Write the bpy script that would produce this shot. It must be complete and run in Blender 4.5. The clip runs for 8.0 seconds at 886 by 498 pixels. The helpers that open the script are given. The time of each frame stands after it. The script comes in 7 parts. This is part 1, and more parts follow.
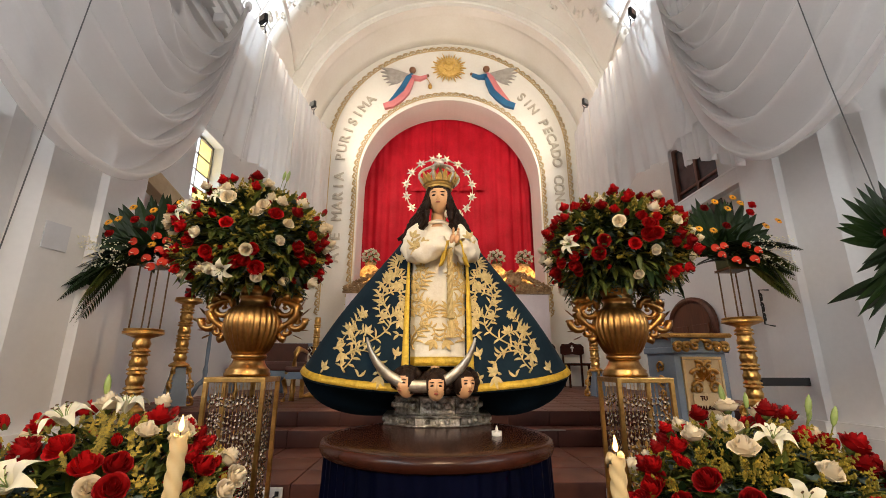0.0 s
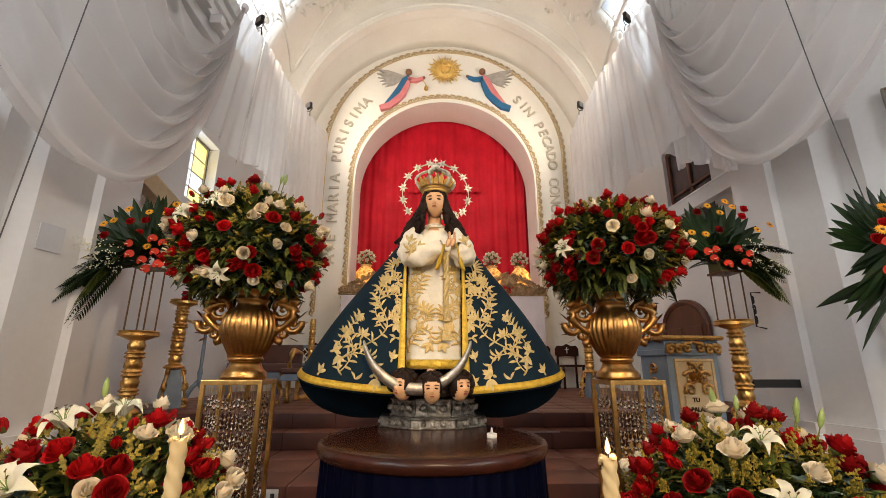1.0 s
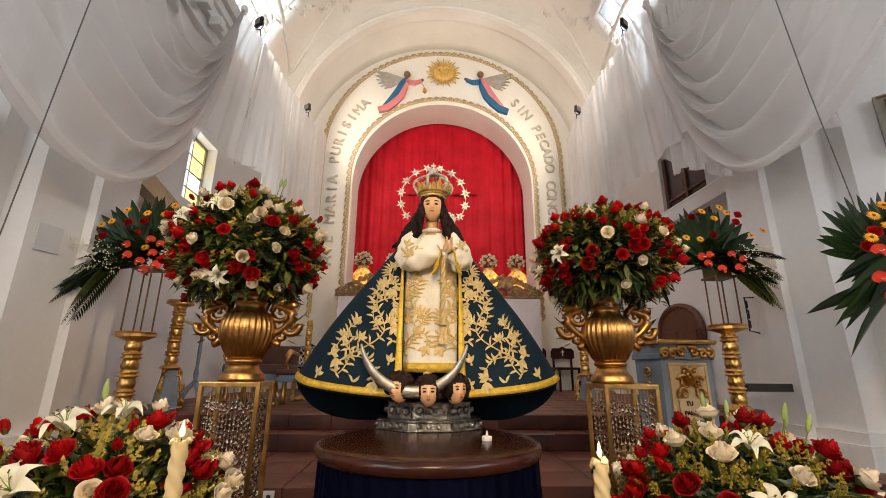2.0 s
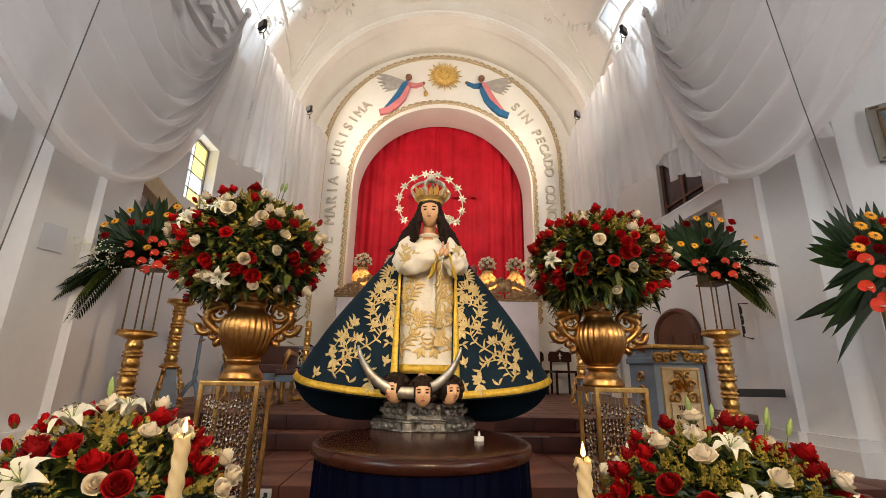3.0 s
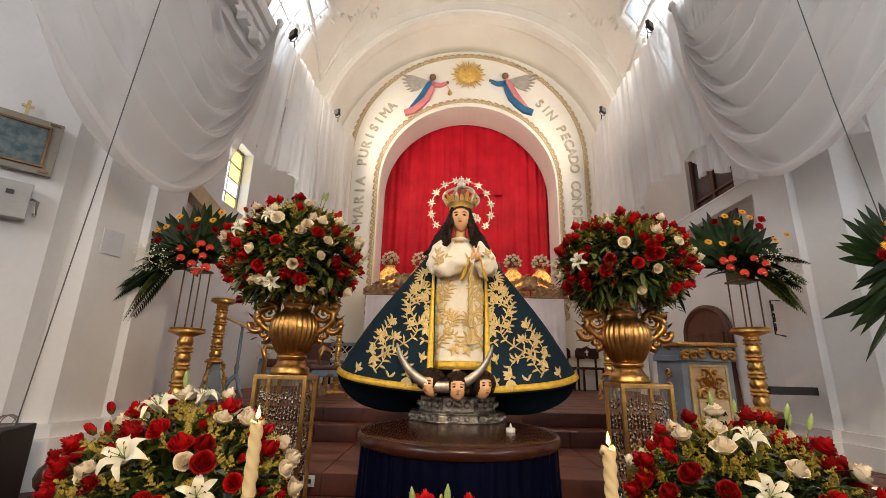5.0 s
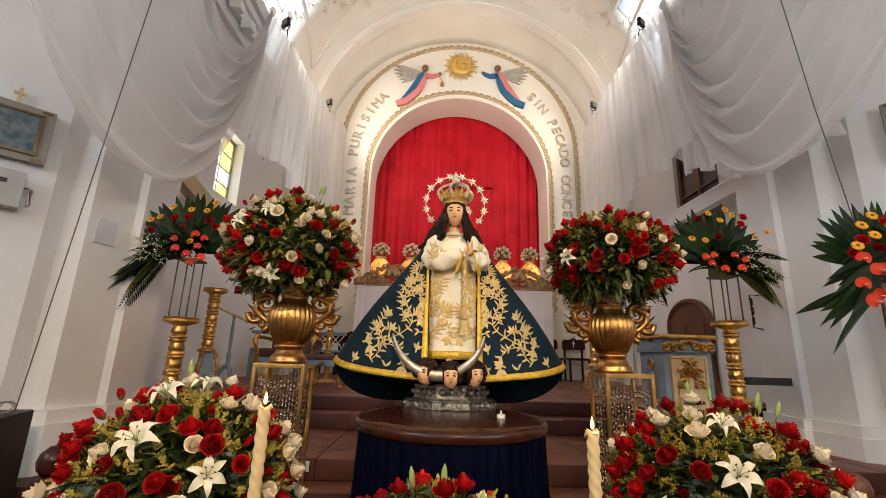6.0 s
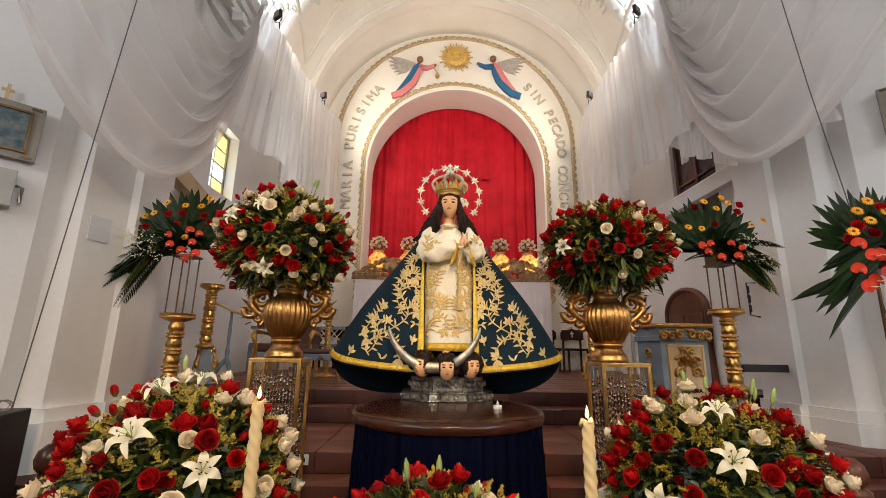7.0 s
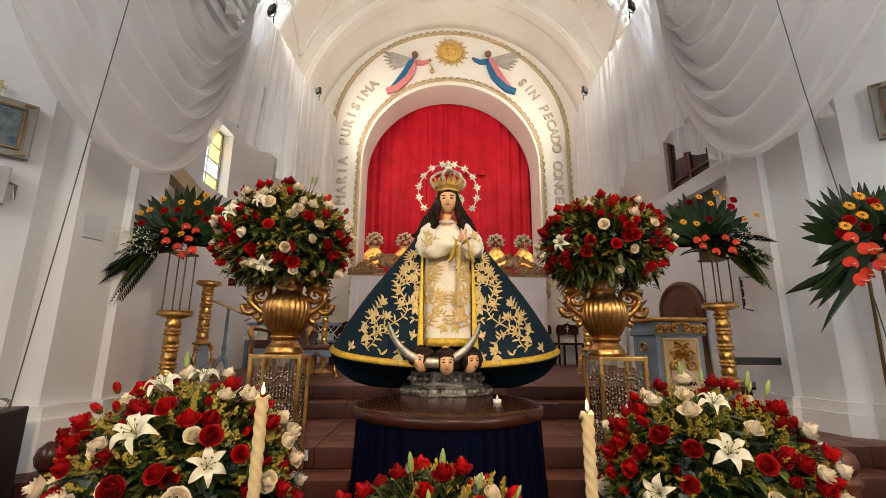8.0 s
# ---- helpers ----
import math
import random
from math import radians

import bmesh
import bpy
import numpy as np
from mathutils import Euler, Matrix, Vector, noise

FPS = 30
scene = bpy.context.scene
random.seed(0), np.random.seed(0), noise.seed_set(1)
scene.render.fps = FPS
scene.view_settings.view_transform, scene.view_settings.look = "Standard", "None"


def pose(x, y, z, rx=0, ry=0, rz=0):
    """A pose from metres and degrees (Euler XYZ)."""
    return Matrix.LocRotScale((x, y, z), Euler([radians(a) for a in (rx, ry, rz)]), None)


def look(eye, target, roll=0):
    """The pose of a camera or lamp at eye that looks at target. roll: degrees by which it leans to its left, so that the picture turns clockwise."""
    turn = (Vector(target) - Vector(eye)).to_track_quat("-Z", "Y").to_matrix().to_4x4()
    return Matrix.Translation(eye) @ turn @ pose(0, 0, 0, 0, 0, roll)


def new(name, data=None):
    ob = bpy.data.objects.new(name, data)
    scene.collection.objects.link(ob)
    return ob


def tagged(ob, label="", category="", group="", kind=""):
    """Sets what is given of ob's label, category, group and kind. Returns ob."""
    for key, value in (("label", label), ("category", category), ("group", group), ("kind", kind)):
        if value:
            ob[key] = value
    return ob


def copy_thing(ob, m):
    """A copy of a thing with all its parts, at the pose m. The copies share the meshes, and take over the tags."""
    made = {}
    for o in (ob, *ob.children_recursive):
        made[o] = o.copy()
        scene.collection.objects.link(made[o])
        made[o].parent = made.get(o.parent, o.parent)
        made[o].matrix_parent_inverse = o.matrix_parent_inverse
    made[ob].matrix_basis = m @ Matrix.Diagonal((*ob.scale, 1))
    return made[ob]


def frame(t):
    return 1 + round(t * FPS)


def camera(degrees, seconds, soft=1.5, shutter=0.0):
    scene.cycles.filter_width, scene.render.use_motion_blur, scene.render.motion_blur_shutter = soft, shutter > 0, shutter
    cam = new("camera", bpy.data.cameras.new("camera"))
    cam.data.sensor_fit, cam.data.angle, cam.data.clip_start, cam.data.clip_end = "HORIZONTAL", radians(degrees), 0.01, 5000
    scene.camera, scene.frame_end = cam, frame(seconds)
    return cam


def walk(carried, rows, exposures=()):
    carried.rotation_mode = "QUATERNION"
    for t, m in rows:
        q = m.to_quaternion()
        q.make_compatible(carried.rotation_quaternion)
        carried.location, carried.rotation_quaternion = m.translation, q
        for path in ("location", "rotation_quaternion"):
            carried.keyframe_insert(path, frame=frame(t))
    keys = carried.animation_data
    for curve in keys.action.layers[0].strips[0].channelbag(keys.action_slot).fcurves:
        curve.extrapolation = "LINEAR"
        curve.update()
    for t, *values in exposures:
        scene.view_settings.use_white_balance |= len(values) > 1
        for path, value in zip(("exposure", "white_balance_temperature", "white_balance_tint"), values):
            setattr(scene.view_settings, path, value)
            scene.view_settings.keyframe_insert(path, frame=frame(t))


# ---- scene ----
cam = camera(91.8, 8.0, soft=0.8)
PATH = [
    (0, (0.006, 0.013, 1.469), (0.067, 1.944, 1.99), 0.1),
    (0.5, (0.004, 0.004, 1.47), (0.074, 1.933, 1.993), 0.0),
    (1, (0.002, -0.01, 1.475), (0.084, 1.918, 2.001), 0.1),
    (1.5, (-0.001, -0.024, 1.482), (0.088, 1.903, 2.01), 0.2),
    (3, (0.014, -0.091, 1.483), (0.11, 1.833, 2.023), 1.1),
    (3.5, (0.068, -0.135, 1.483), (0.124, 1.792, 2.015), 1.1),
    (4, (0.074, -0.162, 1.488), (0.07, 1.769, 2.011), 0.4),
    (4.5, (0.039, -0.191, 1.49), (0.004, 1.739, 2.012), 0.7),
    (4.7, (0.006, -0.202, 1.486), (-0.026, 1.728, 2.01), 1.0),
    (6, (-0.056, -0.306, 1.48), (-0.021, 1.635, 1.961), 1.7),
    (6.5, (-0.029, -0.297, 1.483), (0.01, 1.649, 1.943), 1.1),
    (7, (-0.037, -0.295, 1.478), (0.006, 1.654, 1.927), 0.8),
    (7.5, (-0.05, -0.3, 1.476), (0.004, 1.651, 1.915), 0.6),
    (8, (-0.058, -0.307, 1.477), (0.009, 1.645, 1.906), 0.4),
]
walk(cam, [(t, look(eye, target, roll)) for t, eye, target, roll in PATH])

# ---- world and light ----
X0 = 0.465           # axis of the chancel
FLOOR, STAGE = 0.30, 1.035
world = bpy.data.worlds.new("world")
scene.world = world
world.use_nodes = True
wn = world.node_tree.nodes
sky = wn.new("ShaderNodeTexSky")
sky.sky_type, sky.sun_disc, sky.sun_elevation, sky.sun_rotation = "NISHITA", False, radians(48), radians(200)
world.node_tree.links.new(sky.outputs[0], wn["Background"].inputs[0])
wn["Background"].inputs[1].default_value = 0.15
scene.view_settings.exposure = 0.0


def area(name, at, target, sx, sy, watts, colour):
    d = bpy.data.lights.new(name, "AREA")
    d.shape, d.size, d.size_y, d.energy, d.color = "RECTANGLE", sx, sy, watts, colour
    o = new(name, d)
    o.matrix_world = look(at, target)
    return o


def spot(name, at, target, watts, colour, cone=120):
    d = bpy.data.lights.new(name, "SPOT")
    d.energy, d.color, d.spot_size, d.spot_blend, d.shadow_soft_size = watts, colour, radians(cone), 0.6, 0.09
    o = new(name, d)
    o.matrix_world = look(at, target)
    return o


DAY, WARM = (0.94, 0.97, 1.0), (1.0, 0.85, 0.67)
sun = bpy.data.lights.new("sun", "SUN")
sun.energy, sun.angle, sun.color = 1.2, radians(10), (1.0, 0.95, 0.88)
new("sun", sun).rotation_euler = (radians(42), 0, radians(200))
# daylight-coloured fill lamps added behind the camera; the nave walls have no openings
for sx in (-1, 1):
    for y in (-2.2, -5.6):
        area("nave_window_light", (X0 + sx * 4.55, y, 4.7), (X0, y + 2.2, 6.4), 1.5, 2.8, 156, (0.95, 0.96, 0.97))
# weak frontal fill, added in front of the solid entrance wall
area("door_light", (X0, -8.9, 2.2), (X0, 0, 1.8), 2.4, 3.6, 5, DAY)
# floodlights on the cornice, aimed into the apse
for x, y, z in ((-2.36, 5.0, 6.12), (-2.40, 7.6, 6.5), (2.93, 5.0, 6.42), (3.02, 7.2, 6.42)):
    spot("floodlight_beam", (x + (0.12 if x < 0 else -0.12), y + 0.15, z + 0.1), (X0, 9.6, 6.9), 168, WARM)
# warm spotlight hanging in the nave, towards the statue
spot("nave_spotlight", (X0 - 0.2, -1.9, 3.5), (0.1, 2.1, 1.75), 420, (1.0, 0.69, 0.38), 76)


# ---- materials ----
def mat(name, a, b=None, rough=0.6, metal=0.0, scale=6.0, bump=0.15, fine=60.0, spec=0.5, sheen=0.0, trans=0.0, vary=0.0, stretch=(1, 1, 1), coat=0.0):
    """Two tones mixed by coarse and fine noise, with relief. vary: brightness spread from piece to piece."""
    m = bpy.data.materials.new(name)
    m.use_nodes = True
    n, l = m.node_tree.nodes, m.node_tree.links
    p = n["Principled BSDF"]
    b = b or tuple(c * 0.8 for c in a)
    co = n.new("ShaderNodeTexCoord")
    mp = n.new("ShaderNodeMapping")
    mp.inputs["Scale"].default_value = stretch
    l.new(co.outputs["Object"], mp.inputs[0])
    t1, t2 = n.new("ShaderNodeTexNoise"), n.new("ShaderNodeTexNoise")
    for t, sc, de in ((t1, scale, 5.0), (t2, fine, 3.0)):
        t.inputs["Scale"].default_value, t.inputs["Detail"].default_value = sc, de
        l.new(mp.outputs[0], t.inputs["Vector"])
    ad = n.new("ShaderNodeMath")
    ad.operation = "MULTIPLY_ADD"
    l.new(t2.outputs[0], ad.inputs[0])
    ad.inputs[1].default_value = 0.35
    l.new(t1.outputs[0], ad.inputs[2])
    rp = n.new("ShaderNodeMapRange")
    rp.inputs["From Min"].default_value, rp.inputs["From Max"].default_value = 0.45, 0.9
    l.new(ad.outputs[0], rp.inputs["Value"])
    mx = n.new("ShaderNodeMix")
    mx.data_type = "RGBA"
    mx.inputs[6].default_value, mx.inputs[7].default_value = (*a, 1), (*b, 1)
    l.new(rp.outputs[0], mx.inputs[0])
    out = mx.outputs[2]
    if vary:
        oi, ge = n.new("ShaderNodeObjectInfo"), n.new("ShaderNodeNewGeometry")
        su = n.new("ShaderNodeMath")
        su.operation = "ADD"
        l.new(oi.outputs["Random"], su.inputs[0])
        l.new(ge.outputs["Random Per Island"], su.inputs[1])
        fr = n.new("ShaderNodeMath")
        fr.operation = "FRACT"
        l.new(su.outputs[0], fr.inputs[0])
        mr = n.new("ShaderNodeMapRange")
        mr.inputs["To Min"].default_value, mr.inputs["To Max"].default_value = 1 - vary, 1 + vary
        l.new(fr.outputs[0], mr.inputs["Value"])
        hs = n.new("ShaderNodeHueSaturation")
        l.new(mr.outputs[0], hs.inputs["Value"])
        l.new(out, hs.inputs["Color"])
        out = hs.outputs[0]
    l.new(out, p.inputs["Base Color"])
    p.inputs["Roughness"].default_value, p.inputs["Metallic"].default_value = rough, metal
    p.inputs["Specular IOR Level"].default_value = spec
    p.inputs["Sheen Weight"].default_value = sheen
    p.inputs["Coat Weight"].default_value = coat
    if bump:
        bu = n.new("ShaderNodeBump")
        bu.inputs["Strength"].default_value, bu.inputs["Distance"].default_value = bump, 0.01
        l.new(ad.outputs[0], bu.inputs["Height"])
        l.new(bu.outputs[0], p.inputs["Normal"])
    if trans:
        tl, ms = n.new("ShaderNodeBsdfTranslucent"), n.new("ShaderNodeMixShader")
        l.new(out, tl.inputs[0])
        ms.inputs[0].default_value = trans
        l.new(p.outputs[0], ms.inputs[1])
        l.new(tl.outputs[0], ms.inputs[2])
        l.new(ms.outputs[0], n["Material Output"].inputs[0])
    return m


def sheer(name, colour, see):
    """Thin voile: translucent white with some of what lies behind coming through."""
    m = mat(name, colour, tuple(c * 0.93 for c in colour), rough=0.9, scale=3, bump=0.05, spec=0.1, trans=0.45)
    n, l = m.node_tree.nodes, m.node_tree.links
    o = n["Material Output"]
    was = o.inputs[0].links[0].from_socket
    tr, ms = n.new("ShaderNodeBsdfTransparent"), n.new("ShaderNodeMixShader")
    ms.inputs[0].default_value = see
    l.new(was, ms.inputs[1])
    l.new(tr.outputs[0], ms.inputs[2])
    l.new(ms.outputs[0], o.inputs[0])
    return m


def glow(name, colour, strength):
    m = bpy.data.materials.new(name)
    m.use_nodes = True
    p = m.node_tree.nodes["Principled BSDF"]
    p.inputs["Base Color"].default_value = (*colour, 1)
    p.inputs["Emission Color"].default_value = (*colour, 1)
    p.inputs["Emission Strength"].default_value = strength
    return m


PLASTER = mat("plaster", (0.79, 0.785, 0.775), (0.71, 0.705, 0.695), rough=0.85, scale=1.2, fine=25, bump=0.12)
VAULT = mat("vault_plaster", (0.82, 0.79, 0.73), (0.74, 0.70, 0.63), rough=0.85, scale=1.0, fine=18, bump=0.2)
RELIEF = mat("cream_relief", (0.80, 0.77, 0.70), (0.66, 0.62, 0.54), rough=0.7, scale=8, bump=0.2)
TILE = mat("terracotta_tile", (0.175, 0.060, 0.035), (0.125, 0.042, 0.026), rough=0.42, spec=0.3, scale=5, fine=40, bump=0.08, vary=0.12)
GROUT = mat("grout", (0.22, 0.13, 0.10), rough=0.9, scale=20)
RISER = mat("red_riser", (0.085, 0.026, 0.017), (0.06, 0.019, 0.013), rough=0.5, spec=0.3, scale=6, bump=0.1, vary=0.1)
GOLD = mat("gilt_carving", (0.83, 0.52, 0.17), (0.45, 0.25, 0.07), rough=0.32, metal=1.0, scale=14, fine=90, bump=0.25)
OLDGOLD = mat("antique_gold_vase", (0.62, 0.34, 0.11), (0.30, 0.15, 0.045), rough=0.33, metal=1.0, scale=9, fine=70, bump=0.12)
GOLDTRIM = mat("gold_plaster_trim", (0.66, 0.50, 0.27), (0.50, 0.36, 0.17), rough=0.5, metal=0.35, scale=12, bump=0.3)
GREYGOLD = mat("weathered_gilt_letters", (0.60, 0.55, 0.45), (0.46, 0.41, 0.33), rough=0.5, metal=0.4, scale=10)
SILVER = mat("embossed_silver", (0.56, 0.52, 0.45), (0.16, 0.14, 0.11), rough=0.28, metal=1.0, scale=45, fine=140, bump=0.9)
REDCLOTH = mat("red_satin", (0.62, 0.012, 0.03), (0.42, 0.006, 0.015), rough=0.55, scale=2, fine=30, bump=0.06, spec=0.15, trans=0.1)
VOILE = sheer("white_voile", (0.86, 0.84, 0.83), 0.22)
VOILE2 = sheer("white_voile_swag", (0.86, 0.84, 0.83), 0.34)
ALTARCLOTH = mat("lilac_white_satin", (0.68, 0.62, 0.66), (0.58, 0.52, 0.56), rough=0.5, scale=3, bump=0.05)
VELVET = mat("dark_blue_velvet", (0.010, 0.026, 0.040), (0.006, 0.015, 0.025), rough=0.75, scale=5, bump=0.1, sheen=0.02, spec=0.1)
NAVY = mat("navy_satin", (0.0010, 0.0020, 0.014), (0.0005, 0.0010, 0.006), rough=0.5, scale=3, bump=0.05, spec=0.06)
IVORY = mat("ivory_brocade", (0.82, 0.77, 0.65), (0.74, 0.67, 0.52), rough=0.55, scale=40, fine=180, bump=0.25)
GOLDTHREAD = mat("gold_thread", (0.74, 0.58, 0.28), (0.52, 0.38, 0.14), rough=0.45, metal=0.4, scale=60, fine=220, bump=0.6)
PALETHREAD = mat("pale_gold_thread", (0.72, 0.52, 0.20), (0.58, 0.40, 0.13), rough=0.5, metal=0.15, scale=60, fine=220, bump=0.4)
YELLOWBAND = mat("yellow_gold_braid", (0.82, 0.55, 0.06), (0.55, 0.33, 0.03), rough=0.4, metal=0.4, scale=45, fine=160, bump=0.7)
SKIN = mat("painted_wood_skin", (0.74, 0.43, 0.22), (0.68, 0.37, 0.18), rough=0.35, scale=8, bump=0.02)
HAIR = mat("dark_brown_hair", (0.028, 0.014, 0.008), (0.012, 0.006, 0.004), rough=0.55, spec=0.15, scale=8, fine=80, bump=0.5, stretch=(6, 6, 0.7))
DARKWOOD = mat("dark_polished_wood", (0.055, 0.016, 0.009), (0.025, 0.008, 0.005), rough=0.25, spec=0.3, scale=3, fine=40, bump=0.05, stretch=(1, 8, 8))
DOORWOOD = mat("brown_door_wood", (0.16, 0.055, 0.025), (0.08, 0.028, 0.014), rough=0.45, scale=4, fine=40, stretch=(6, 6, 0.6))
BLUEPAINT = mat("grey_blue_paint", (0.20, 0.27, 0.36), (0.14, 0.19, 0.26), rough=0.5, scale=5, bump=0.08)
BEIGE = mat("beige_panel", (0.56, 0.45, 0.28), (0.45, 0.35, 0.20), rough=0.55, scale=8)
LEAF = mat("dark_green_leaf", (0.011, 0.025, 0.008), (0.018, 0.038, 0.011), rough=0.42, spec=0.2, scale=20, bump=0.1, vary=0.4)
LEAF2 = mat("mid_green_leaf", (0.085, 0.115, 0.018), (0.13, 0.15, 0.028), rough=0.5, scale=25, bump=0.1, vary=0.4, trans=0.2)
EUCA = mat("eucalyptus_leaf", (0.11, 0.15, 0.13), (0.07, 0.10, 0.085), rough=0.6, spec=0.2, scale=20, vary=0.3)
SOLIDAGO = mat("yellow_goldenrod", (0.42, 0.30, 0.025), (0.22, 0.19, 0.025), rough=0.7, scale=40, vary=0.35)
BUDGREEN = mat("lily_bud_green", (0.32, 0.40, 0.12), (0.20, 0.30, 0.08), rough=0.5, scale=15, vary=0.2)
REDROSE = mat("red_rose_petal", (0.47, 0.006, 0.008), (0.28, 0.0025, 0.004), rough=0.6, spec=0.2, scale=30, bump=0.1, vary=0.45, trans=0.12)
CREAMROSE = mat("cream_rose_petal", (0.88, 0.80, 0.62), (0.85, 0.72, 0.52), rough=0.55, scale=25, bump=0.08, vary=0.05, trans=0.12)
LILY = mat("white_lily_petal", (0.86, 0.82, 0.68), (0.82, 0.78, 0.58), rough=0.5, scale=20, bump=0.1, vary=0.08, trans=0.2)
ANTH = mat("coral_anthurium", (0.58, 0.040, 0.009), (0.38, 0.018, 0.006), rough=0.55, spec=0.2, scale=20, bump=0.15, vary=0.25)
MARI = mat("orange_gerbera", (0.90, 0.48, 0.02), (0.82, 0.34, 0.015), rough=0.6, scale=30, vary=0.2)
WAX = mat("ivory_wax", (0.90, 0.77, 0.46), (0.84, 0.68, 0.38), rough=0.42, scale=15, bump=0.1, trans=0.4)
FLAME = glow("candle_flame", (1.0, 0.56, 0.17), 6)
BULB = glow("warm_bulb", (1.0, 0.58, 0.20), 34)
BLACK = mat("black_plastic", (0.012, 0.012, 0.012), (0.02, 0.02, 0.02), rough=0.5)
STEEL = mat("galvanised_steel", (0.35, 0.33, 0.30), (0.22, 0.20, 0.18), rough=0.4, metal=0.9)
BRONZE = mat("bronze_rod", (0.20, 0.12, 0.06), (0.12, 0.07, 0.03), rough=0.4, metal=0.8)
WHITEPLASTIC = mat("white_plastic", (0.75, 0.73, 0.68), rough=0.4, bump=0)
CARVED = mat("dull_gilt_carving", (0.46, 0.30, 0.16), (0.22, 0.13, 0.06), rough=0.45, metal=0.5, scale=14, fine=90, bump=0.3)
CROWNSILVER = mat("bright_silver", (0.80, 0.75, 0.64), (0.50, 0.44, 0.34), rough=0.35, metal=0.6, scale=40, fine=140, bump=0.6)
SUNGOLD = mat("bright_gilt_plaster", (0.80, 0.54, 0.17), (0.58, 0.36, 0.09), rough=0.4, metal=0.35, scale=14, bump=0.3)
PANE_W = mat("opal_pane", (0.85, 0.86, 0.86), (0.78, 0.80, 0.80), rough=0.3, trans=0.9, bump=0)
PANE_Y = mat("yellow_pane", (0.88, 0.76, 0.42), (0.80, 0.66, 0.33), rough=0.3, trans=0.9, bump=0)


# ---- mesh helpers ----
def part(name, bm, material, parent=None, label="", smooth=False, kind=""):
    """One mesh object from a bmesh; materials may be a list."""
    me = bpy.data.meshes.new(name)
    bmesh.ops.recalc_face_normals(bm, faces=bm.faces)
    bm.to_mesh(me)
    bm.free()
    for x in material if isinstance(material, (list, tuple)) else [material]:
        me.materials.append(x)
    if smooth:
        me.polygons.foreach_set("use_smooth", [True] * len(me.polygons))
    ob = new(name, me)
    ob.parent = parent
    return tagged(ob, label, kind=kind)


def share(name, me, parent, m, label=""):
    """One more object on a mesh that exists."""
    ob = new(name, me)
    ob.parent = parent
    ob.matrix_basis = m
    return tagged(ob, label)


def thing(name, label, category, group="", at=(0, 0, 0), rz=0, kind=""):
    ob = new(name)
    ob.empty_display_size = 0.1
    ob.matrix_basis = pose(*at, 0, 0, rz)
    return tagged(ob, label, category, group, kind)


def box(bm, x0, x1, y0, y1, z0, z1, bevel=0.0, mi=0):
    m = Matrix.Translation(((x0 + x1) / 2, (y0 + y1) / 2, (z0 + z1) / 2)) @ Matrix.Diagonal((abs(x1 - x0), abs(y1 - y0), abs(z1 - z0), 1))
    vs = bmesh.ops.create_cube(bm, size=1, matrix=m)["verts"]
    fs = {f for v in vs for f in v.link_faces}
    for f in fs:
        f.material_index = mi
    if bevel:
        es = {e for v in vs for e in v.link_edges}
        bmesh.ops.bevel(bm, geom=list(es), offset=bevel, segments=2, affect="EDGES", profile=0.6)
    return bm


def lathe(bm, profile, segs=24, c=(0, 0, 0), flute=0, depth=0.0, span=None, mi=0, squash=1.0):
    """Turned body from (radius, height) pairs; flute ribs of some depth between two heights."""
    rings = []
    for r, z in profile:
        ring = []
        for k in range(segs):
            a = 2 * math.pi * k / segs
            q = r
            if flute and span[0] <= z <= span[1]:
                w = math.sin(math.pi * (z - span[0]) / (span[1] - span[0])) ** 0.5
                q = r * (1 - depth * w * (1 - abs(math.sin(a * flute / 2))))
            ring.append(bm.verts.new((c[0] + q * math.cos(a), c[1] + squash * q * math.sin(a), c[2] + z)))
        rings.append(ring)
    for a, b in zip(rings, rings[1:]):
        for k in range(segs):
            bm.faces.new((a[k], a[(k + 1) % segs], b[(k + 1) % segs], b[k])).material_index = mi
    for ring in (rings[0], rings[-1]):
        bm.faces.new(ring).material_index = mi
    return bm


def tube(bm, pts, radius, segs=6, mi=0, flat=1.0):
    """A rod along points; radius a number or one for each point."""
    pts = [Vector(p) for p in pts]
    n = len(pts)
    rad = radius if isinstance(radius, (list, tuple)) else [radius] * n
    rings, up = [], Vector((0, 0, 1))
    for i, p in enumerate(pts):
        d = (pts[min(i + 1, n - 1)] - pts[max(i - 1, 0)]).normalized()
        s = d.cross(up)
        if s.length < 1e-3:
            s = d.cross(Vector((0, 1, 0)))
        s.normalize()
        t = s.cross(d)
        rings.append([bm.verts.new(p + rad[i] * (s * math.cos(2 * math.pi * k / segs) + flat * t * math.sin(2 * math.pi * k / segs))) for k in range(segs)])
    for a, b in zip(rings, rings[1:]):
        for k in range(segs):
            bm.faces.new((a[k], a[(k + 1) % segs], b[(k + 1) % segs], b[k])).material_index = mi
    for r in (rings[0], rings[-1]):
        bm.faces.new(r).material_index = mi
    return bm


def prism(bm, outline, y0, y1, mi=0, to=None):
    """A flat (x, z) outline given depth from y0 to y1; to maps a point to its place."""
    to = to or (lambda p: p)
    a = [bm.verts.new(to(Vector((x, y0, z)))) for x, z in outline]
    b = [bm.verts.new(to(Vector((x, y1, z)))) for x, z in outline]
    n = len(a)
    for f in ([a, b[::-1]] + [[a[(k + 1) % n], a[k], b[k], b[(k + 1) % n]] for k in range(n)]):
        bm.faces.new(f).material_index = mi
    return bm


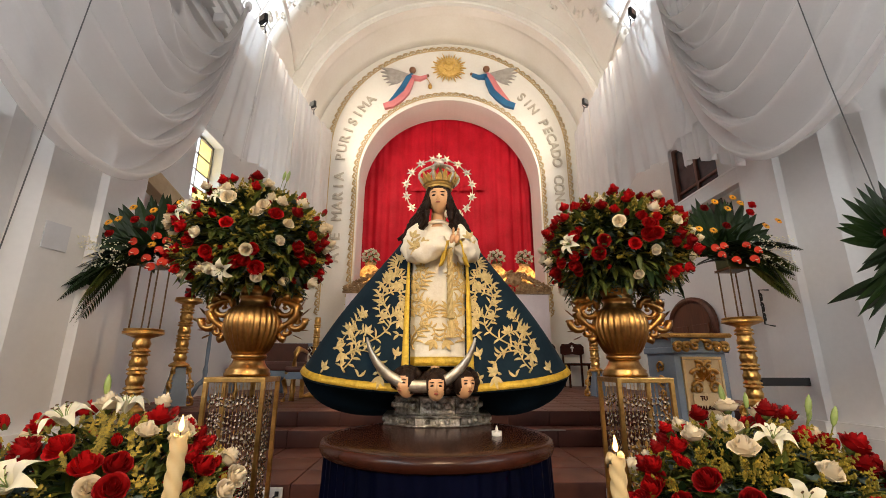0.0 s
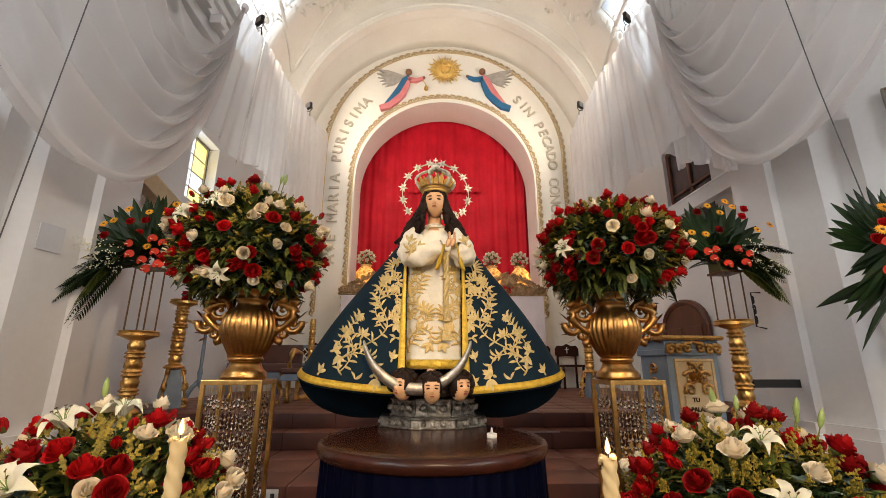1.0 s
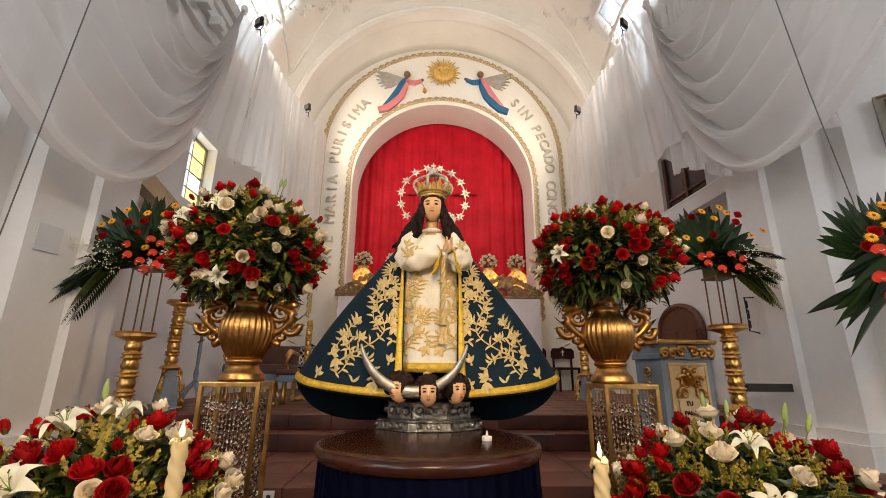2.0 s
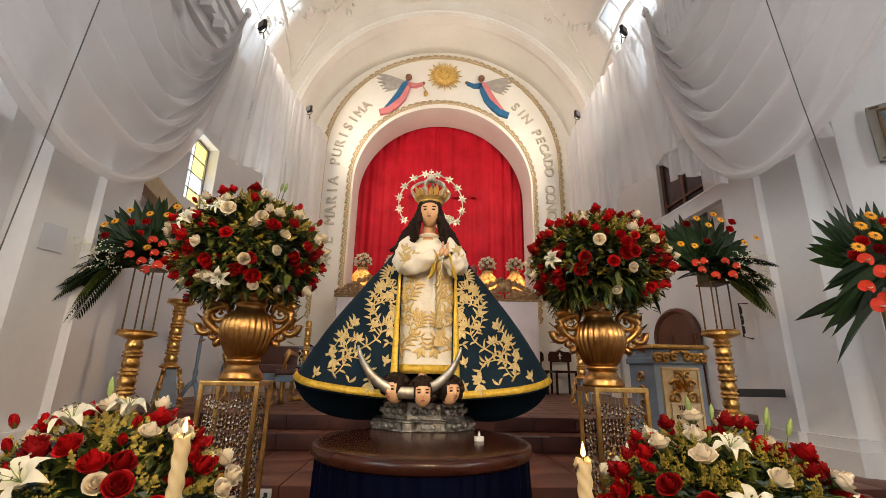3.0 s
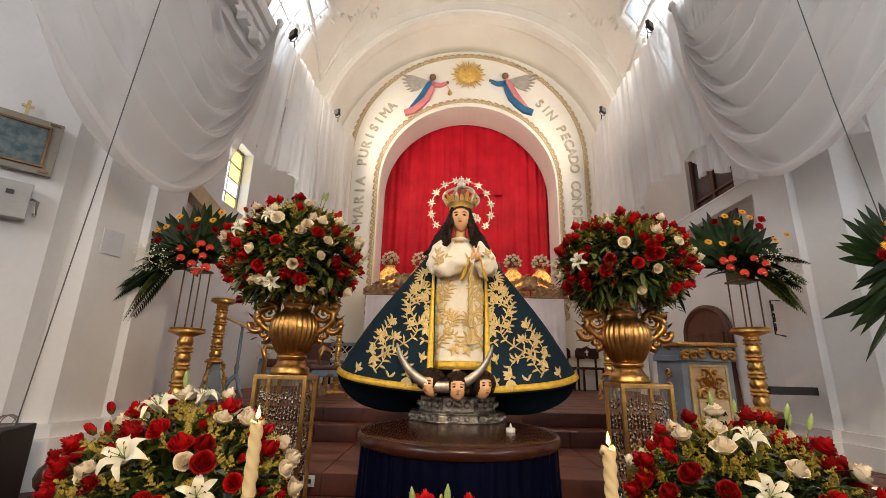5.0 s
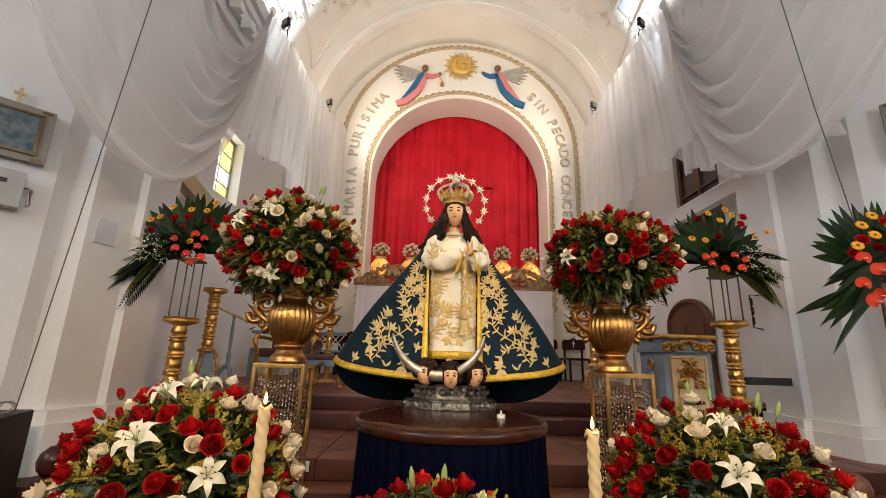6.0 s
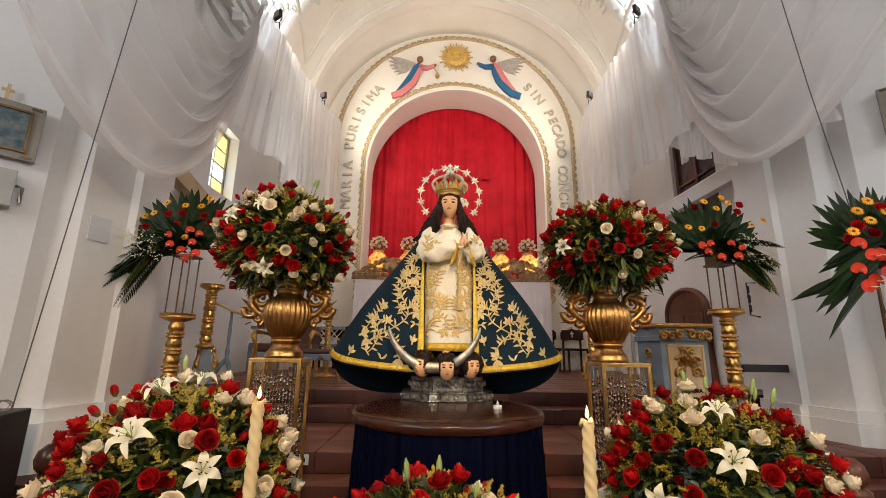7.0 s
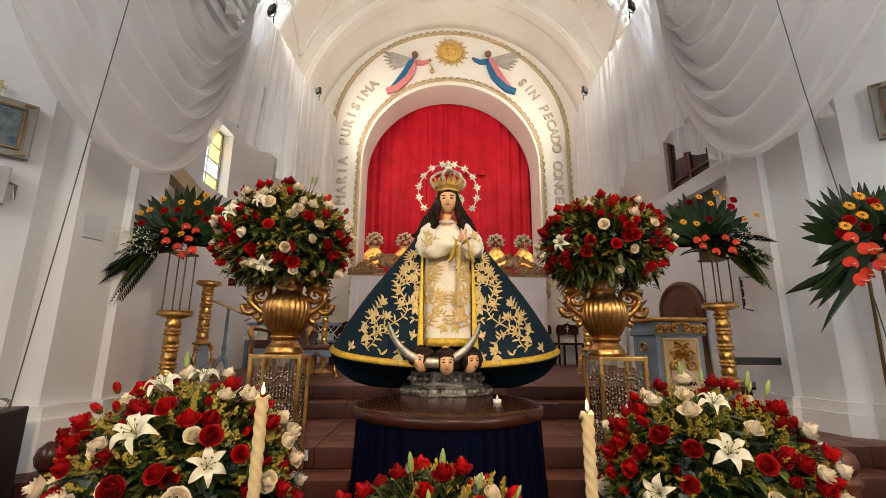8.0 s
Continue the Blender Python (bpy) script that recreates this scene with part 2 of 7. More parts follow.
def sheet(bm, nu, nv, f, mi=0):
    """A grid of nu x nv cells over f(u, v)."""
    vs = [[bm.verts.new(f(i / nu, j / nv)) for j in range(nv + 1)] for i in range(nu + 1)]
    for i in range(nu):
        for j in range(nv):
            bm.faces.new((vs[i][j], vs[i + 1][j], vs[i + 1][j + 1], vs[i][j + 1])).material_index = mi
    return bm


def scroll(c, r, a0, turns, grow, n=18, sy=1.0):
    """Points of a flat spiral in the x-z plane round c."""
    out = []
    for i in range(n + 1):
        s = i / n
        a = a0 + turns * 2 * math.pi * s
        q = r * (1 - s) ** grow
        out.append((c[0] + q * math.cos(a), c[1], c[2] + sy * q * math.sin(a)))
    return out


# ---- the building ----
def wall_run(name, pts, z0, z1, thick, side):
    """A solid wall whose face follows plan points, on the west (1) or east (-1) side."""
    far = -5.2 if side > 0 else 6.1
    plan = list(pts) + [(far - thick * side, pts[-1][1]), (far - thick * side, pts[0][1])]
    bm = prism(bmesh.new(), plan, z0, z1, to=lambda p: Vector((p.x, p.z, p.y)))
    return tagged(part(name, bm, PLASTER), "white plastered church wall with piers", "wall", kind="structure")


SPRING = 6.2
LX, RX = -3.30, 4.05
wall_run("wall_west_pier", [(-4.3, -9), (-4.3, 1.35), (-2.93, 2.78), (-2.93, 2.93), (-2.80, 3.0), (-2.72, 3.38), (-2.66, 3.40), (-2.66, 3.64), (-2.73, 3.66), (-2.73, 3.95)], 0, 6.4, 0.62, 1)
wall_run("wall_east_pier", [(5.15, -9), (5.15, 1.55), (3.62, 3.10), (3.62, 3.28), (3.47, 3.36), (3.40, 3.72), (3.34, 3.74), (3.34, 3.98), (3.41, 4.0), (3.41, 4.30)], 0, 6.4, 0.7, -1)


def pierced(name, x, y0, y1, z0, z1, hy0, hy1, hz0, hz1, thick):
    """A side wall along y with one rectangular opening through it."""
    bm = bmesh.new()
    t = thick
    xa, xb = (x - t, x) if t > 0 else (x, x - t)
    for a in ((y0, hy0, z0, z1), (hy1, y1, z0, z1), (hy0, hy1, z0, hz0), (hy0, hy1, hz1, z1)):
        box(bm, xa, xb, a[0], a[1], a[2], a[3])
    return tagged(part(name, bm, PLASTER), "white plastered chancel side wall with window opening", "wall", kind="structure")


pierced("wall_west", LX, 3.95, 9.5, 0, 6.4, 5.60, 6.34, 3.72, 4.8, 0.4)
pierced("wall_east", RX, 4.30, 9.5, 0, 6.4, 5.45, 6.55, 3.35, 5.0, -0.4)
bm = box(bmesh.new(), -4.8, 5.6, -9.4, -9.0, 0, 10.5)
tagged(part("wall_south", bm, PLASTER), "white plastered entrance wall of the nave", "wall", kind="structure")

# vault: a wide barrel with clerestory openings, a rib, and the narrower apse barrel
def barrel(name, r, zc, y0, y1, ny, holes=(), mtl=VAULT, label="", nt=48):
    bm = bmesh.new()
    vs = [[bm.verts.new((X0 - r * math.cos(math.pi * i / nt), y0 + (y1 - y0) * j / ny, zc + r * math.sin(math.pi * i / nt))) for j in range(ny + 1)] for i in range(nt + 1)]
    for i in range(nt):
        for j in range(ny):
            y = y0 + (y1 - y0) * (j + 0.5) / ny
            if any(i0 <= i < i1 and a <= y < b for i0, i1, a, b in holes):
                continue
            bm.faces.new((vs[i][j], vs[i + 1][j], vs[i + 1][j + 1], vs[i][j + 1]))
    ob = tagged(part(name, bm, mtl, smooth=True), label, "ceiling", kind="structure")
    so = ob.modifiers.new("thick", "SOLIDIFY")
    so.thickness, so.offset = 0.25, 1
    return ob


VR = 3.72
barrel("ceiling", VR, SPRING, -9, 8.3, 86, ((2, 10, 5.6, 7.0), (38, 46, 5.6, 7.0)), label="cream plastered barrel vault with clerestory openings")
barrel("ceiling_apse", 3.36, SPRING + 0.04, 8.3, 9.55, 4, label="cream plastered apse vault")


def arch_pts(r, zc, z0, n=40, cx=X0):
    """Outline of a round-headed opening, from the foot of one jamb over the top to the other."""
    return [(cx - r, z0)] + [(cx - r * math.cos(math.pi * i / n), zc + r * math.sin(math.pi * i / n)) for i in range(n + 1)] + [(cx + r, z0)]


def arch_band(bm, r0, c0, r1, c1, z0, y0, y1, n=48):
    """A flat arch-shaped wall between two round-headed outlines."""
    a, b = arch_pts(r0, c0, z0, n), arch_pts(r1, c1, z0, n)
    lay = [[bm.verts.new((x, y, z)) for x, z in pts] for y in (y0, y1) for pts in (a, b)]
    ia, ib, oa, ob = lay
    for k in range(len(a) - 1):
        for q in ((ia[k], ia[k + 1], ib[k + 1], ib[k]), (oa[k], oa[k + 1], ob[k + 1], ob[k]), (ia[k], ia[k + 1], oa[k + 1], oa[k]), (ib[k], ib[k + 1], ob[k + 1], ob[k])):
            bm.faces.new(q)
    return bm


# rib ring where the apse vault begins
bm = arch_band(bmesh.new(), 3.27, SPRING + 0.04, 3.95, SPRING, 1.0, 8.15, 8.4)
tagged(part("arch_rib", bm, VAULT), "plain cream plaster transverse arch", "arch", kind="structure")
bm = tube(bmesh.new(), [(x, 8.146, z) for x, z in arch_pts(3.40, SPRING + 0.04, 1.0)], 0.035, 8)
tagged(part("arch_moulding", bm, VAULT, smooth=True), "thin rounded plaster moulding on the arch", "moulding", kind="structure")
# the apse wall with its round-headed niche, curtain plane behind
IN_R, IN_C, OUT_R, OUT_C, WY = 2.19, 5.80, 2.97, 6.57, 9.5
bm = arch_band(bmesh.new(), IN_R, IN_C, 4.6, 6.2, 0.9, WY, WY + 0.3)
tagged(part("wall_north", bm, VAULT), "white apse wall with round-headed niche", "wall", kind="structure")
bm = arch_band(bmesh.new(), IN_R - 0.03, IN_C - 0.03, IN_R + 0.3, IN_C, 0.9, WY + 0.004, WY + 0.90)
tagged(part("niche_reveal", bm, VAULT, smooth=False), "plain plaster reveal of the niche", "niche", kind="structure")
bm = box(bmesh.new(), X0 - 3, X0 + 3, WY + 1.06, WY + 1.3, 0.9, 8.6)
tagged(part("wall_niche", bm, PLASTER), "plastered back wall of the niche", "wall", kind="structure")

# floor, steps and stage
bm = box(bmesh.new(), -4.8, 5.7, -9.2, 2.46, FLOOR - 0.25, FLOOR)
tagged(part("floor", bm, TILE), "red terracotta tiled nave floor", "floor", kind="structure")
STEPS = [(2.46, 0.46), (2.715, 0.615), (2.98, 0.755), (4.17, 0.90), (4.44, STAGE)]
for i, (y, z) in enumerate(STEPS):
    y2 = STEPS[i + 1][0] if i + 1 < len(STEPS) else 10.6
    st = thing(f"step_{i + 1}" if i < 4 else "stage_floor", "terracotta tiled step with dark red riser", "step", kind="structure")
    bm = box(bmesh.new(), -3.2 if i < 2 else LX, 3.9 if i < 2 else RX, y + 0.012, y2 + 0.012, FLOOR - 0.2, z - 0.012)
    part("step_core", bm, RISER, st)


# ---- statue group on the table ----
LIPS = mat("painted_lips", (0.42, 0.10, 0.06), rough=0.4, bump=0)
SX, SY, TZ = 0.045, 2.06, 1.22      # statue axis and table top


def round_table():
    t = thing("round_table", "round dark polished wood table under the statue", "table", at=(0.04, 1.745, FLOOR))
    h = TZ - FLOOR
    bm = lathe(bmesh.new(), [(0.40, h - 0.055), (0.418, h - 0.045), (0.425, h - 0.028), (0.42, h - 0.010), (0.408, h - 0.002), (0.36, h)], 72)
    part("tabletop", bm, DARKWOOD, t, smooth=True)
    for k in range(4):
        a = math.pi / 4 + k * math.pi / 2
        bm = lathe(bmesh.new(), [(0.025, 0), (0.03, 0.4), (0.035, h - 0.06)], 10, c=(0.26 * math.cos(a), 0.26 * math.sin(a), 0))
        part("leg", bm, DARKWOOD, t)
    s = thing("table_skirt", "gathered navy blue satin skirt hanging round the table", "table skirt", at=(0.04, 1.745, FLOOR))

    def f(u, v):
        a = 2 * math.pi * u
        g = math.sin(a * 46 + 1.3 * math.sin(a * 5)) + 0.6 * math.sin(a * 29 + 2)
        r = 0.405 + 0.045 * v ** 1.4 + 0.011 * g * (0.35 + v)
        return Vector((r * math.cos(a), r * math.sin(a), (h - 0.055) * (1 - v) + 0.004))
    bm = sheet(bmesh.new(), 276, 10, f)
    bmesh.ops.remove_doubles(bm, verts=bm.verts, dist=1e-5)
    part("cloth", bm, NAVY, s, smooth=True)


def plinth():
    t = thing("statue_plinth", "two-tier octagonal plinth of embossed silver", "plinth", at=(SX, SY + 0.02, TZ))
    for r, z0, z1, sq in ((0.235, 0.0, 0.042, 0.78), (0.19, 0.044, 0.118, 0.78)):
        bm = bmesh.new()
        for k in range(8):
            a0, a1 = math.pi / 8 + k * math.pi / 4, math.pi / 8 + (k + 1) * math.pi / 4
            q = [Vector((r * 1.05 * math.cos(a), sq * r * 1.05 * math.sin(a), 0)) for a in (a0, a1)]
            m, d = (q[0] + q[1]) / 2, (q[1] - q[0]) / 2
            vs = [m - d * 0.97, m + d * 0.97, (m + d * 0.97) * 0.6, (m - d * 0.97) * 0.6]
            lo = [bm.verts.new(v + Vector((0, 0, z0))) for v in vs]
            hi = [bm.verts.new(v + Vector((0, 0, z1))) for v in vs]
            for fc in (lo, hi[::-1], *[[lo[i], lo[(i + 1) % 4], hi[(i + 1) % 4], hi[i]] for i in range(4)]):
                bm.faces.new(fc)
        part("tier", bm, SILVER, t)
        bm = bmesh.new()
        for z in (z0 + 0.003, z1 - 0.003):
            tube(bm, [(r * 1.06 * math.cos(math.pi / 8 + k * math.pi / 4), sq * r * 1.06 * math.sin(math.pi / 8 + k * math.pi / 4), z) for k in range(9)], 0.005, 5)
        part("moulding", bm, SILVER, t)
        bm = bmesh.new()
        for k in range(8):
            a = k * math.pi / 4
            for j in (-1, 0, 1):
                c = Vector((r * 0.985 * math.cos(a) - j * 0.042 * math.sin(a), sq * r * 0.985 * math.sin(a) + j * 0.042 * math.cos(a), (z0 + z1) / 2))
                bmesh.ops.create_icosphere(bm, subdivisions=1, radius=min(0.02, (z1 - z0) * 0.32), matrix=Matrix.Translation(c))
        part("boss", bm, SILVER, t, "embossed silver rosettes")
    bm = lathe(bmesh.new(), [(0.16, 0.118), (0.175, 0.13), (0.17, 0.15), (0.12, 0.23)], 24, squash=0.8)
    part("cloud_base", bm, DARKWOOD, t, "dark brown carved cloud", smooth=True)


def head_mesh(bm, c, r, turn=0.0, mi_skin=0, mi_hair=1, cover=0.0):
    """A plain carved head: egg-shaped face with brow, nose and chin, hair cap behind."""
    m = Matrix.Translation(c) @ Matrix.Rotation(turn, 4, "Z")
    vs = bmesh.ops.create_uvsphere(bm, u_segments=48, v_segments=36, radius=1.0)["verts"]
    for v in vs:
        x, y, z = v.co
        face = max(0.0, -y)
        w = 0.79 + 0.10 * max(0, z) - 0.16 * max(0, -z) ** 1.4
        px, py, pz = x * w, y * (0.86 if y < 0 else 0.92), z * 1.05
        py -= face ** 3 * (0.26 * math.exp(-((x / 0.10) ** 2)) * math.exp(-(((z + 0.14) / 0.20) ** 2)))
        py += face ** 2 * 0.13 * (math.exp(-(((abs(x) - 0.36) / 0.17) ** 2)) * math.exp(-(((z - 0.10) / 0.13) ** 2)))
        py -= face ** 2 * 0.06 * math.exp(-((x / 0.22) ** 2)) * math.exp(-(((z + 0.48) / 0.1) ** 2))
        py -= face ** 2 * 0.07 * math.exp(-((x / 0.3) ** 2)) * math.exp(-(((z + 0.82) / 0.16) ** 2))
        v.co = m @ (Vector((px, py, pz)) * r)
    for f in {f for v in vs for f in v.link_faces}:
        q = (m.inverted() @ f.calc_center_median()) / r
        hair = q.y > 0.02 - cover + 0.25 * q.z or q.z > 0.62 - 0.8 * cover - 0.5 * q.x * q.x or abs(q.x) > 0.60 - 0.5 * cover
        f.material_index = mi_hair if hair and (q.z > -0.72 or q.y > 0.3) else mi_skin
    # painted eyes, brows and lips, a little raised
    for x, z, w, h, y, mi in ((-0.27, 0.06, 0.17, 0.068, -0.735, 1), (0.27, 0.06, 0.17, 0.068, -0.735, 1), (-0.29, 0.29, 0.22, 0.034, -0.765, 1), (0.29, 0.29, 0.22, 0.034, -0.765, 1), (0.0, -0.47, 0.17, 0.060, -0.83, 2), (-0.09, -0.30, 0.03, 0.02, -0.90, 2), (0.09, -0.30, 0.03, 0.02, -0.90, 2)):
        vs = bmesh.ops.create_icosphere(bm, subdivisions=2, radius=1.0)["verts"]
        for v in vs:
            v.co = m @ (Vector((x + w * v.co.x, y + 0.06 * v.co.y, z + h * v.co.z - 0.04 * v.co.x * v.co.x)) * r)
        for f in {f for v in vs for f in v.link_faces}:
            f.material_index = mi
    return bm


def statue():
    """One plain mesh: head, hair, neck, folded hands."""
    bm = bmesh.new()
    head_mesh(bm, Vector((SX + 0.003, 1.985, 2.252)), 0.069, -0.10)
    lathe(bm, [(0.052, 2.11), (0.034, 2.145), (0.032, 2.22)], 14, c=(SX, 2.02, 0))
    for s in (-1, 1):
        for k in range(20):
            a = k / 19
            x0, x1 = 0.044 + 0.016 * a, 0.072 + 0.115 * a
            pts = []
            for i in range(10):
                q = i / 9
                x = x0 + (x1 - x0) * q ** 1.25 + 0.013 * q ** 0.5 * math.sin(q * 13 + k * 1.7)
                pts.append((SX + s * x, 1.985 + 0.10 * a - 0.03 * math.sin(q * 2.4) * (1 - a), 2.312 - 0.02 * a - (0.27 - 0.10 * abs(a - 0.5)) * q))
            tube(bm, pts, [0.007 + 0.011 * math.sin(math.pi * (i + 0.8) / 10.5) for i in range(10)], 6, mi=1)
    # hands pressed together
    for s in (-1, 1):
        vs = bmesh.ops.create_uvsphere(bm, u_segments=12, v_segments=8, radius=1)["verts"]
        m = Matrix.Translation((0.116 + s * 0.011, 1.838, 2.012)) @ Euler((radians(-28), radians(14), 0)).to_matrix().to_4x4() @ Matrix.Diagonal((0.012, 0.018, 0.030, 1))
        for v in vs:
            v.co = m @ v.co
        for j in range(4):
            b = Vector((0.118 + s * 0.011, 1.826 + j * 0.006, 2.035 - j * 0.011))
            tube(bm, [b, b + Vector((0.002, -0.012, 0.010)), b + Vector((0.001, -0.020, 0.014))], [0.006, 0.0055, 0.004], 6)
    # foot shown under the gown's hem
    bmesh.ops.create_icosphere(bm, subdivisions=2, radius=0.02, matrix=Matrix.Translation((SX - 0.012, 1.885, 1.455)))
    ob = part("statue", bm, [SKIN, HAIR, LIPS], smooth=True)
    tagged(ob, "carved painted wooden statue with long dark hair", "statue")
    return ob


def cherubs():
    for x, y, z, turn in ((-0.082, 1.835, 1.398, -0.6), (0.036, 1.815, 1.386, 0.0), (0.148, 1.835, 1.394, 0.5)):
        bm = bmesh.new()
        head_mesh(bm, Vector((x, y, z)), 0.055, turn, cover=0.10)
        for k in range(16):
            a = math.pi * 1.36 * (k / 15) - math.pi * 0.18
            c = Vector((x + 0.050 * math.cos(a), y + 0.010 + 0.014 * (k % 2), z + 0.008 + 0.046 * math.sin(a)))
            vs = bmesh.ops.create_icosphere(bm, subdivisions=2, radius=0.019, matrix=Matrix.Translation(c))["verts"]
            for f in {f for v in vs for f in v.link_faces}:
                f.material_index = 1
        tagged(part("cherub_head", bm, [SKIN, HAIR, LIPS], smooth=True), "small carved cherub head with dark curls", "statue", "cherub heads under the moon")


def cloak_at(side, p, q, off=0.0):
    """The cloak's outside. side -1/+1; p: 0 front edge, 0.5 side, 1 back; q: 0 hem, 1 shoulder."""
    z_top = 2.10
    w = 0.625 + (0.155 - 0.625) * q ** 0.92
    d = 0.27 + (0.10 - 0.27) * q
    xf = 0.112 + 0.012 * q
    a0 = math.asin(min(0.95, xf / w))
    a = a0 + (math.pi - a0) * p
    bulge = 1 + 0.10 * math.sin(math.pi * q) * math.sin(a)
    fold = 0.012 * (1 - q) * math.sin(a * 9 + side) * min(1, 3 * p)
    x = SX + side * (w * bulge * math.sin(a)) + (0.0 if side > 0 else -0.004) * (1 - q)
    y = SY + 0.05 - (d + fold) * math.cos(a)
    ad = math.degrees(a)
    zh = 1.352 + 0.085 * min(1, ad / 88) ** 1.6 if ad < 88 else 1.437 - 0.215 * math.sin(math.pi / 2 * min(1, (ad - 88) / 62))
    z = zh + (z_top - zh) * q
    n = Vector((side * math.sin(a) * d, -math.cos(a) * w, 0.5 * w)).normalized()
    return Vector((x, y, z)) + n * off


def cloak():
    t = thing("cloak", "dark blue velvet cloak with gold embroidery and yellow braid", "cloak", at=(0, 0, 0))
    for s in (-1, 1):
        bm = sheet(bmesh.new(), 40, 24, lambda u, v: cloak_at(s, u, v))
        ob = part("cloak_half", bm, VELVET, t, smooth=True)
        so = ob.modifiers.new("thick", "SOLIDIFY")
        so.thickness = 0.008
        bm = sheet(bmesh.new(), 40, 2, lambda u, v: cloak_at(s, u * 0.52, 0.004 + v * 0.040, 0.008))
        ob = part("hem_braid", bm, YELLOWBAND, t, "yellow gold braid along the hem", smooth=True)
        ob.modifiers.new("thick", "SOLIDIFY").thickness = 0.004
        bm = sheet(bmesh.new(), 2, 30, lambda u, v: cloak_at(s, 0.002 + u * 0.019, 0.005 + v * 0.93, 0.009))
        ob = part("front_braid", bm, YELLOWBAND, t, "yellow gold braid along the front edge", smooth=True)
        ob.modifiers.new("thick", "SOLIDIFY").thickness = 0.004
        part("embroidery", embroider(cloak_front(s), 0.165, 0.50, 0.66, 0.055, 0.54, 7), GOLDTHREAD, t, "raised gold thread vines, leaves and blossoms", smooth=True)


def cloak_front(side):
    """Maps (distance from the axis, height over the hem) on the cloak's front to a place."""
    def f(x, z, off):
        q = max(0.0, min(0.98, z / 0.70))
        w = 0.625 + (0.155 - 0.625) * q ** 0.92
        a = 0.5
        for _ in range(4):
            a = math.asin(min(0.985, x / (w * (1 + 0.10 * math.sin(math.pi * q) * math.sin(a)))))
        a0 = math.asin(min(0.95, (0.112 + 0.012 * q) / w))
        return cloak_at(side, max(0.0, (a - a0) / (math.pi - a0)), q, off)
    return f


def gown_front(side):
    def f(x, z, off):
        q = max(0.0, min(0.98, z / 0.678))
        w = 0.205 - 0.085 * q ** 0.75
        return gown_at(side * math.asin(max(-0.98, min(0.98, x / w))), q, off)
    return f


def stitched_leaf(bm, f, x, z, ang, size, wide, bend, off=0.005):
    """A slender bent leaf of raised thread on a surface f(x, z, off)."""
    rows = []
    for i in range(7):
        t = i / 6
        a = ang + bend * t
        w = wide * math.sin(math.pi * min(1, 0.06 + 0.94 * t)) ** 0.8
        dx, dz = -math.sin(a) * w, math.cos(a) * w
        rows.append([bm.verts.new(f(x + dx, z + dz, off)), bm.verts.new(f(x, z, off + 0.004)), bm.verts.new(f(x - dx, z - dz, off))])
        x, z = x + size / 6 * math.cos(a), z + size / 6 * math.sin(a)
    for a, b in zip(rows, rows[1:]):
        bm.faces.new((a[0], a[1], b[1], b[0]))
        bm.faces.new((a[1], a[2], b[2], b[1]))


def stitched_lily(bm, f, x, z, ang, size):
    """A bell blossom: three pointed petals on a short calyx."""
    for d, k in ((-0.62, 0.85), (0.0, 1.0), (0.62, 0.85)):
        stitched_leaf(bm, f, x, z, ang + d, size * k, size * 0.19, 0.5 * d, 0.007)
    stitched_leaf(bm, f, x, z, ang + math.pi, size * 0.4, size * 0.12, 0, 0.007)


def stitched_star(bm, f, x, z, ang, size, n=5):
    for k in range(n):
        stitched_leaf(bm, f, x, z, ang + 2 * math.pi * k / n, size, size * 0.26, 0.25, 0.007)


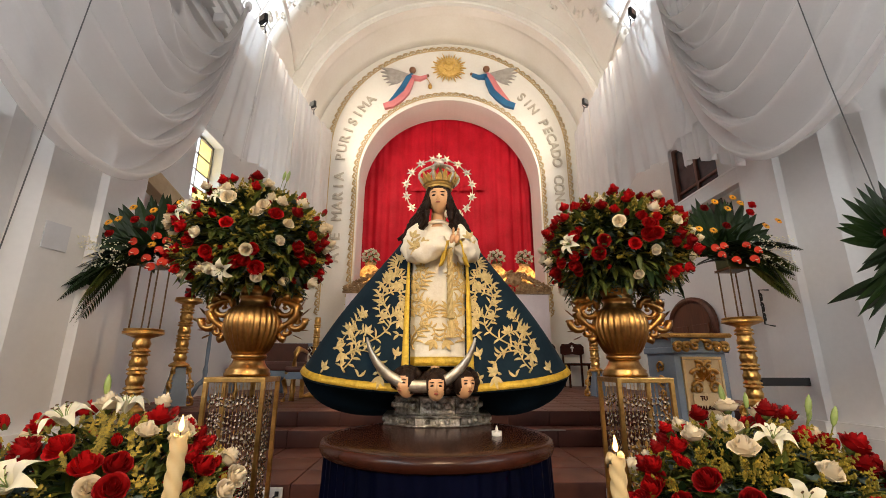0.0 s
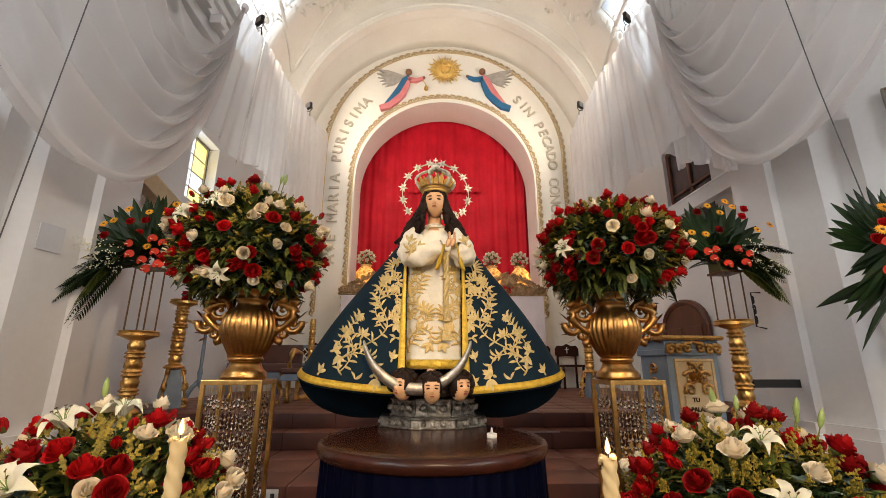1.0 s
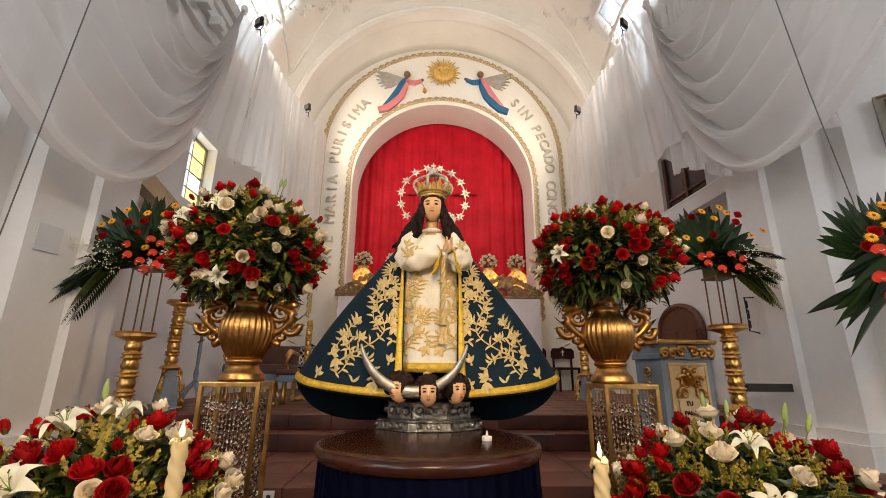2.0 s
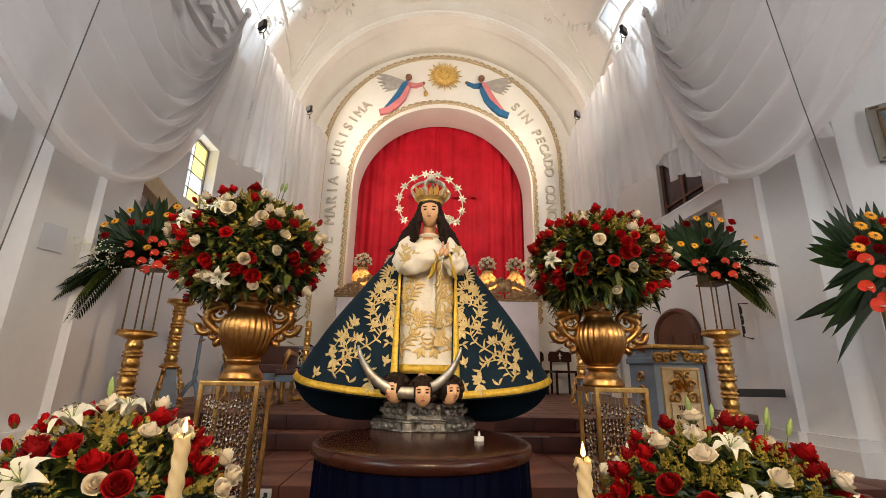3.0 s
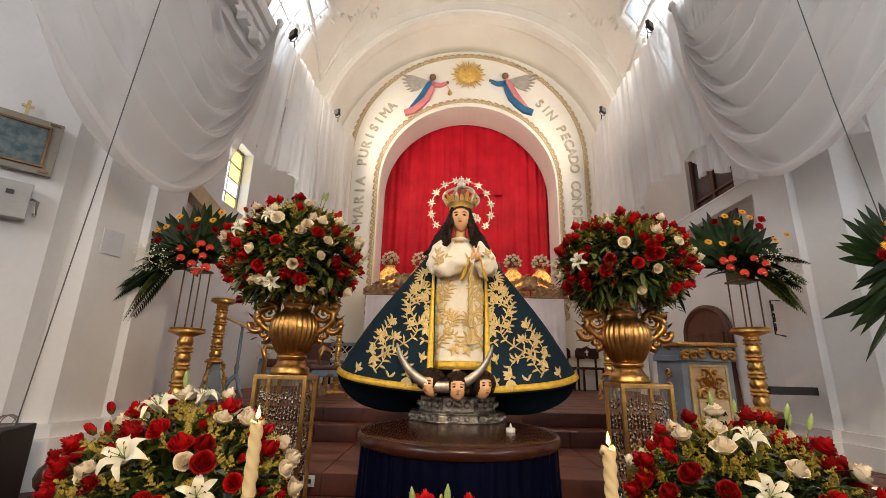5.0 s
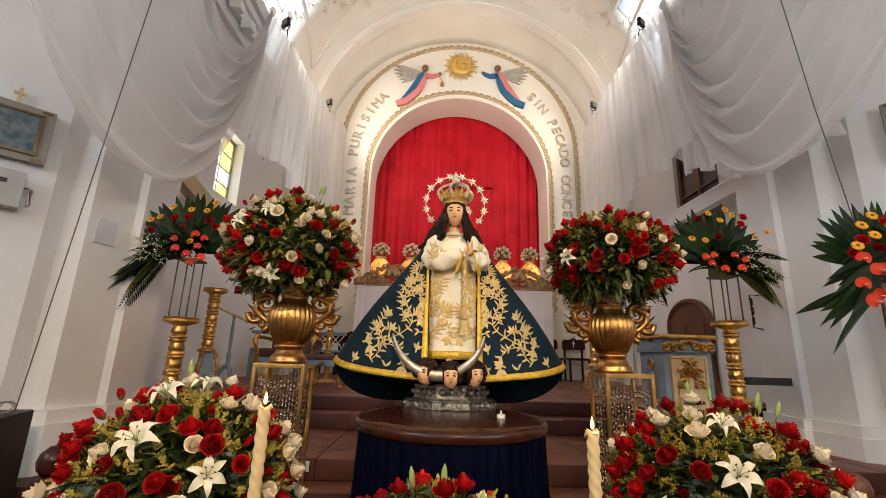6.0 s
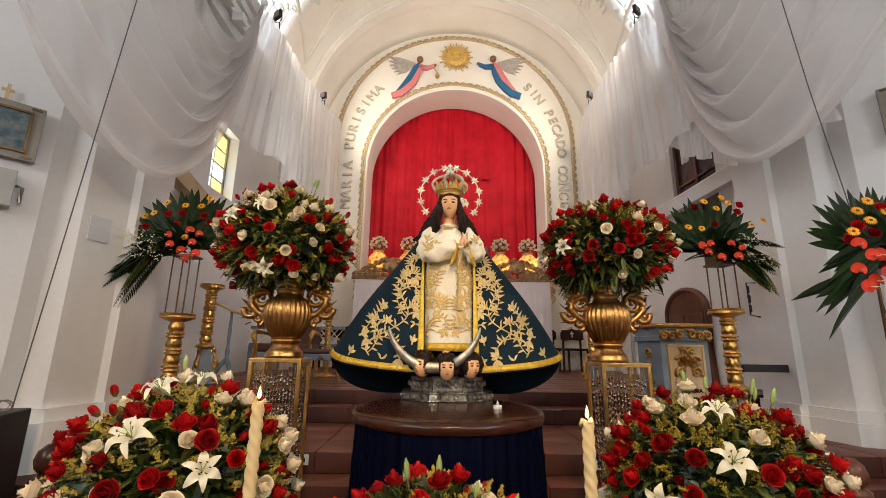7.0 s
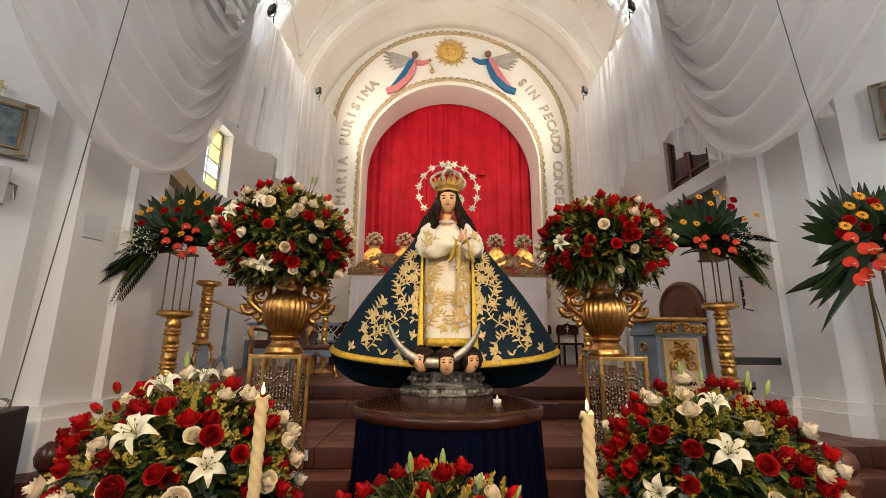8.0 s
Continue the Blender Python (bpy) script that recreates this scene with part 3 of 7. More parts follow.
def embroider(f, x_in, x_out, slope, z0, z1, seed, fine=1.0, full=True):
    """Scrolling vine between an inner edge and an outer edge that draws in with height."""
    rnd = random.Random(seed)
    bm = bmesh.new()

    def span(z):
        return x_in, max(x_in + 0.04, x_out - slope * (z - z0))

    def line(pts, r):
        tube(bm, [f(x, z, 0.006) for x, z in pts], [r * (1 - 0.55 * i / len(pts)) for i in range(len(pts))], 5)

    def inside(x, z):
        a, b = span(z)
        return max(a, min(b, x)), max(z0 - 0.02, min(z1 + 0.02, z))
    stem = []
    for i in range(49):
        b = i / 48
        z = z0 + (z1 - z0) * b
        lo, hi = span(z)
        stem.append(((lo + hi) / 2 + 0.30 * (hi - lo) * math.sin(b * 9.5 + 0.6), z))
    line(stem, 0.0042 * fine)
    for i in range(2, 47, 3 if full else 4):
        (xa, za), (xb, zb) = stem[i], stem[i + 1]
        way = math.atan2(zb - za, xb - xa)
        for sg in (-1, 1):
            stitched_leaf(bm, f, xa, za, way + sg * rnd.uniform(0.5, 0.9), rnd.uniform(0.026, 0.048) * fine, 0.0047 * fine, sg * 0.9)
    n = 11 if full else 6
    for k in range(n):
        b = (k + 0.4) / n
        i = min(46, int(b * 48))
        x, z = stem[i]
        lo, hi = span(z)
        sg = 1 if x < (lo + hi) / 2 else -1
        if k % 3 == 2:
            sg = -sg
        room = (hi - x) if sg > 0 else (x - lo)
        reach = max(0.05, min(0.16, room * 1.25)) * fine
        a = math.pi / 2 - sg * 0.9
        turn = sg * rnd.uniform(0.13, 0.20) * (-1 if k % 2 else 1)
        pts = [(x, z)]
        for j in range(16):
            a += turn * (0.4 + 0.06 * j)
            x, z = inside(x + reach / 11 * math.cos(a), z + reach / 11 * math.sin(a))
            pts.append((x, z))
        line(pts, 0.0032 * fine)
        for j in range(2, 16, 2):
            (xa, za), (xb, zb) = pts[j - 1], pts[j]
            way = math.atan2(zb - za, xb - xa)
            out = -1 if turn > 0 else 1
            stitched_leaf(bm, f, xb, zb, way + out * 0.75, rnd.uniform(0.028, 0.046) * fine, 0.0052 * fine, out * 0.8)
            if j % 4 == 0:
                stitched_leaf(bm, f, xb, zb, way - out * 0.6, rnd.uniform(0.018, 0.03) * fine, 0.0045 * fine, -out * 0.8)
        if k % 2:
            stitched_lily(bm, f, *pts[-1], a, 0.050 * fine)
        else:
            stitched_star(bm, f, *pts[-1], a, 0.027 * fine)
    # blossoms filling the gaps, on a loose grid
    if not full:
        return bm
    rows = int((z1 - z0) / (0.075 * fine))
    for r in range(rows + 1):
        z = z0 + (z1 - z0) * r / rows
        lo, hi = span(z)
        if hi - lo < 0.13:
            continue
        m = max(1, round((hi - lo) / (0.085 * fine)))
        for c in range(m + 1):
            x = lo + (hi - lo) * c / m + rnd.uniform(-0.012, 0.012)
            if min((x - u) ** 2 + (z - v) ** 2 for u, v in stem) < (0.028 * fine) ** 2:
                continue
            x, zz = inside(x, z + rnd.uniform(-0.014, 0.014))
            if (r + c) % 3 == 0:
                stitched_star(bm, f, x, zz, rnd.uniform(0, 6), rnd.uniform(0.022, 0.028) * fine)
            elif (r + c) % 3 == 1:
                stitched_lily(bm, f, x, zz, rnd.uniform(0.4, 2.7), rnd.uniform(0.038, 0.05) * fine)
            else:
                for j in range(3):
                    stitched_leaf(bm, f, x, zz, rnd.uniform(0, 6), rnd.uniform(0.03, 0.042) * fine, 0.0055 * fine, rnd.choice((-1, 1)))
    return bm


def gown_at(a, q, off=0.0):
    """The gown: a angle from the front, q 0 hem to 1 neck."""
    z = 1.462 + (2.14 - 1.462) * q
    w = 0.205 - 0.085 * q ** 0.75 - 0.035 * max(0, q - 0.88) / 0.12
    d = 0.190 - 0.085 * q - 0.03 * max(0, q - 0.82) / 0.18
    fold = 0.006 * (1 - q) * math.sin(a * 11 + 0.5)
    x = SX + 0.006 + (w + fold + off) * math.sin(a)
    y = SY - (d + fold + off) * math.cos(a)
    return Vector((x, y, z))


def gown():
    t = thing("gown", "ivory brocade gown embroidered in gold", "gown")
    bm = sheet(bmesh.new(), 48, 20, lambda u, v: gown_at((u - 0.5) * 2 * math.pi, v))
    part("skirt", bm, IVORY, t, smooth=True)
    bm = sheet(bmesh.new(), 40, 2, lambda u, v: gown_at((u - 0.5) * 2.8, 0.004 + 0.055 * v, 0.006))
    part("hem_braid", bm, YELLOWBAND, t, "gold braid at the gown's hem", smooth=True).modifiers.new("thick", "SOLIDIFY").thickness = 0.004
    for s in (-1, 1):
        pts = [Vector((SX + dx + s * x, y, z)) for dx, x, y, z in ((0, 0.052, 2.03, 2.118), (0.0, 0.092, 2.005, 2.092), (0.004, 0.122, 1.965, 2.03), (0.012, 0.130, 1.925, 1.972), (0.030, 0.098, 1.892, 1.955), (0.052, 0.058, 1.872, 1.978), (0.064, 0.028, 1.855, 2.0))]
        bm = bmesh.new()
        rings, n = [], 40
        for i in range(n + 1):
            w = i / n * (len(pts) - 1)
            k = min(len(pts) - 2, int(w))
            c = pts[k].lerp(pts[k + 1], w - k)
            d = (pts[min(k + 2, len(pts) - 1)] - pts[max(0, k - 1)]).normalized()
            side = d.cross(Vector((0, 1, 0.2))).normalized()
            up = side.cross(d)
            rad = 0.030 + 0.022 * math.sin(math.pi * min(1, i / n * 1.02)) ** 0.8
            rings.append([])
            for j in range(28):
                g = 2 * math.pi * j / 28
                r = rad * (1 + 0.09 * math.sin(3 * g + i * 0.55) + 0.06 * math.sin(5 * g - i * 0.8 + s))
                rings[-1].append(bm.verts.new(c + side * r * math.cos(g) + up * r * 0.85 * math.sin(g)))
        for p, q in zip(rings, rings[1:]):
            for j in range(28):
                bm.faces.new((p[j], p[(j + 1) % 28], q[(j + 1) % 28], q[j]))
        part("sleeve", bm, IVORY, t, smooth=True)
        bm = bmesh.new()

        def arm(x, z, off):
            return Vector((SX + 0.012 + s * (0.118 + x), 1.873 - off + 2.2 * (x * x + z * z), 1.985 + z))
        stitched_star(bm, arm, 0.0, -0.005, 0.4, 0.030, 7)
        stitched_lily(bm, arm, 0.01, 0.035, 1.9, 0.045)
        stitched_lily(bm, arm, -0.03, 0.01, 2.6, 0.040)
        for k in range(4):
            stitched_leaf(bm, arm, 0.0, 0.0, 0.3 + 1.5 * k, 0.05, 0.007, 0.9)
        part("sleeve_embroidery", bm, GOLDTHREAD, t, "gold thread blossoms")
        # open cuff with gold edge hanging down
        bm = sheet(bmesh.new(), 14, 8, lambda u, v: Vector((SX + 0.068 + s * (0.022 + 0.028 * v + 0.014 * math.sin(u * 3.14) + 0.005 * math.sin(u * 9 + v * 4)), 1.828 + 0.05 * u, 2.0 - 0.115 * v * (0.75 + 0.25 * math.sin(u * 3.14)))))
        part("cuff", bm, YELLOWBAND, t, "hanging gold-embroidered cuff", smooth=True).modifiers.new("thick", "SOLIDIFY").thickness = 0.006
    bm = embroider(gown_front(1), 0.02, 0.15, 0.12, 0.07, 0.42, 8, 1.0, False)
    part("embroidery", bm, PALETHREAD, t, "raised gold thread vines", smooth=True)
    bm = embroider(gown_front(-1), 0.02, 0.15, 0.12, 0.07, 0.42, 8, 1.0, False)
    part("embroidery", bm, PALETHREAD, t, "raised gold thread vines", smooth=True)
    # braided cord and tassel of the girdle
    bm = bmesh.new()
    for j in (0, 1, 2):
        tube(bm, [(0.095 + 0.008 * math.sin(i * 0.9 + j * 2.1), 1.868 + 0.008 * math.cos(i * 0.9 + j * 2.1) + (-0.012 if i > 6 else 0), 1.975 - 0.018 * i) for i in range(18)], 0.007, 6)
    for k in range(16):
        a = 2 * math.pi * k / 16
        tube(bm, [(0.10 + 0.006 * math.cos(a), 1.872 + 0.006 * math.sin(a), 1.665), (0.10 + 0.018 * math.cos(a), 1.866 + 0.012 * math.sin(a), 1.58)], 0.004, 4)
    lathe(bm, [(0.006, 1.655), (0.017, 1.662), (0.017, 1.68), (0.006, 1.69)], 10, c=(0.10, 1.862, 0))
    part("tassel_cord", bm, GOLDTHREAD, t, "braided gold cord with tassel")
    bm = lathe(bmesh.new(), [(0.055, 2.125), (0.060, 2.134), (0.045, 2.146)], 20, c=(SX, 2.02, 0))
    part("collar", bm, IVORY, t)


def star_mesh():
    bm = bmesh.new()
    prism(bm, [((0.026 if k % 2 == 0 else 0.011) * math.sin(math.pi * k / 6), (0.026 if k % 2 == 0 else 0.011) * math.cos(math.pi * k / 6)) for k in range(12)], -0.002, 0.002)
    bmesh.ops.create_icosphere(bm, subdivisions=1, radius=0.009)
    me = bpy.data.meshes.new("star")
    bm.to_mesh(me)
    bm.free()
    me.materials.append(CROWNSILVER)
    return me


def crown():
    cx, cy, cz = SX + 0.004, 2.02, 2.312
    t = thing("crown", "open silver and gilt crown with arches and cross", "crown", at=(cx, cy, cz))
    t.scale = (0.95, 0.95, 0.96)
    bm = lathe(bmesh.new(), [(0.064, 0.0), (0.070, 0.005), (0.066, 0.014), (0.078, 0.030), (0.082, 0.034), (0.076, 0.034), (0.062, 0.0)], 32)
    part("circlet", bm, SUNGOLD, t, "gilt circlet", smooth=True)
    bm = bmesh.new()
    for k in range(20):
        a = 2 * math.pi * k / 20
        c, s = math.cos(a), math.sin(a)
        h = 0.055 if k % 2 == 0 else 0.038
        vs = [bm.verts.new((0.081 * c + d * -s + 2 * e * c, 0.081 * s + d * c + 2 * e * s, z)) for d, e, z in ((-0.011, 0, 0.03), (0.011, 0, 0.03), (0.013, 0.005, 0.03 + h * 0.55), (0, 0.012, 0.03 + h), (-0.013, 0.005, 0.03 + h * 0.55))]
        bm.faces.new(vs)
    part("fleuron", bm, SUNGOLD, t, "gilt leaf points").modifiers.new("thick", "SOLIDIFY").thickness = 0.004
    for k in range(6):
        a = 2 * math.pi * k / 6 + 0.2
        bm = bmesh.new()
        pts = []
        for i in range(13):
            q = i / 12
            r = 0.078 + 0.042 * math.sin(q * math.pi * 0.95) - 0.07 * q ** 2.2
            pts.append((r * math.cos(a), r * math.sin(a), 0.03 + 0.115 * q))
        tube(bm, pts, 0.0075, 6)
        for i in range(1, 12, 2):
            bmesh.ops.create_icosphere(bm, subdivisions=1, radius=0.0085, matrix=Matrix.Translation(pts[i]))
        part("crown_arch", bm, CROWNSILVER, t, "silver filigree arch")
    bm = lathe(bmesh.new(), [(0.004, 0.14), (0.022, 0.148), (0.026, 0.162), (0.014, 0.178), (0.004, 0.182)], 14)
    part("orb", bm, CROWNSILVER, t, smooth=True)
    bm = box(bmesh.new(), -0.004, 0.004, -0.003, 0.003, 0.18, 0.215)
    box(bm, -0.014, 0.014, -0.0028, 0.0028, 0.196, 0.204)
    part("cross", bm, CROWNSILVER, t, "small silver cross")


def star_halo():
    c = Vector((0.052, 2.10, 2.352))
    R = 0.174
    t = thing("star_halo", "thin silver ring with twelve stars", "halo", at=c)
    bm = bmesh.new()
    a0, a1 = radians(-42), radians(222)
    tube(bm, [(R * math.cos(a0 + (a1 - a0) * i / 50), 0, R * math.sin(a0 + (a1 - a0) * i / 50)) for i in range(51)], 0.0035, 6)
    ring = part("ring", bm, CROWNSILVER, t)
    bm = tube(bmesh.new(), [(0, -0.03, -0.10), (0, 0, -0.02), (0, 0, R)], 0.004, 6)
    part("stay", bm, SILVER, t)
    me = star_mesh()
    for k in range(12):
        a = radians(-36) + radians(252) * k / 11
        share("star", me, ring, Matrix.Translation((R * math.cos(a), -0.008, R * math.sin(a))) @ Matrix.Rotation(a * 1.3, 4, "Y"), "embossed silver star")


def crescent():
    bm = bmesh.new()
    n, rings = 36, []
    for i in range(n + 1):
        s = i / n
        a = radians(192) + radians(156) * s
        w = 0.004 + 0.021 * math.sin(math.pi * s) ** 0.8
        c = Vector((-0.025 + 0.225 * math.cos(a), 1.800 + 0.005 * math.sin(math.pi * s), 1.625 + 0.240 * math.sin(a)))
        d = Vector((math.cos(a), 0, math.sin(a)))
        rings.append([bm.verts.new(c + d * w * math.cos(b) + Vector((0, 0.012, 0)) * math.sin(b)) for b in [2 * math.pi * k / 8 for k in range(8)]])
    for p, q in zip(rings, rings[1:]):
        for k in range(8):
            bm.faces.new((p[k], p[(k + 1) % 8], q[(k + 1) % 8], q[k]))
    bm.faces.new(rings[0]), bm.faces.new(rings[-1])
    m = mat("polished_silver", (0.58, 0.55, 0.48), (0.36, 0.33, 0.28), rough=0.36, metal=0.9, scale=30, bump=0.3)
    tagged(part("crescent_moon", bm, m, smooth=True), "polished silver crescent moon at the gown's hem", "moon")


def tealight():
    t = thing("tealight", "small white plastic tealight with a plastic flame", "candle", at=(0.256, 1.689, TZ))
    bm = lathe(bmesh.new(), [(0.018, 0), (0.0185, 0.002), (0.0185, 0.016), (0.016, 0.0165), (0.005, 0.0145)], 20)
    part("cup", bm, WHITEPLASTIC, t, smooth=True)
    bm = lathe(bmesh.new(), [(0.004, 0.0145), (0.0055, 0.020), (0.004, 0.028), (0.001, 0.036)], 10)
    part("plastic_flame", bm, WHITEPLASTIC, t, smooth=True)


# ---- flowers ----
def mesh_of(name, bm, *mats):
    me = bpy.data.meshes.new(name)
    bmesh.ops.recalc_face_normals(bm, faces=bm.faces)
    bm.to_mesh(me)
    bm.free()
    for m in mats:
        me.materials.append(m)
    me.polygons.foreach_set("use_smooth", [True] * len(me.polygons))
    return me


def petal(bm, m, w, h, cup, curl, nu=3, nv=4, mi=0):
    """A cupped petal rising along z from the origin, leaning towards +y at its rim."""
    g = []
    for j in range(nv + 1):
        v = j / nv
        ww = w * (math.sin(math.pi * (0.12 + 0.70 * v)) ** 0.7)
        row = []
        for i in range(nu + 1):
            u = 2 * i / nu - 1
            row.append(bm.verts.new(m @ Vector((u * ww, cup * math.sin(v * 1.8) - 0.35 * w * u * u + curl * v ** 4, h * v - 0.10 * h * u * u * v))))
        g.append(row)
    for j in range(nv):
        for i in range(nu):
            bm.faces.new((g[j][i], g[j][i + 1], g[j + 1][i + 1], g[j + 1][i])).material_index = mi


def rose_mesh(name, mtl, seed, openness=1.0):
    """A full rose about 7 cm across, opening along +z: overlapping cupped petals round a tight bud."""
    r = random.Random(seed)
    bm = bmesh.new()
    for ring, (n, rad, z0, h, half) in enumerate(((3, 0.006, 0.004, 0.047, 1.25), (3, 0.011, 0.002, 0.046, 1.0), (4, 0.017, 0.0, 0.043, 0.85), (5, 0.023, -0.002, 0.038, 0.72), (6, 0.029, -0.003, 0.031, 0.62))):
        rad = rad * (0.75 + 0.25 * openness) if ring > 1 else rad
        for k in range(n):
            mid = 2 * math.pi * k / n + ring * 1.1 + r.uniform(-0.15, 0.15)
            hh, tilt = h * r.uniform(0.92, 1.06), r.uniform(-0.08, 0.12)
            g = []
            for j in range(6):
                v = j / 5
                row = []
                for i in range(5):
                    u = i / 2 - 1
                    a = mid + u * half * (0.55 + 0.45 * math.sin(math.pi * (0.15 + 0.6 * v)))
                    q = rad * (0.30 + 0.78 * math.sin(math.pi * (0.06 + 0.50 * v)) - 0.16 * (v ** 3) * (ring < 3)) + (0.0011 * ring * openness + tilt * 0.01) * v ** 5 + 0.0012 * u
                    row.append(bm.verts.new((q * math.cos(a), q * math.sin(a), z0 + hh * v * (1 - 0.14 * u * u * v) - 0.004 * ring * 0.4 * v ** 8) if j else (0, 0, 0)))
                g.append(row)
            for j in range(5):
                for i in range(4):
                    bm.faces.new((g[j][i], g[j][i + 1], g[j + 1][i + 1], g[j + 1][i]))
    bmesh.ops.remove_doubles(bm, verts=bm.verts, dist=1e-5)
    lathe(bm, [(0.002, -0.012), (0.011, -0.004), (0.013, 0.004)], 6, mi=1)
    return mesh_of(name, bm, mtl, LEAF2)


def bud_mesh(name, mtl, seed):
    r = random.Random(seed)
    bm = bmesh.new()
    for ring, (n, rad, h, cup, w) in enumerate(((3, 0.001, 0.046, 0.003, 0.011), (4, 0.006, 0.042, 0.005, 0.015))):
        for k in range(n):
            petal(bm, Matrix.Rotation(2 * math.pi * k / n + ring, 4, "Z") @ Matrix.Translation((0, rad * 0.5, 0)), w, h * r.uniform(0.95, 1.05), cup, 0.002)
    for k in range(5):
        petal(bm, Matrix.Rotation(2 * math.pi * k / 5, 4, "Z") @ Matrix.Translation((0, 0.006, -0.004)), 0.005, 0.02, 0.006, 0.004, 2, 2, 1)
    return mesh_of(name, bm, mtl, LEAF2)


def lily_mesh(seed):
    """An open white lily about 17 cm across with stamens."""
    r = random.Random(seed)
    bm = bmesh.new()
    for k in range(6):
        a = 2 * math.pi * k / 6 + r.uniform(-0.1, 0.1)
        w, L = (0.023 if k % 2 else 0.017), r.uniform(0.085, 0.10)
        rows = []
        for j in range(8):
            v = j / 7
            out = L * (0.12 + 0.88 * v) * math.sin(0.35 + 0.9 * v)
            up = 0.062 * math.sin(v * 1.9) - 0.035 * max(0, v - 0.65) / 0.35
            ww = w * math.sin(math.pi * (0.10 + 0.88 * v)) ** 0.75
            c, s = math.cos(a), math.sin(a)
            rows.append([bm.verts.new((c * out - s * d, s * out + c * d, up + e)) for d, e in ((-ww, 0.006 * math.sin(v * 9)), (0, -0.006), (ww, -0.006 * math.sin(v * 8)))])
        for p, q in zip(rows, rows[1:]):
            bm.faces.new((p[0], p[1], q[1], q[0]))
            bm.faces.new((p[1], p[2], q[2], q[1]))
    for k in range(6):
        a = 2 * math.pi * k / 6 + 0.4
        e = Vector((0.026 * math.cos(a), 0.026 * math.sin(a), 0.072))
        tube(bm, [(0, 0, 0.01), (e.x * 0.4, e.y * 0.4, 0.045), e], 0.0014, 4, mi=1)
        tube(bm, [e - Vector((0.005, 0, 0)), e + Vector((0.005, 0, 0.002))], 0.0026, 4, mi=2)
    return mesh_of("lily", bm, LILY, BUDGREEN, BRONZE)


def lily_bud_mesh():
    bm = bmesh.new()
    lathe(bm, [(0.003, 0), (0.009, 0.012), (0.013, 0.035), (0.011, 0.06), (0.004, 0.08), (0.001, 0.085)], 8)
    tube(bm, [(0, 0, 0.004), (0.002, 0.004, -0.05), (0, 0, -0.12)], 0.0028, 5, mi=1)
    return mesh_of("lily_bud", bm, BUDGREEN, LEAF2)


def gerbera_mesh():
    bm = bmesh.new()
    for ring, (n, L, z) in enumerate(((18, 0.042, 0.0), (14, 0.032, 0.006))):
        for k in range(n):
            a = 2 * math.pi * (k + 0.5 * ring) / n
            c, s = math.cos(a), math.sin(a)
            vs = [bm.verts.new((c * o - s * d, s * o + c * d, z + e)) for o, d, e in ((0.006, 0, 0), (L * 0.6, 0.006, 0.006), (L, 0, 0.002), (L * 0.6, -0.006, 0.006))]
            bm.faces.new(vs)
    lathe(bm, [(0.012, 0.002), (0.011, 0.010), (0.004, 0.012)], 10, mi=1)
    return mesh_of("gerbera", bm, MARI, BRONZE)


def anthurium_mesh():
    bm = bmesh.new()
    n = 20
    rim = []
    for k in range(n):
        a = 2 * math.pi * k / n
        r = 0.052 * (1 - 0.30 * math.cos(a)) * (0.86 + 0.14 * abs(math.cos(a / 2)))
        y = r * math.cos(a) - (0.014 if abs(a - math.pi) > 2.6 else 0)
        rim.append((r * 0.95 * math.sin(a), -y, 0.010 * math.cos(2 * a)))
    mid = [bm.verts.new((x * 0.5, y * 0.5, -0.006)) for x, y, z in rim]
    out = [bm.verts.new(p) for p in rim]
    c = bm.verts.new((0, 0, -0.002))
    for k in range(n):
        bm.faces.new((mid[k], mid[(k + 1) % n], out[(k + 1) % n], out[k]))
        bm.faces.new((c, mid[(k + 1) % n], mid[k]))
    tube(bm, [(0, 0.004, 0), (0, -0.012, 0.024), (0, -0.02, 0.05)], [0.005, 0.005, 0.003], 6, mi=1)
    return mesh_of("anthurium", bm, ANTH, CREAMROSE)


def blade(bm, base, way, length, width, droop=0.3, n=5, mi=0, twist=0.0):
    """A long pointed leaf from base along way, bending down."""
    d = Vector(way).normalized()
    s = d.cross(Vector((0, 0, 1)))
    s = s.normalized() if s.length > 1e-3 else Vector((1, 0, 0))
    s = Matrix.Rotation(twist, 3, d) @ s
    nrm = s.cross(d)
    rows = []
    for i in range(n + 1):
        t = i / n
        w = width * max(0.02, math.sin(math.pi * (0.10 + 0.90 * t)) ** 0.8)
        p = Vector(base) + d * length * t + Vector((0, 0, -droop * length * t * t))
        rows.append([bm.verts.new(p - s * w + nrm * w * 0.35), bm.verts.new(p), bm.verts.new(p + s * w + nrm * w * 0.35)])
    for a, b in zip(rows, rows[1:]):
        bm.faces.new((a[0], a[1], b[1], b[0])).material_index = mi
        bm.faces.new((a[1], a[2], b[2], b[1])).material_index = mi


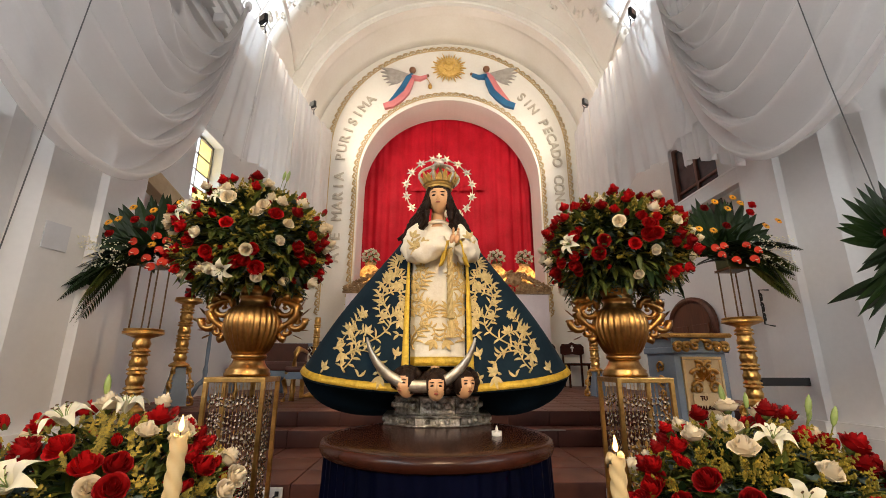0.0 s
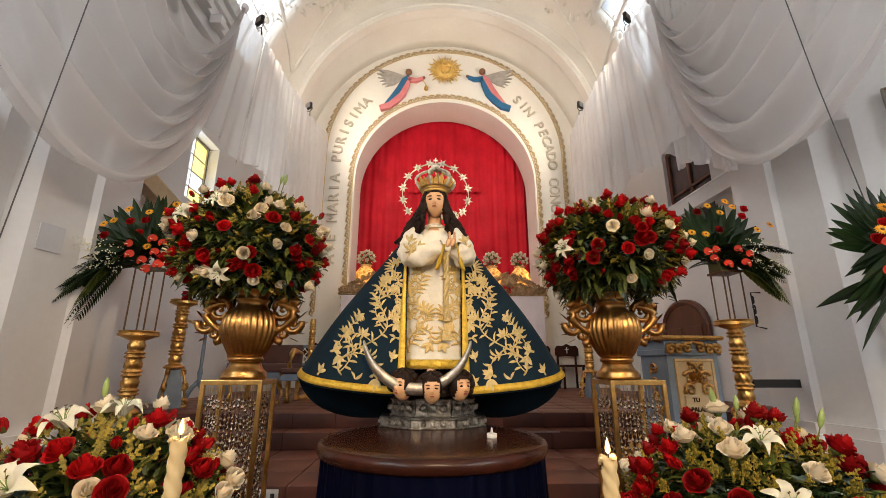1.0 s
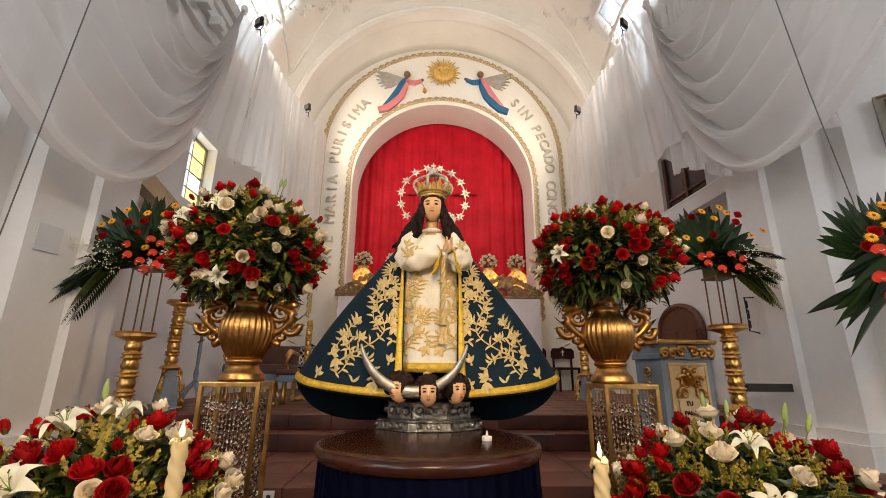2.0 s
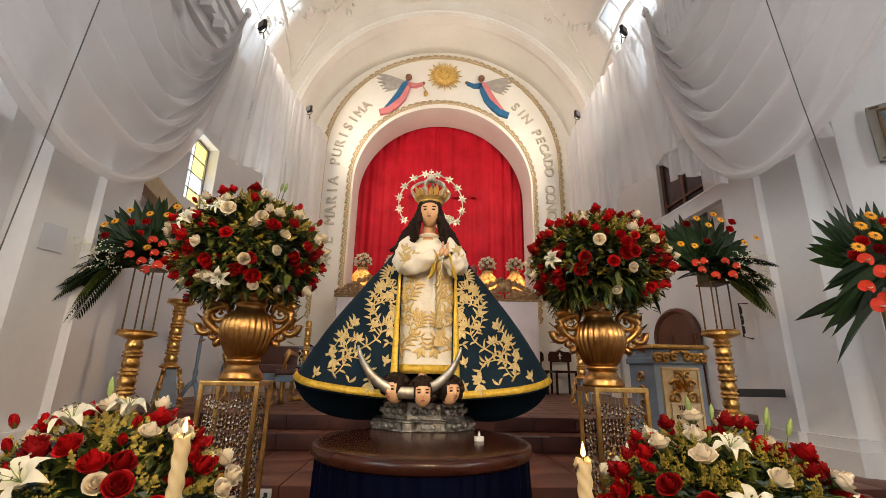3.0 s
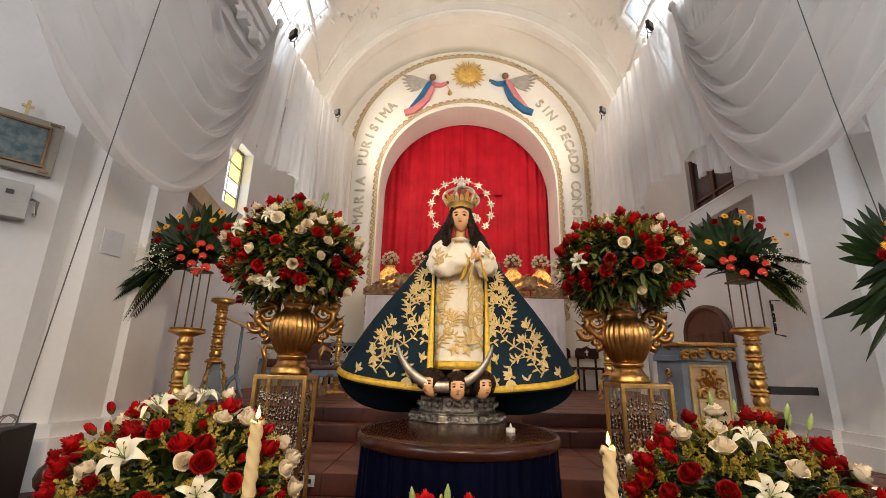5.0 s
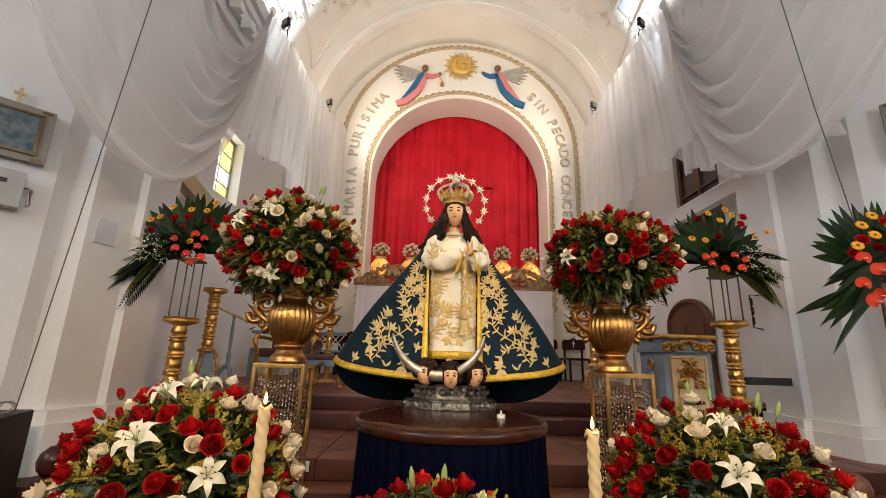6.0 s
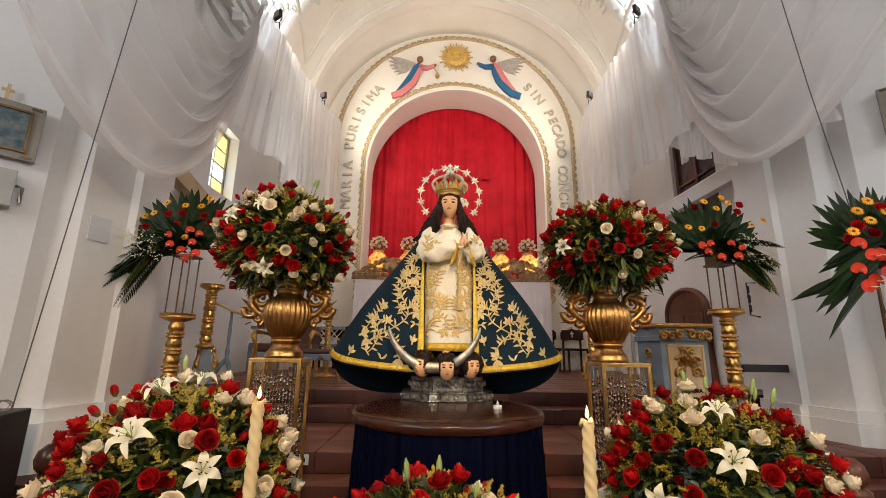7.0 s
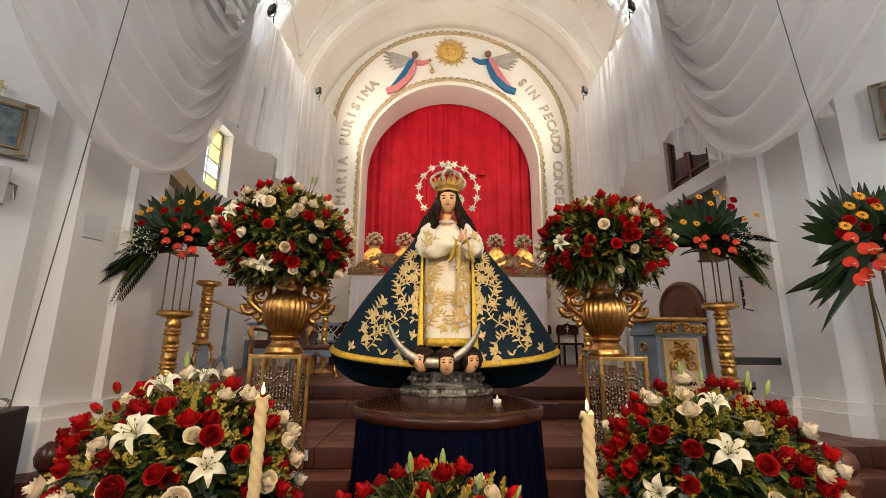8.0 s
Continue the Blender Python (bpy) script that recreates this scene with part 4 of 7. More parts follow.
def frond(bm, base, way, length, droop, leaflets=14, size=0.05, mi=0):
    """A feather leaf: a midrib with paired leaflets."""
    d = Vector(way).normalized()
    pts = [Vector(base) + d * length * i / 12 + Vector((0, 0, -droop * length * (i / 12) ** 2)) for i in range(13)]
    tube(bm, pts, 0.0022, 4, mi=mi)
    for k in range(leaflets):
        t = 0.12 + 0.86 * k / leaflets
        p = pts[0].lerp(pts[-1], 0)
        i = min(11, int(t * 12))
        p = pts[i].lerp(pts[i + 1], t * 12 - i)
        ax = (pts[i + 1] - pts[i]).normalized()
        s = ax.cross(Vector((0, 0, 1))).normalized()
        L = size * math.sin(math.pi * (0.18 + 0.78 * t))
        for q in (-1, 1):
            blade(bm, p, s * q + ax * 0.75, L, L * 0.085 + 0.0015, 0.25, 2, mi)


def sprig(bm, base, way, length, rnd, mi=0, n=16):
    """Goldenrod-like sprig: side shoots set with small grains."""
    d = Vector(way).normalized()
    for k in range(n):
        t = 0.15 + 0.85 * k / n
        p = Vector(base) + d * length * t
        o = Vector((rnd.uniform(-1, 1), rnd.uniform(-1, 1), rnd.uniform(-0.4, 1))).normalized() * length * 0.32 * (1.1 - t)
        for j in (0.35, 0.7, 1.0):
            c = p + o * j
            r = rnd.uniform(0.003, 0.0055)
            vs = [bm.verts.new(c + Vector(v) * r) for v in ((1, 0, -0.6), (-0.5, 0.87, -0.6), (-0.5, -0.87, -0.6), (0, 0, 1.1))]
            for f in ((0, 1, 3), (1, 2, 3), (2, 0, 3), (0, 2, 1)):
                bm.faces.new([vs[i] for i in f]).material_index = mi


ROSES_R = [rose_mesh("red_rose", REDROSE, k, o) for k, o in ((1, 0.9), (2, 0.6), (3, 1.1))] + [bud_mesh("red_rose_bud", REDROSE, 4)]
ROSES_W = [rose_mesh("cream_rose", CREAMROSE, k, o) for k, o in ((5, 0.9), (6, 0.7), (7, 1.1))]
WHITEBLOOM = rose_mesh("white_flower", LILY, 8, 0.8)
LILIES = [lily_mesh(11), lily_mesh(12)]
LILYBUD, GERB, ANTHM = lily_bud_mesh(), gerbera_mesh(), anthurium_mesh()


def aim(p, d, s, spin):
    return Matrix.Translation(p) @ Vector(d).to_track_quat("Z", "Y").to_matrix().to_4x4() @ Matrix.Rotation(spin, 4, "Z") @ Matrix.Scale(s, 4)


def dome(name, label, at, rx, ry, rz, seed, n, low=-0.55, mix=(0.58, 0.27, 0.0), size=1.0, lilies=(), buds=(), group="", droop=True, foot=None, bare=0.0):
    """A rounded flower arrangement: foliage in one mesh, each bloom a part of its own."""
    rnd = random.Random(seed)
    t = thing(name, label, "flowers", group, at=at)
    # points spread evenly over an ellipsoid, blooms at them, greenery between
    pts = []
    N = int(n / (0.5 * (1 - low)))
    for i in range(N):
        z = 1 - 2 * (i + 0.5) / N
        if z < low:
            continue
        r, a = math.sqrt(1 - z * z), i * 2.39996 + rnd.uniform(-0.35, 0.35)
        pts.append(Vector((r * math.cos(a), r * math.sin(a), z + rnd.uniform(-0.05, 0.05))))
    E = Matrix.Diagonal((rx, ry, rz))
    for k, d in enumerate(pts):
        if any((d - Vector(l[0]).normalized()).length < l[2] for l in lilies):
            continue
        nrm = Vector((d.x / rx, d.y / ry, d.z / rz)).normalized() + Vector((rnd.uniform(-0.3, 0.3), rnd.uniform(-0.3, 0.3), rnd.uniform(-0.1, 0.35)))
        reach = rnd.uniform(0.95, 1.08) if rnd.random() < 0.85 else rnd.uniform(1.08, 1.12)
        p = (E @ d) * reach
        x = rnd.random()
        s = size * rnd.uniform(0.85, 1.2)
        if x < mix[0]:
            share("red_rose", rnd.choice(ROSES_R), t, aim(p, nrm, s, rnd.uniform(0, 6)))
        elif x < mix[0] + mix[1]:
            share("cream_rose", rnd.choice(ROSES_W), t, aim(p, nrm, s, rnd.uniform(0, 6)))
    for d, s, _ in lilies:
        d = Vector(d).normalized()
        share("lily", rnd.choice(LILIES), t, aim((E @ d) * 1.06, d + Vector((0, -0.15, 0.15)), s, rnd.uniform(0, 6)))
    for d, s in buds:
        d = Vector(d).normalized()
        share("lily_bud", LILYBUD, t, aim((E @ d) * 1.20, Vector((d.x * 0.6, d.y * 0.3, 1)), s * 0.75, 0))
    bm = bmesh.new()

    def on():
        z = rnd.uniform(low - 0.15, 1)
        a = rnd.uniform(0, 2 * math.pi)
        r = math.sqrt(max(0, 1 - z * z))
        return Vector((r * math.cos(a), r * math.sin(a), z))
    for k in range(int(min(n, 250) * 9)):
        d = on()
        p = (E @ d) * rnd.uniform(0.55, 0.95)
        w = d + Vector((rnd.uniform(-0.8, 0.8), rnd.uniform(-0.8, 0.8), rnd.uniform(-0.5, 0.7)))
        blade(bm, p, w, rnd.uniform(0.045, 0.09), rnd.uniform(0.009, 0.016), rnd.uniform(0.1, 0.5), 3, rnd.choice((0, 1, 1, 1)))
    for k in range(int(min(n, 250) * 0.9)):
        d = on()
        frond(bm, (E @ d) * 0.72, d + Vector((rnd.uniform(-0.5, 0.5), rnd.uniform(-0.5, 0.5), rnd.uniform(-0.3, 0.4))), rnd.uniform(0.10, 0.17) * size, rnd.uniform(0.1, 0.5), 10, 0.035, rnd.choice((0, 1)))
    for k in range(int(min(n, 250) * 0.4)):
        d = on()
        p, w = (E @ d) * 0.82, d + Vector((rnd.uniform(-0.6, 0.6), rnd.uniform(-0.6, 0.6), -0.2))
        for j in range(9):
            q = p + w.normalized() * 0.010 * j + Vector((0, 0, -0.0006 * j * j if droop else 0))
            blade(bm, q, Vector((rnd.uniform(-1, 1), rnd.uniform(-1, 1), rnd.uniform(-0.3, 0.5))), 0.036 * size, 0.015 * size, 0.1, 3, 2)
    for k in range(int(min(n, 250) * 1.3)):
        d = on()
        sprig(bm, (E @ d) * 0.86, d + Vector((rnd.uniform(-0.4, 0.4), rnd.uniform(-0.4, 0.4), 0.25)), rnd.uniform(0.06, 0.11) * size, rnd, 3)
    # dark core of wet foam and stems, so that the mass is not hollow
    bmesh.ops.create_icosphere(bm, subdivisions=3, radius=1, matrix=Matrix.Diagonal((rx * 0.62, ry * 0.62, rz * 0.62, 1)))
    part("foliage", bm, [LEAF, LEAF2, EUCA, SOLIDAGO], t, "mixed dark greenery, eucalyptus and yellow goldenrod", kind="stuff")
    if foot is not None:
        bm = lathe(bmesh.new(), [(0.05, foot - at[2]), (0.07, -rz * 0.5), (0.05, 0)], 12)
        part("stem_bundle", bm, LEAF, t, "bundle of stems")
    return t


# ---- the statue group, set up ----
round_table(), plinth(), statue(), cherubs(), cloak(), gown(), crown(), star_halo(), crescent(), tealight()


# ---- gilded vases on crystal stands ----
def vase(x, y, z):
    t = thing("urn_vase", "antique gold fluted urn with two scrolled handles", "vase", "gold urns", at=(x, y, z))
    prof = [(0.098, 0.0), (0.100, 0.012), (0.094, 0.02), (0.096, 0.028), (0.082, 0.040), (0.070, 0.060), (0.066, 0.075)]
    part("foot", lathe(bmesh.new(), prof, 40), OLDGOLD, t, smooth=True)
    part("knop", lathe(bmesh.new(), [(0.066, 0.075), (0.076, 0.081), (0.078, 0.090), (0.070, 0.098)], 40), OLDGOLD, t, smooth=True)
    z0, z1 = 0.098, 0.315
    pr = [(0.070, z0)] + [(0.072 + 0.066 * math.sin(math.pi * (q * 0.92 + 0.02)) ** 0.8 * (0.55 + 0.55 * q), z0 + (z1 - z0) * q) for q in [i / 16 for i in range(1, 17)]]
    part("body", lathe(bmesh.new(), pr, 112, flute=28, depth=0.11, span=(z0, z1)), OLDGOLD, t, smooth=True)
    part("neck", lathe(bmesh.new(), [(0.085, 0.305), (0.078, 0.318), (0.068, 0.335), (0.067, 0.350), (0.074, 0.356), (0.075, 0.364), (0.068, 0.372), (0.074, 0.39), (0.085, 0.40), (0.088, 0.408), (0.075, 0.408)], 40), OLDGOLD, t, smooth=True)
    for s in (-1, 1):
        bm = bmesh.new()
        c = [(s * (0.095 + 0.105 * math.sin(math.pi * q) ** 0.75 + 0.015 * q), 0, 0.20 + 0.15 * q + 0.02 * math.sin(math.pi * q)) for q in [i / 16 for i in range(17)]]
        tube(bm, c, [0.014 + 0.014 * math.sin(math.pi * i / 16) for i in range(17)], 8, flat=0.8)
        for cx, cz, r, a0, tn in ((0.150, 0.315, 0.055, 1.4, 1.5), (0.200, 0.250, 0.045, 0.3, -1.4), (0.155, 0.205, 0.042, -1.6, -1.4), (0.185, 0.335, 0.03, 0.2, 1.3)):
            tube(bm, [(s * p[0], p[1], p[2]) for p in scroll((cx, 0, cz), r, a0, tn, 0.8)], [0.019 - 0.010 * i / 18 for i in range(19)], 7, flat=0.9)
        for q in range(7):
            a = -1.1 + 0.42 * q
            b = Vector((s * (0.165 + 0.06 * math.cos(a)), 0, 0.26 + 0.085 * math.sin(a)))
            blade(bm, b, (s * math.cos(a + 0.5), 0.15, math.sin(a + 0.5)), 0.05, 0.014, -0.2, 4)
        part("handle", bm, OLDGOLD, t, "carved acanthus scroll handle", smooth=True)


def crystal_stand(x, y, wide, deep, top, nx):
    t = thing("crystal_stand", "tall gold metal stand hung with crystal bead strands", "pedestal", "gold crystal stands", at=(x, y, FLOOR))
    h, b = top - FLOOR, 0.009
    for sx in (-1, 1):
        for sy in (-1, 1):
            px, py = sx * (wide / 2 - b), sy * (deep / 2 - b)
            part("leg", box(bmesh.new(), px - b, px + b, py - b, py + b, 0, h - 0.02, 0.002), GOLD, t)
    for z in (0.02, h - 0.012):
        bm = bmesh.new()
        for sy in (-1, 1):
            box(bm, -wide / 2, wide / 2, sy * (deep / 2 - b) - b, sy * (deep / 2 - b) + b, z - 0.01, z + 0.01, 0.002)
        for sx in (-1, 1):
            box(bm, sx * (wide / 2 - b) - b, sx * (wide / 2 - b) + b, -deep / 2 + 2 * b, deep / 2 - 2 * b, z - 0.01, z + 0.01, 0.002)
        part("rail", bm, GOLD, t)
    part("top_plate", box(bmesh.new(), -wide / 2, wide / 2, -deep / 2, deep / 2, h - 0.0015, h), GOLD, t)
    # strands: small faceted drops on wires
    rnd = random.Random(3)
    bm = bmesh.new()
    z = 0.0
    zz = [0.06]
    while zz[-1] < h - 0.10:
        zz.append(zz[-1] + rnd.choice((0.024, 0.03, 0.045)))
    for q in zz:
        r = rnd.choice((0.007, 0.009, 0.011))
        vs = [bm.verts.new((r * math.cos(a), r * math.sin(a), q)) for a in [math.pi / 3 * k for k in range(6)]]
        up, dn = bm.verts.new((0, 0, q + r * 1.5)), bm.verts.new((0, 0, q - r * 1.2))
        for k in range(6):
            bm.faces.new((vs[k], vs[(k + 1) % 6], up))
            bm.faces.new((vs[(k + 1) % 6], vs[k], dn))
    tube(bm, [(0, 0, 0.05), (0, 0, h - 0.02)], 0.0009, 3, mi=1)
    me = mesh_of("bead_strand", bm, CRYSTALBEAD, GOLD)
    me.polygons.foreach_set("use_smooth", [False] * len(me.polygons))
    for face in range(2):
        for k in range(nx):
            px = -wide / 2 + 0.03 + (wide - 0.06) * k / (nx - 1)
            share("bead_strand", me, t, Matrix.Translation((px, (-1 if face == 0 else 1) * (deep / 2 - 0.02), rnd.uniform(-0.02, 0.012))) @ Matrix.Rotation(rnd.uniform(0, 3), 4, "Z"))
    for sx in (-1, 1):
        for k in range(4):
            share("bead_strand", me, t, Matrix.Translation((sx * (wide / 2 - 0.02), -deep / 2 + 0.06 + (deep - 0.12) * k / 3, rnd.uniform(-0.02, 0.012))))


CRYSTALBEAD = mat("crystal_bead", (0.72, 0.62, 0.48), (0.30, 0.22, 0.14), rough=0.06, metal=0.9, scale=60, bump=0)
crystal_stand(-0.837, 2.09, 0.265, 0.20, 1.415, 13)
crystal_stand(0.967, 2.09, 0.255, 0.24, 1.415, 12)
t = thing("gilt_screen", "carved gilt scroll screen standing behind the bead strands", "screen", at=(0.967, 2.07, FLOOR))
for s in (-1, 1):
    bm = bmesh.new()
    for cx, cz, r, a0 in ((0.05, 0.62, 0.045, 0.4), (0.06, 0.70, 0.04, -0.8), (0.04, 0.78, 0.035, 1.2), (0.06, 0.54, 0.04, 2.0)):
        tube(bm, [(s * p[0], p[1], p[2]) for p in scroll((cx, 0, cz), r, a0, 1.4, 0.8)], [0.012 - 0.006 * i / 18 for i in range(19)], 6)
    tube(bm, [(s * 0.01, 0, 0.0), (s * 0.01, 0, 0.5), (s * 0.02, 0, 0.85)], 0.008, 6)
    part("scrollwork", bm, GOLD, t, smooth=True)
vase(-0.825, 2.09, 1.417)
vase(0.93, 2.09, 1.417)
dome("rose_arrangement", "round arrangement of red and cream roses in the gold urn", (-0.862, 2.09, 2.035), 0.34, 0.33, 0.285, 21, 220, low=-0.7, lilies=(((-0.5, -0.85, 0.25), 0.62, 0.12), ((0.0, -0.85, -0.62), 0.6, 0.12), ((-0.1, -0.9, 0.42), 0.5, 0.1)), buds=(((0.42, -0.3, 0.9), 0.9), ((0.36, -0.25, 0.95), 0.8)), group="rose arrangements in urns", size=0.82, foot=1.80)
dome("rose_arrangement", "round arrangement of red and cream roses with eucalyptus", (0.95, 2.09, 2.03), 0.335, 0.33, 0.26, 22, 220, low=-0.7, mix=(0.58, 0.25, 0), lilies=(((-0.9, -0.6, -0.1), 0.6, 0.12),), group="rose arrangements in urns", size=0.82, foot=1.80)


# ---- foreground arrangements and candles ----
def floor_stand(x, y, top):
    t = thing("flower_stand", "dark round stand under a flower arrangement", "stand", "flower stands", at=(x, y, FLOOR))
    part("column", lathe(bmesh.new(), [(0.16, 0), (0.15, 0.03), (0.05, 0.06), (0.045, top - FLOOR - 0.03), (0.12, top - FLOOR - 0.02), (0.12, top - FLOOR)], 20), DARKWOOD, t)


for x, y, z in ((-0.97, 1.40, 0.72), (1.03, 1.45, 0.72), (-0.03, 1.02, 0.72)):
    floor_stand(x, y, z)
dome("mixed_arrangement", "low mound of red roses, cream roses and white lilies", (-0.92, 1.38, 0.98), 0.36, 0.32, 0.335, 31, 250, low=-0.75, mix=(0.62, 0.22, 0),
     lilies=(((-0.02, -0.80, 0.62), 0.80, 0.24), ((-0.10, -0.35, 1.0), 0.75, 0.2), ((0.52, -0.75, 0.35), 0.68, 0.2), ((0.1, 0.0, 1.0), 0.7, 0.2)), buds=(((-0.12, 0.1, 1.0), 1.0),), group="foreground arrangements", size=0.96)
dome("mixed_arrangement", "low mound of roses and lilies with tall lily buds", (1.03, 1.45, 0.97), 0.37, 0.34, 0.315, 32, 250, low=-0.75, mix=(0.62, 0.22, 0),
     lilies=(((-0.28, -0.80, 0.48), 0.75, 0.24), ((-0.80, -0.62, 0.08), 0.68, 0.2), ((-0.15, -0.45, 0.85), 0.65, 0.2), ((0.9, -0.3, 0.3), 0.8, 0.2)), buds=(((0.42, -0.1, 1.02), 1.0), ((0.60, -0.1, 0.92), 1.0), ((-0.1, 0.1, 1.0), 1.0), ((0.2, 0.3, 0.9), 0.9), ((0.5, 0.1, 0.8), 0.8)), group="foreground arrangements", size=0.96)
dome("mixed_arrangement", "small mound of roses, goldenrod and green lily buds", (-0.03, 1.02, 0.90), 0.29, 0.20, 0.20, 36, 110, low=-0.5, mix=(0.48, 0.30, 0),
     buds=(((-0.18, -0.2, 0.92), 0.9), ((0.05, -0.2, 0.96), 0.95), ((0.3, -0.4, 0.8), 0.7), ((-0.05, -0.6, 0.7), 0.7), ((0.6, -0.3, 0.7), 0.6)), group="foreground arrangements", size=0.86)


def candle(x, y, top):
    t = thing("twisted_candle", "tall twisted ivory wax candle burning with a flame", "candle", "burning candles", at=(x, y, FLOOR))
    h = top - FLOOR
    bm = bmesh.new()
    rings = []
    for i in range(150):
        z = 0.25 + (h - 0.25) * i / 149
        ring = []
        for k in range(20):
            a = 2 * math.pi * k / 20
            r = 0.0178 * (0.76 + 0.32 * abs(math.sin(1.5 * a + z * 84)))
            ring.append(bm.verts.new((r * math.cos(a), r * math.sin(a), z + (0.006 * math.sin(a * 2 + 1) if i == 149 else 0))))
        rings.append(ring)
    for p, q in zip(rings, rings[1:]):
        for k in range(20):
            bm.faces.new((p[k], p[(k + 1) % 20], q[(k + 1) % 20], q[k]))
    bm.faces.new(rings[0])
    top_in = [bm.verts.new((v.co.x * 0.55, v.co.y * 0.55, h - 0.008)) for v in rings[-1]]
    for k in range(20):
        bm.faces.new((rings[-1][k], rings[-1][(k + 1) % 20], top_in[(k + 1) % 20], top_in[k]))
    bm.faces.new(top_in)
    wax = part("wax", bm, WAX, t, smooth=True)
    bm = bmesh.new()
    for a, L in ((2.8, 0.03), (3.5, 0.018), (0.4, 0.012)):
        tube(bm, [(0.016 * math.cos(a), 0.016 * math.sin(a), h), (0.0205 * math.cos(a), 0.0205 * math.sin(a), h - L * 0.5), (0.019 * math.cos(a), 0.019 * math.sin(a), h - L)], [0.004, 0.0055, 0.004], 6)
    part("wax_drip", bm, WAX, wax, smooth=True)
    wick = part("wick", tube(bmesh.new(), [(0, 0, h - 0.01), (0.001, 0, h + 0.010)], 0.0012, 5), BLACK, t)
    part("flame", lathe(bmesh.new(), [(0.001, h + 0.004), (0.0050, h + 0.009), (0.0060, h + 0.015), (0.0038, h + 0.027), (0.0006, h + 0.040)], 12), FLAME, wick, smooth=True)
    part("holder", lathe(bmesh.new(), [(0.09, 0), (0.09, 0.02), (0.02, 0.04), (0.02, 0.22), (0.035, 0.24), (0.035, 0.27), (0.0185, 0.27)], 20), GOLD, t, "gold candle holder", smooth=True)


for x, y, z in ((-0.553, 1.076, 1.345), (0.431, 1.057, 1.302)):
    d = bpy.data.lights.new("candle_light", "POINT")
    d.energy, d.color, d.shadow_soft_size = 0.9, (1.0, 0.62, 0.28), 0.008
    new("candle_light", d).location = (x, y, z)
candle(-0.553, 1.076, 1.318)
candle(0.431, 1.057, 1.275)


# ---- apse decoration ----
def along_arch(r, zc, z0, step):
    """Places and angles at even steps along a round-headed line, foot to foot."""
    L = (zc - z0)
    tot = 2 * L + math.pi * r
    n = int(tot / step)
    out = []
    for i in range(n + 1):
        s = tot * i / n
        if s < L:
            out.append((X0 - r, z0 + s, math.pi))
        elif s < L + math.pi * r:
            a = math.pi - (s - L) / r
            out.append((X0 + r * math.cos(a), zc + r * math.sin(a), a))
        else:
            out.append((X0 + r, zc - (s - L - math.pi * r), 0.0))
    return out


def trim(r, zc, z0, inward):
    t = thing("arch_trim", "gold scalloped plaster trim round the arch", "trim", "arch trims", kind="structure")
    bm = bmesh.new()
    tube(bm, scroll((0.02, 0, 0), 0.05, 0.6, 1.2, 0.7, 12), [0.016 - 0.008 * i / 12 for i in range(13)], 5)
    tube(bm, [(-0.03, 0, -0.09), (0.03, -0.012, -0.05), (0.045, -0.015, 0.0), (0.02, -0.01, 0.06), (-0.03, 0, 0.09)], 0.014, 5)
    me = mesh_of("trim_scroll", bm, GOLDTRIM)
    for x, z, a in along_arch(r, zc, z0, 0.178):
        share("trim_scroll", me, t, Matrix.Translation((x, WY - 0.012, z)) @ Matrix.Rotation(-a, 4, "Y") @ Matrix.Scale(inward, 4, (1, 0, 0)))
    bm = bmesh.new()
    pts = along_arch(r + inward * -0.045, zc, z0, 0.12)
    tube(bm, [(x, WY - 0.008, z) for x, z, a in pts], 0.014, 6)
    part("bead_line", bm, GOLDTRIM, t)


trim(2.92, 6.53, 2.6, 1)
trim(2.26, 5.83, 2.6, 1)


def letters(text, first, step):
    t = thing("arch_inscription", "raised weathered gilt letters along the arch", "inscription", "arch inscriptions", kind="structure")
    R, C = 2.62, 6.15
    s = first
    for ch in text:
        if ch != " ":
            cu = bpy.data.curves.new("letter", "FONT")
            cu.body, cu.size, cu.extrude, cu.bevel_depth, cu.align_x, cu.align_y = ch, 0.325, 0.016, 0.007, "CENTER", "CENTER"
            tmp = bpy.data.objects.new("letter", cu)
            scene.collection.objects.link(tmp)
            me = bpy.data.meshes.new_from_object(tmp.evaluated_get(bpy.context.evaluated_depsgraph_get()))
            bpy.data.objects.remove(tmp)
            me.materials.append(GREYGOLD)
            a = math.pi - s / R
            if a > math.pi:
                p, tilt = (X0 - R, C + s), math.pi / 2
            elif a < 0:
                p, tilt = (X0 + R, C + a * R), -math.pi / 2
            else:
                p, tilt = (X0 + R * math.cos(a), C + R * math.sin(a)), a - math.pi / 2
            share("letter", me, t, Matrix.Translation((p[0], WY - 0.02, p[1])) @ Matrix.Rotation(-tilt, 4, "Y") @ Matrix.Rotation(math.pi / 2, 4, "X"))
        s += step
    return t


letters("AVE MARIA PURISIMA", 2.62 * radians(41) - 17 * 0.249, 0.249)
letters("SIN PECADO CONCEBIDA", 2.62 * radians(134), 0.224)


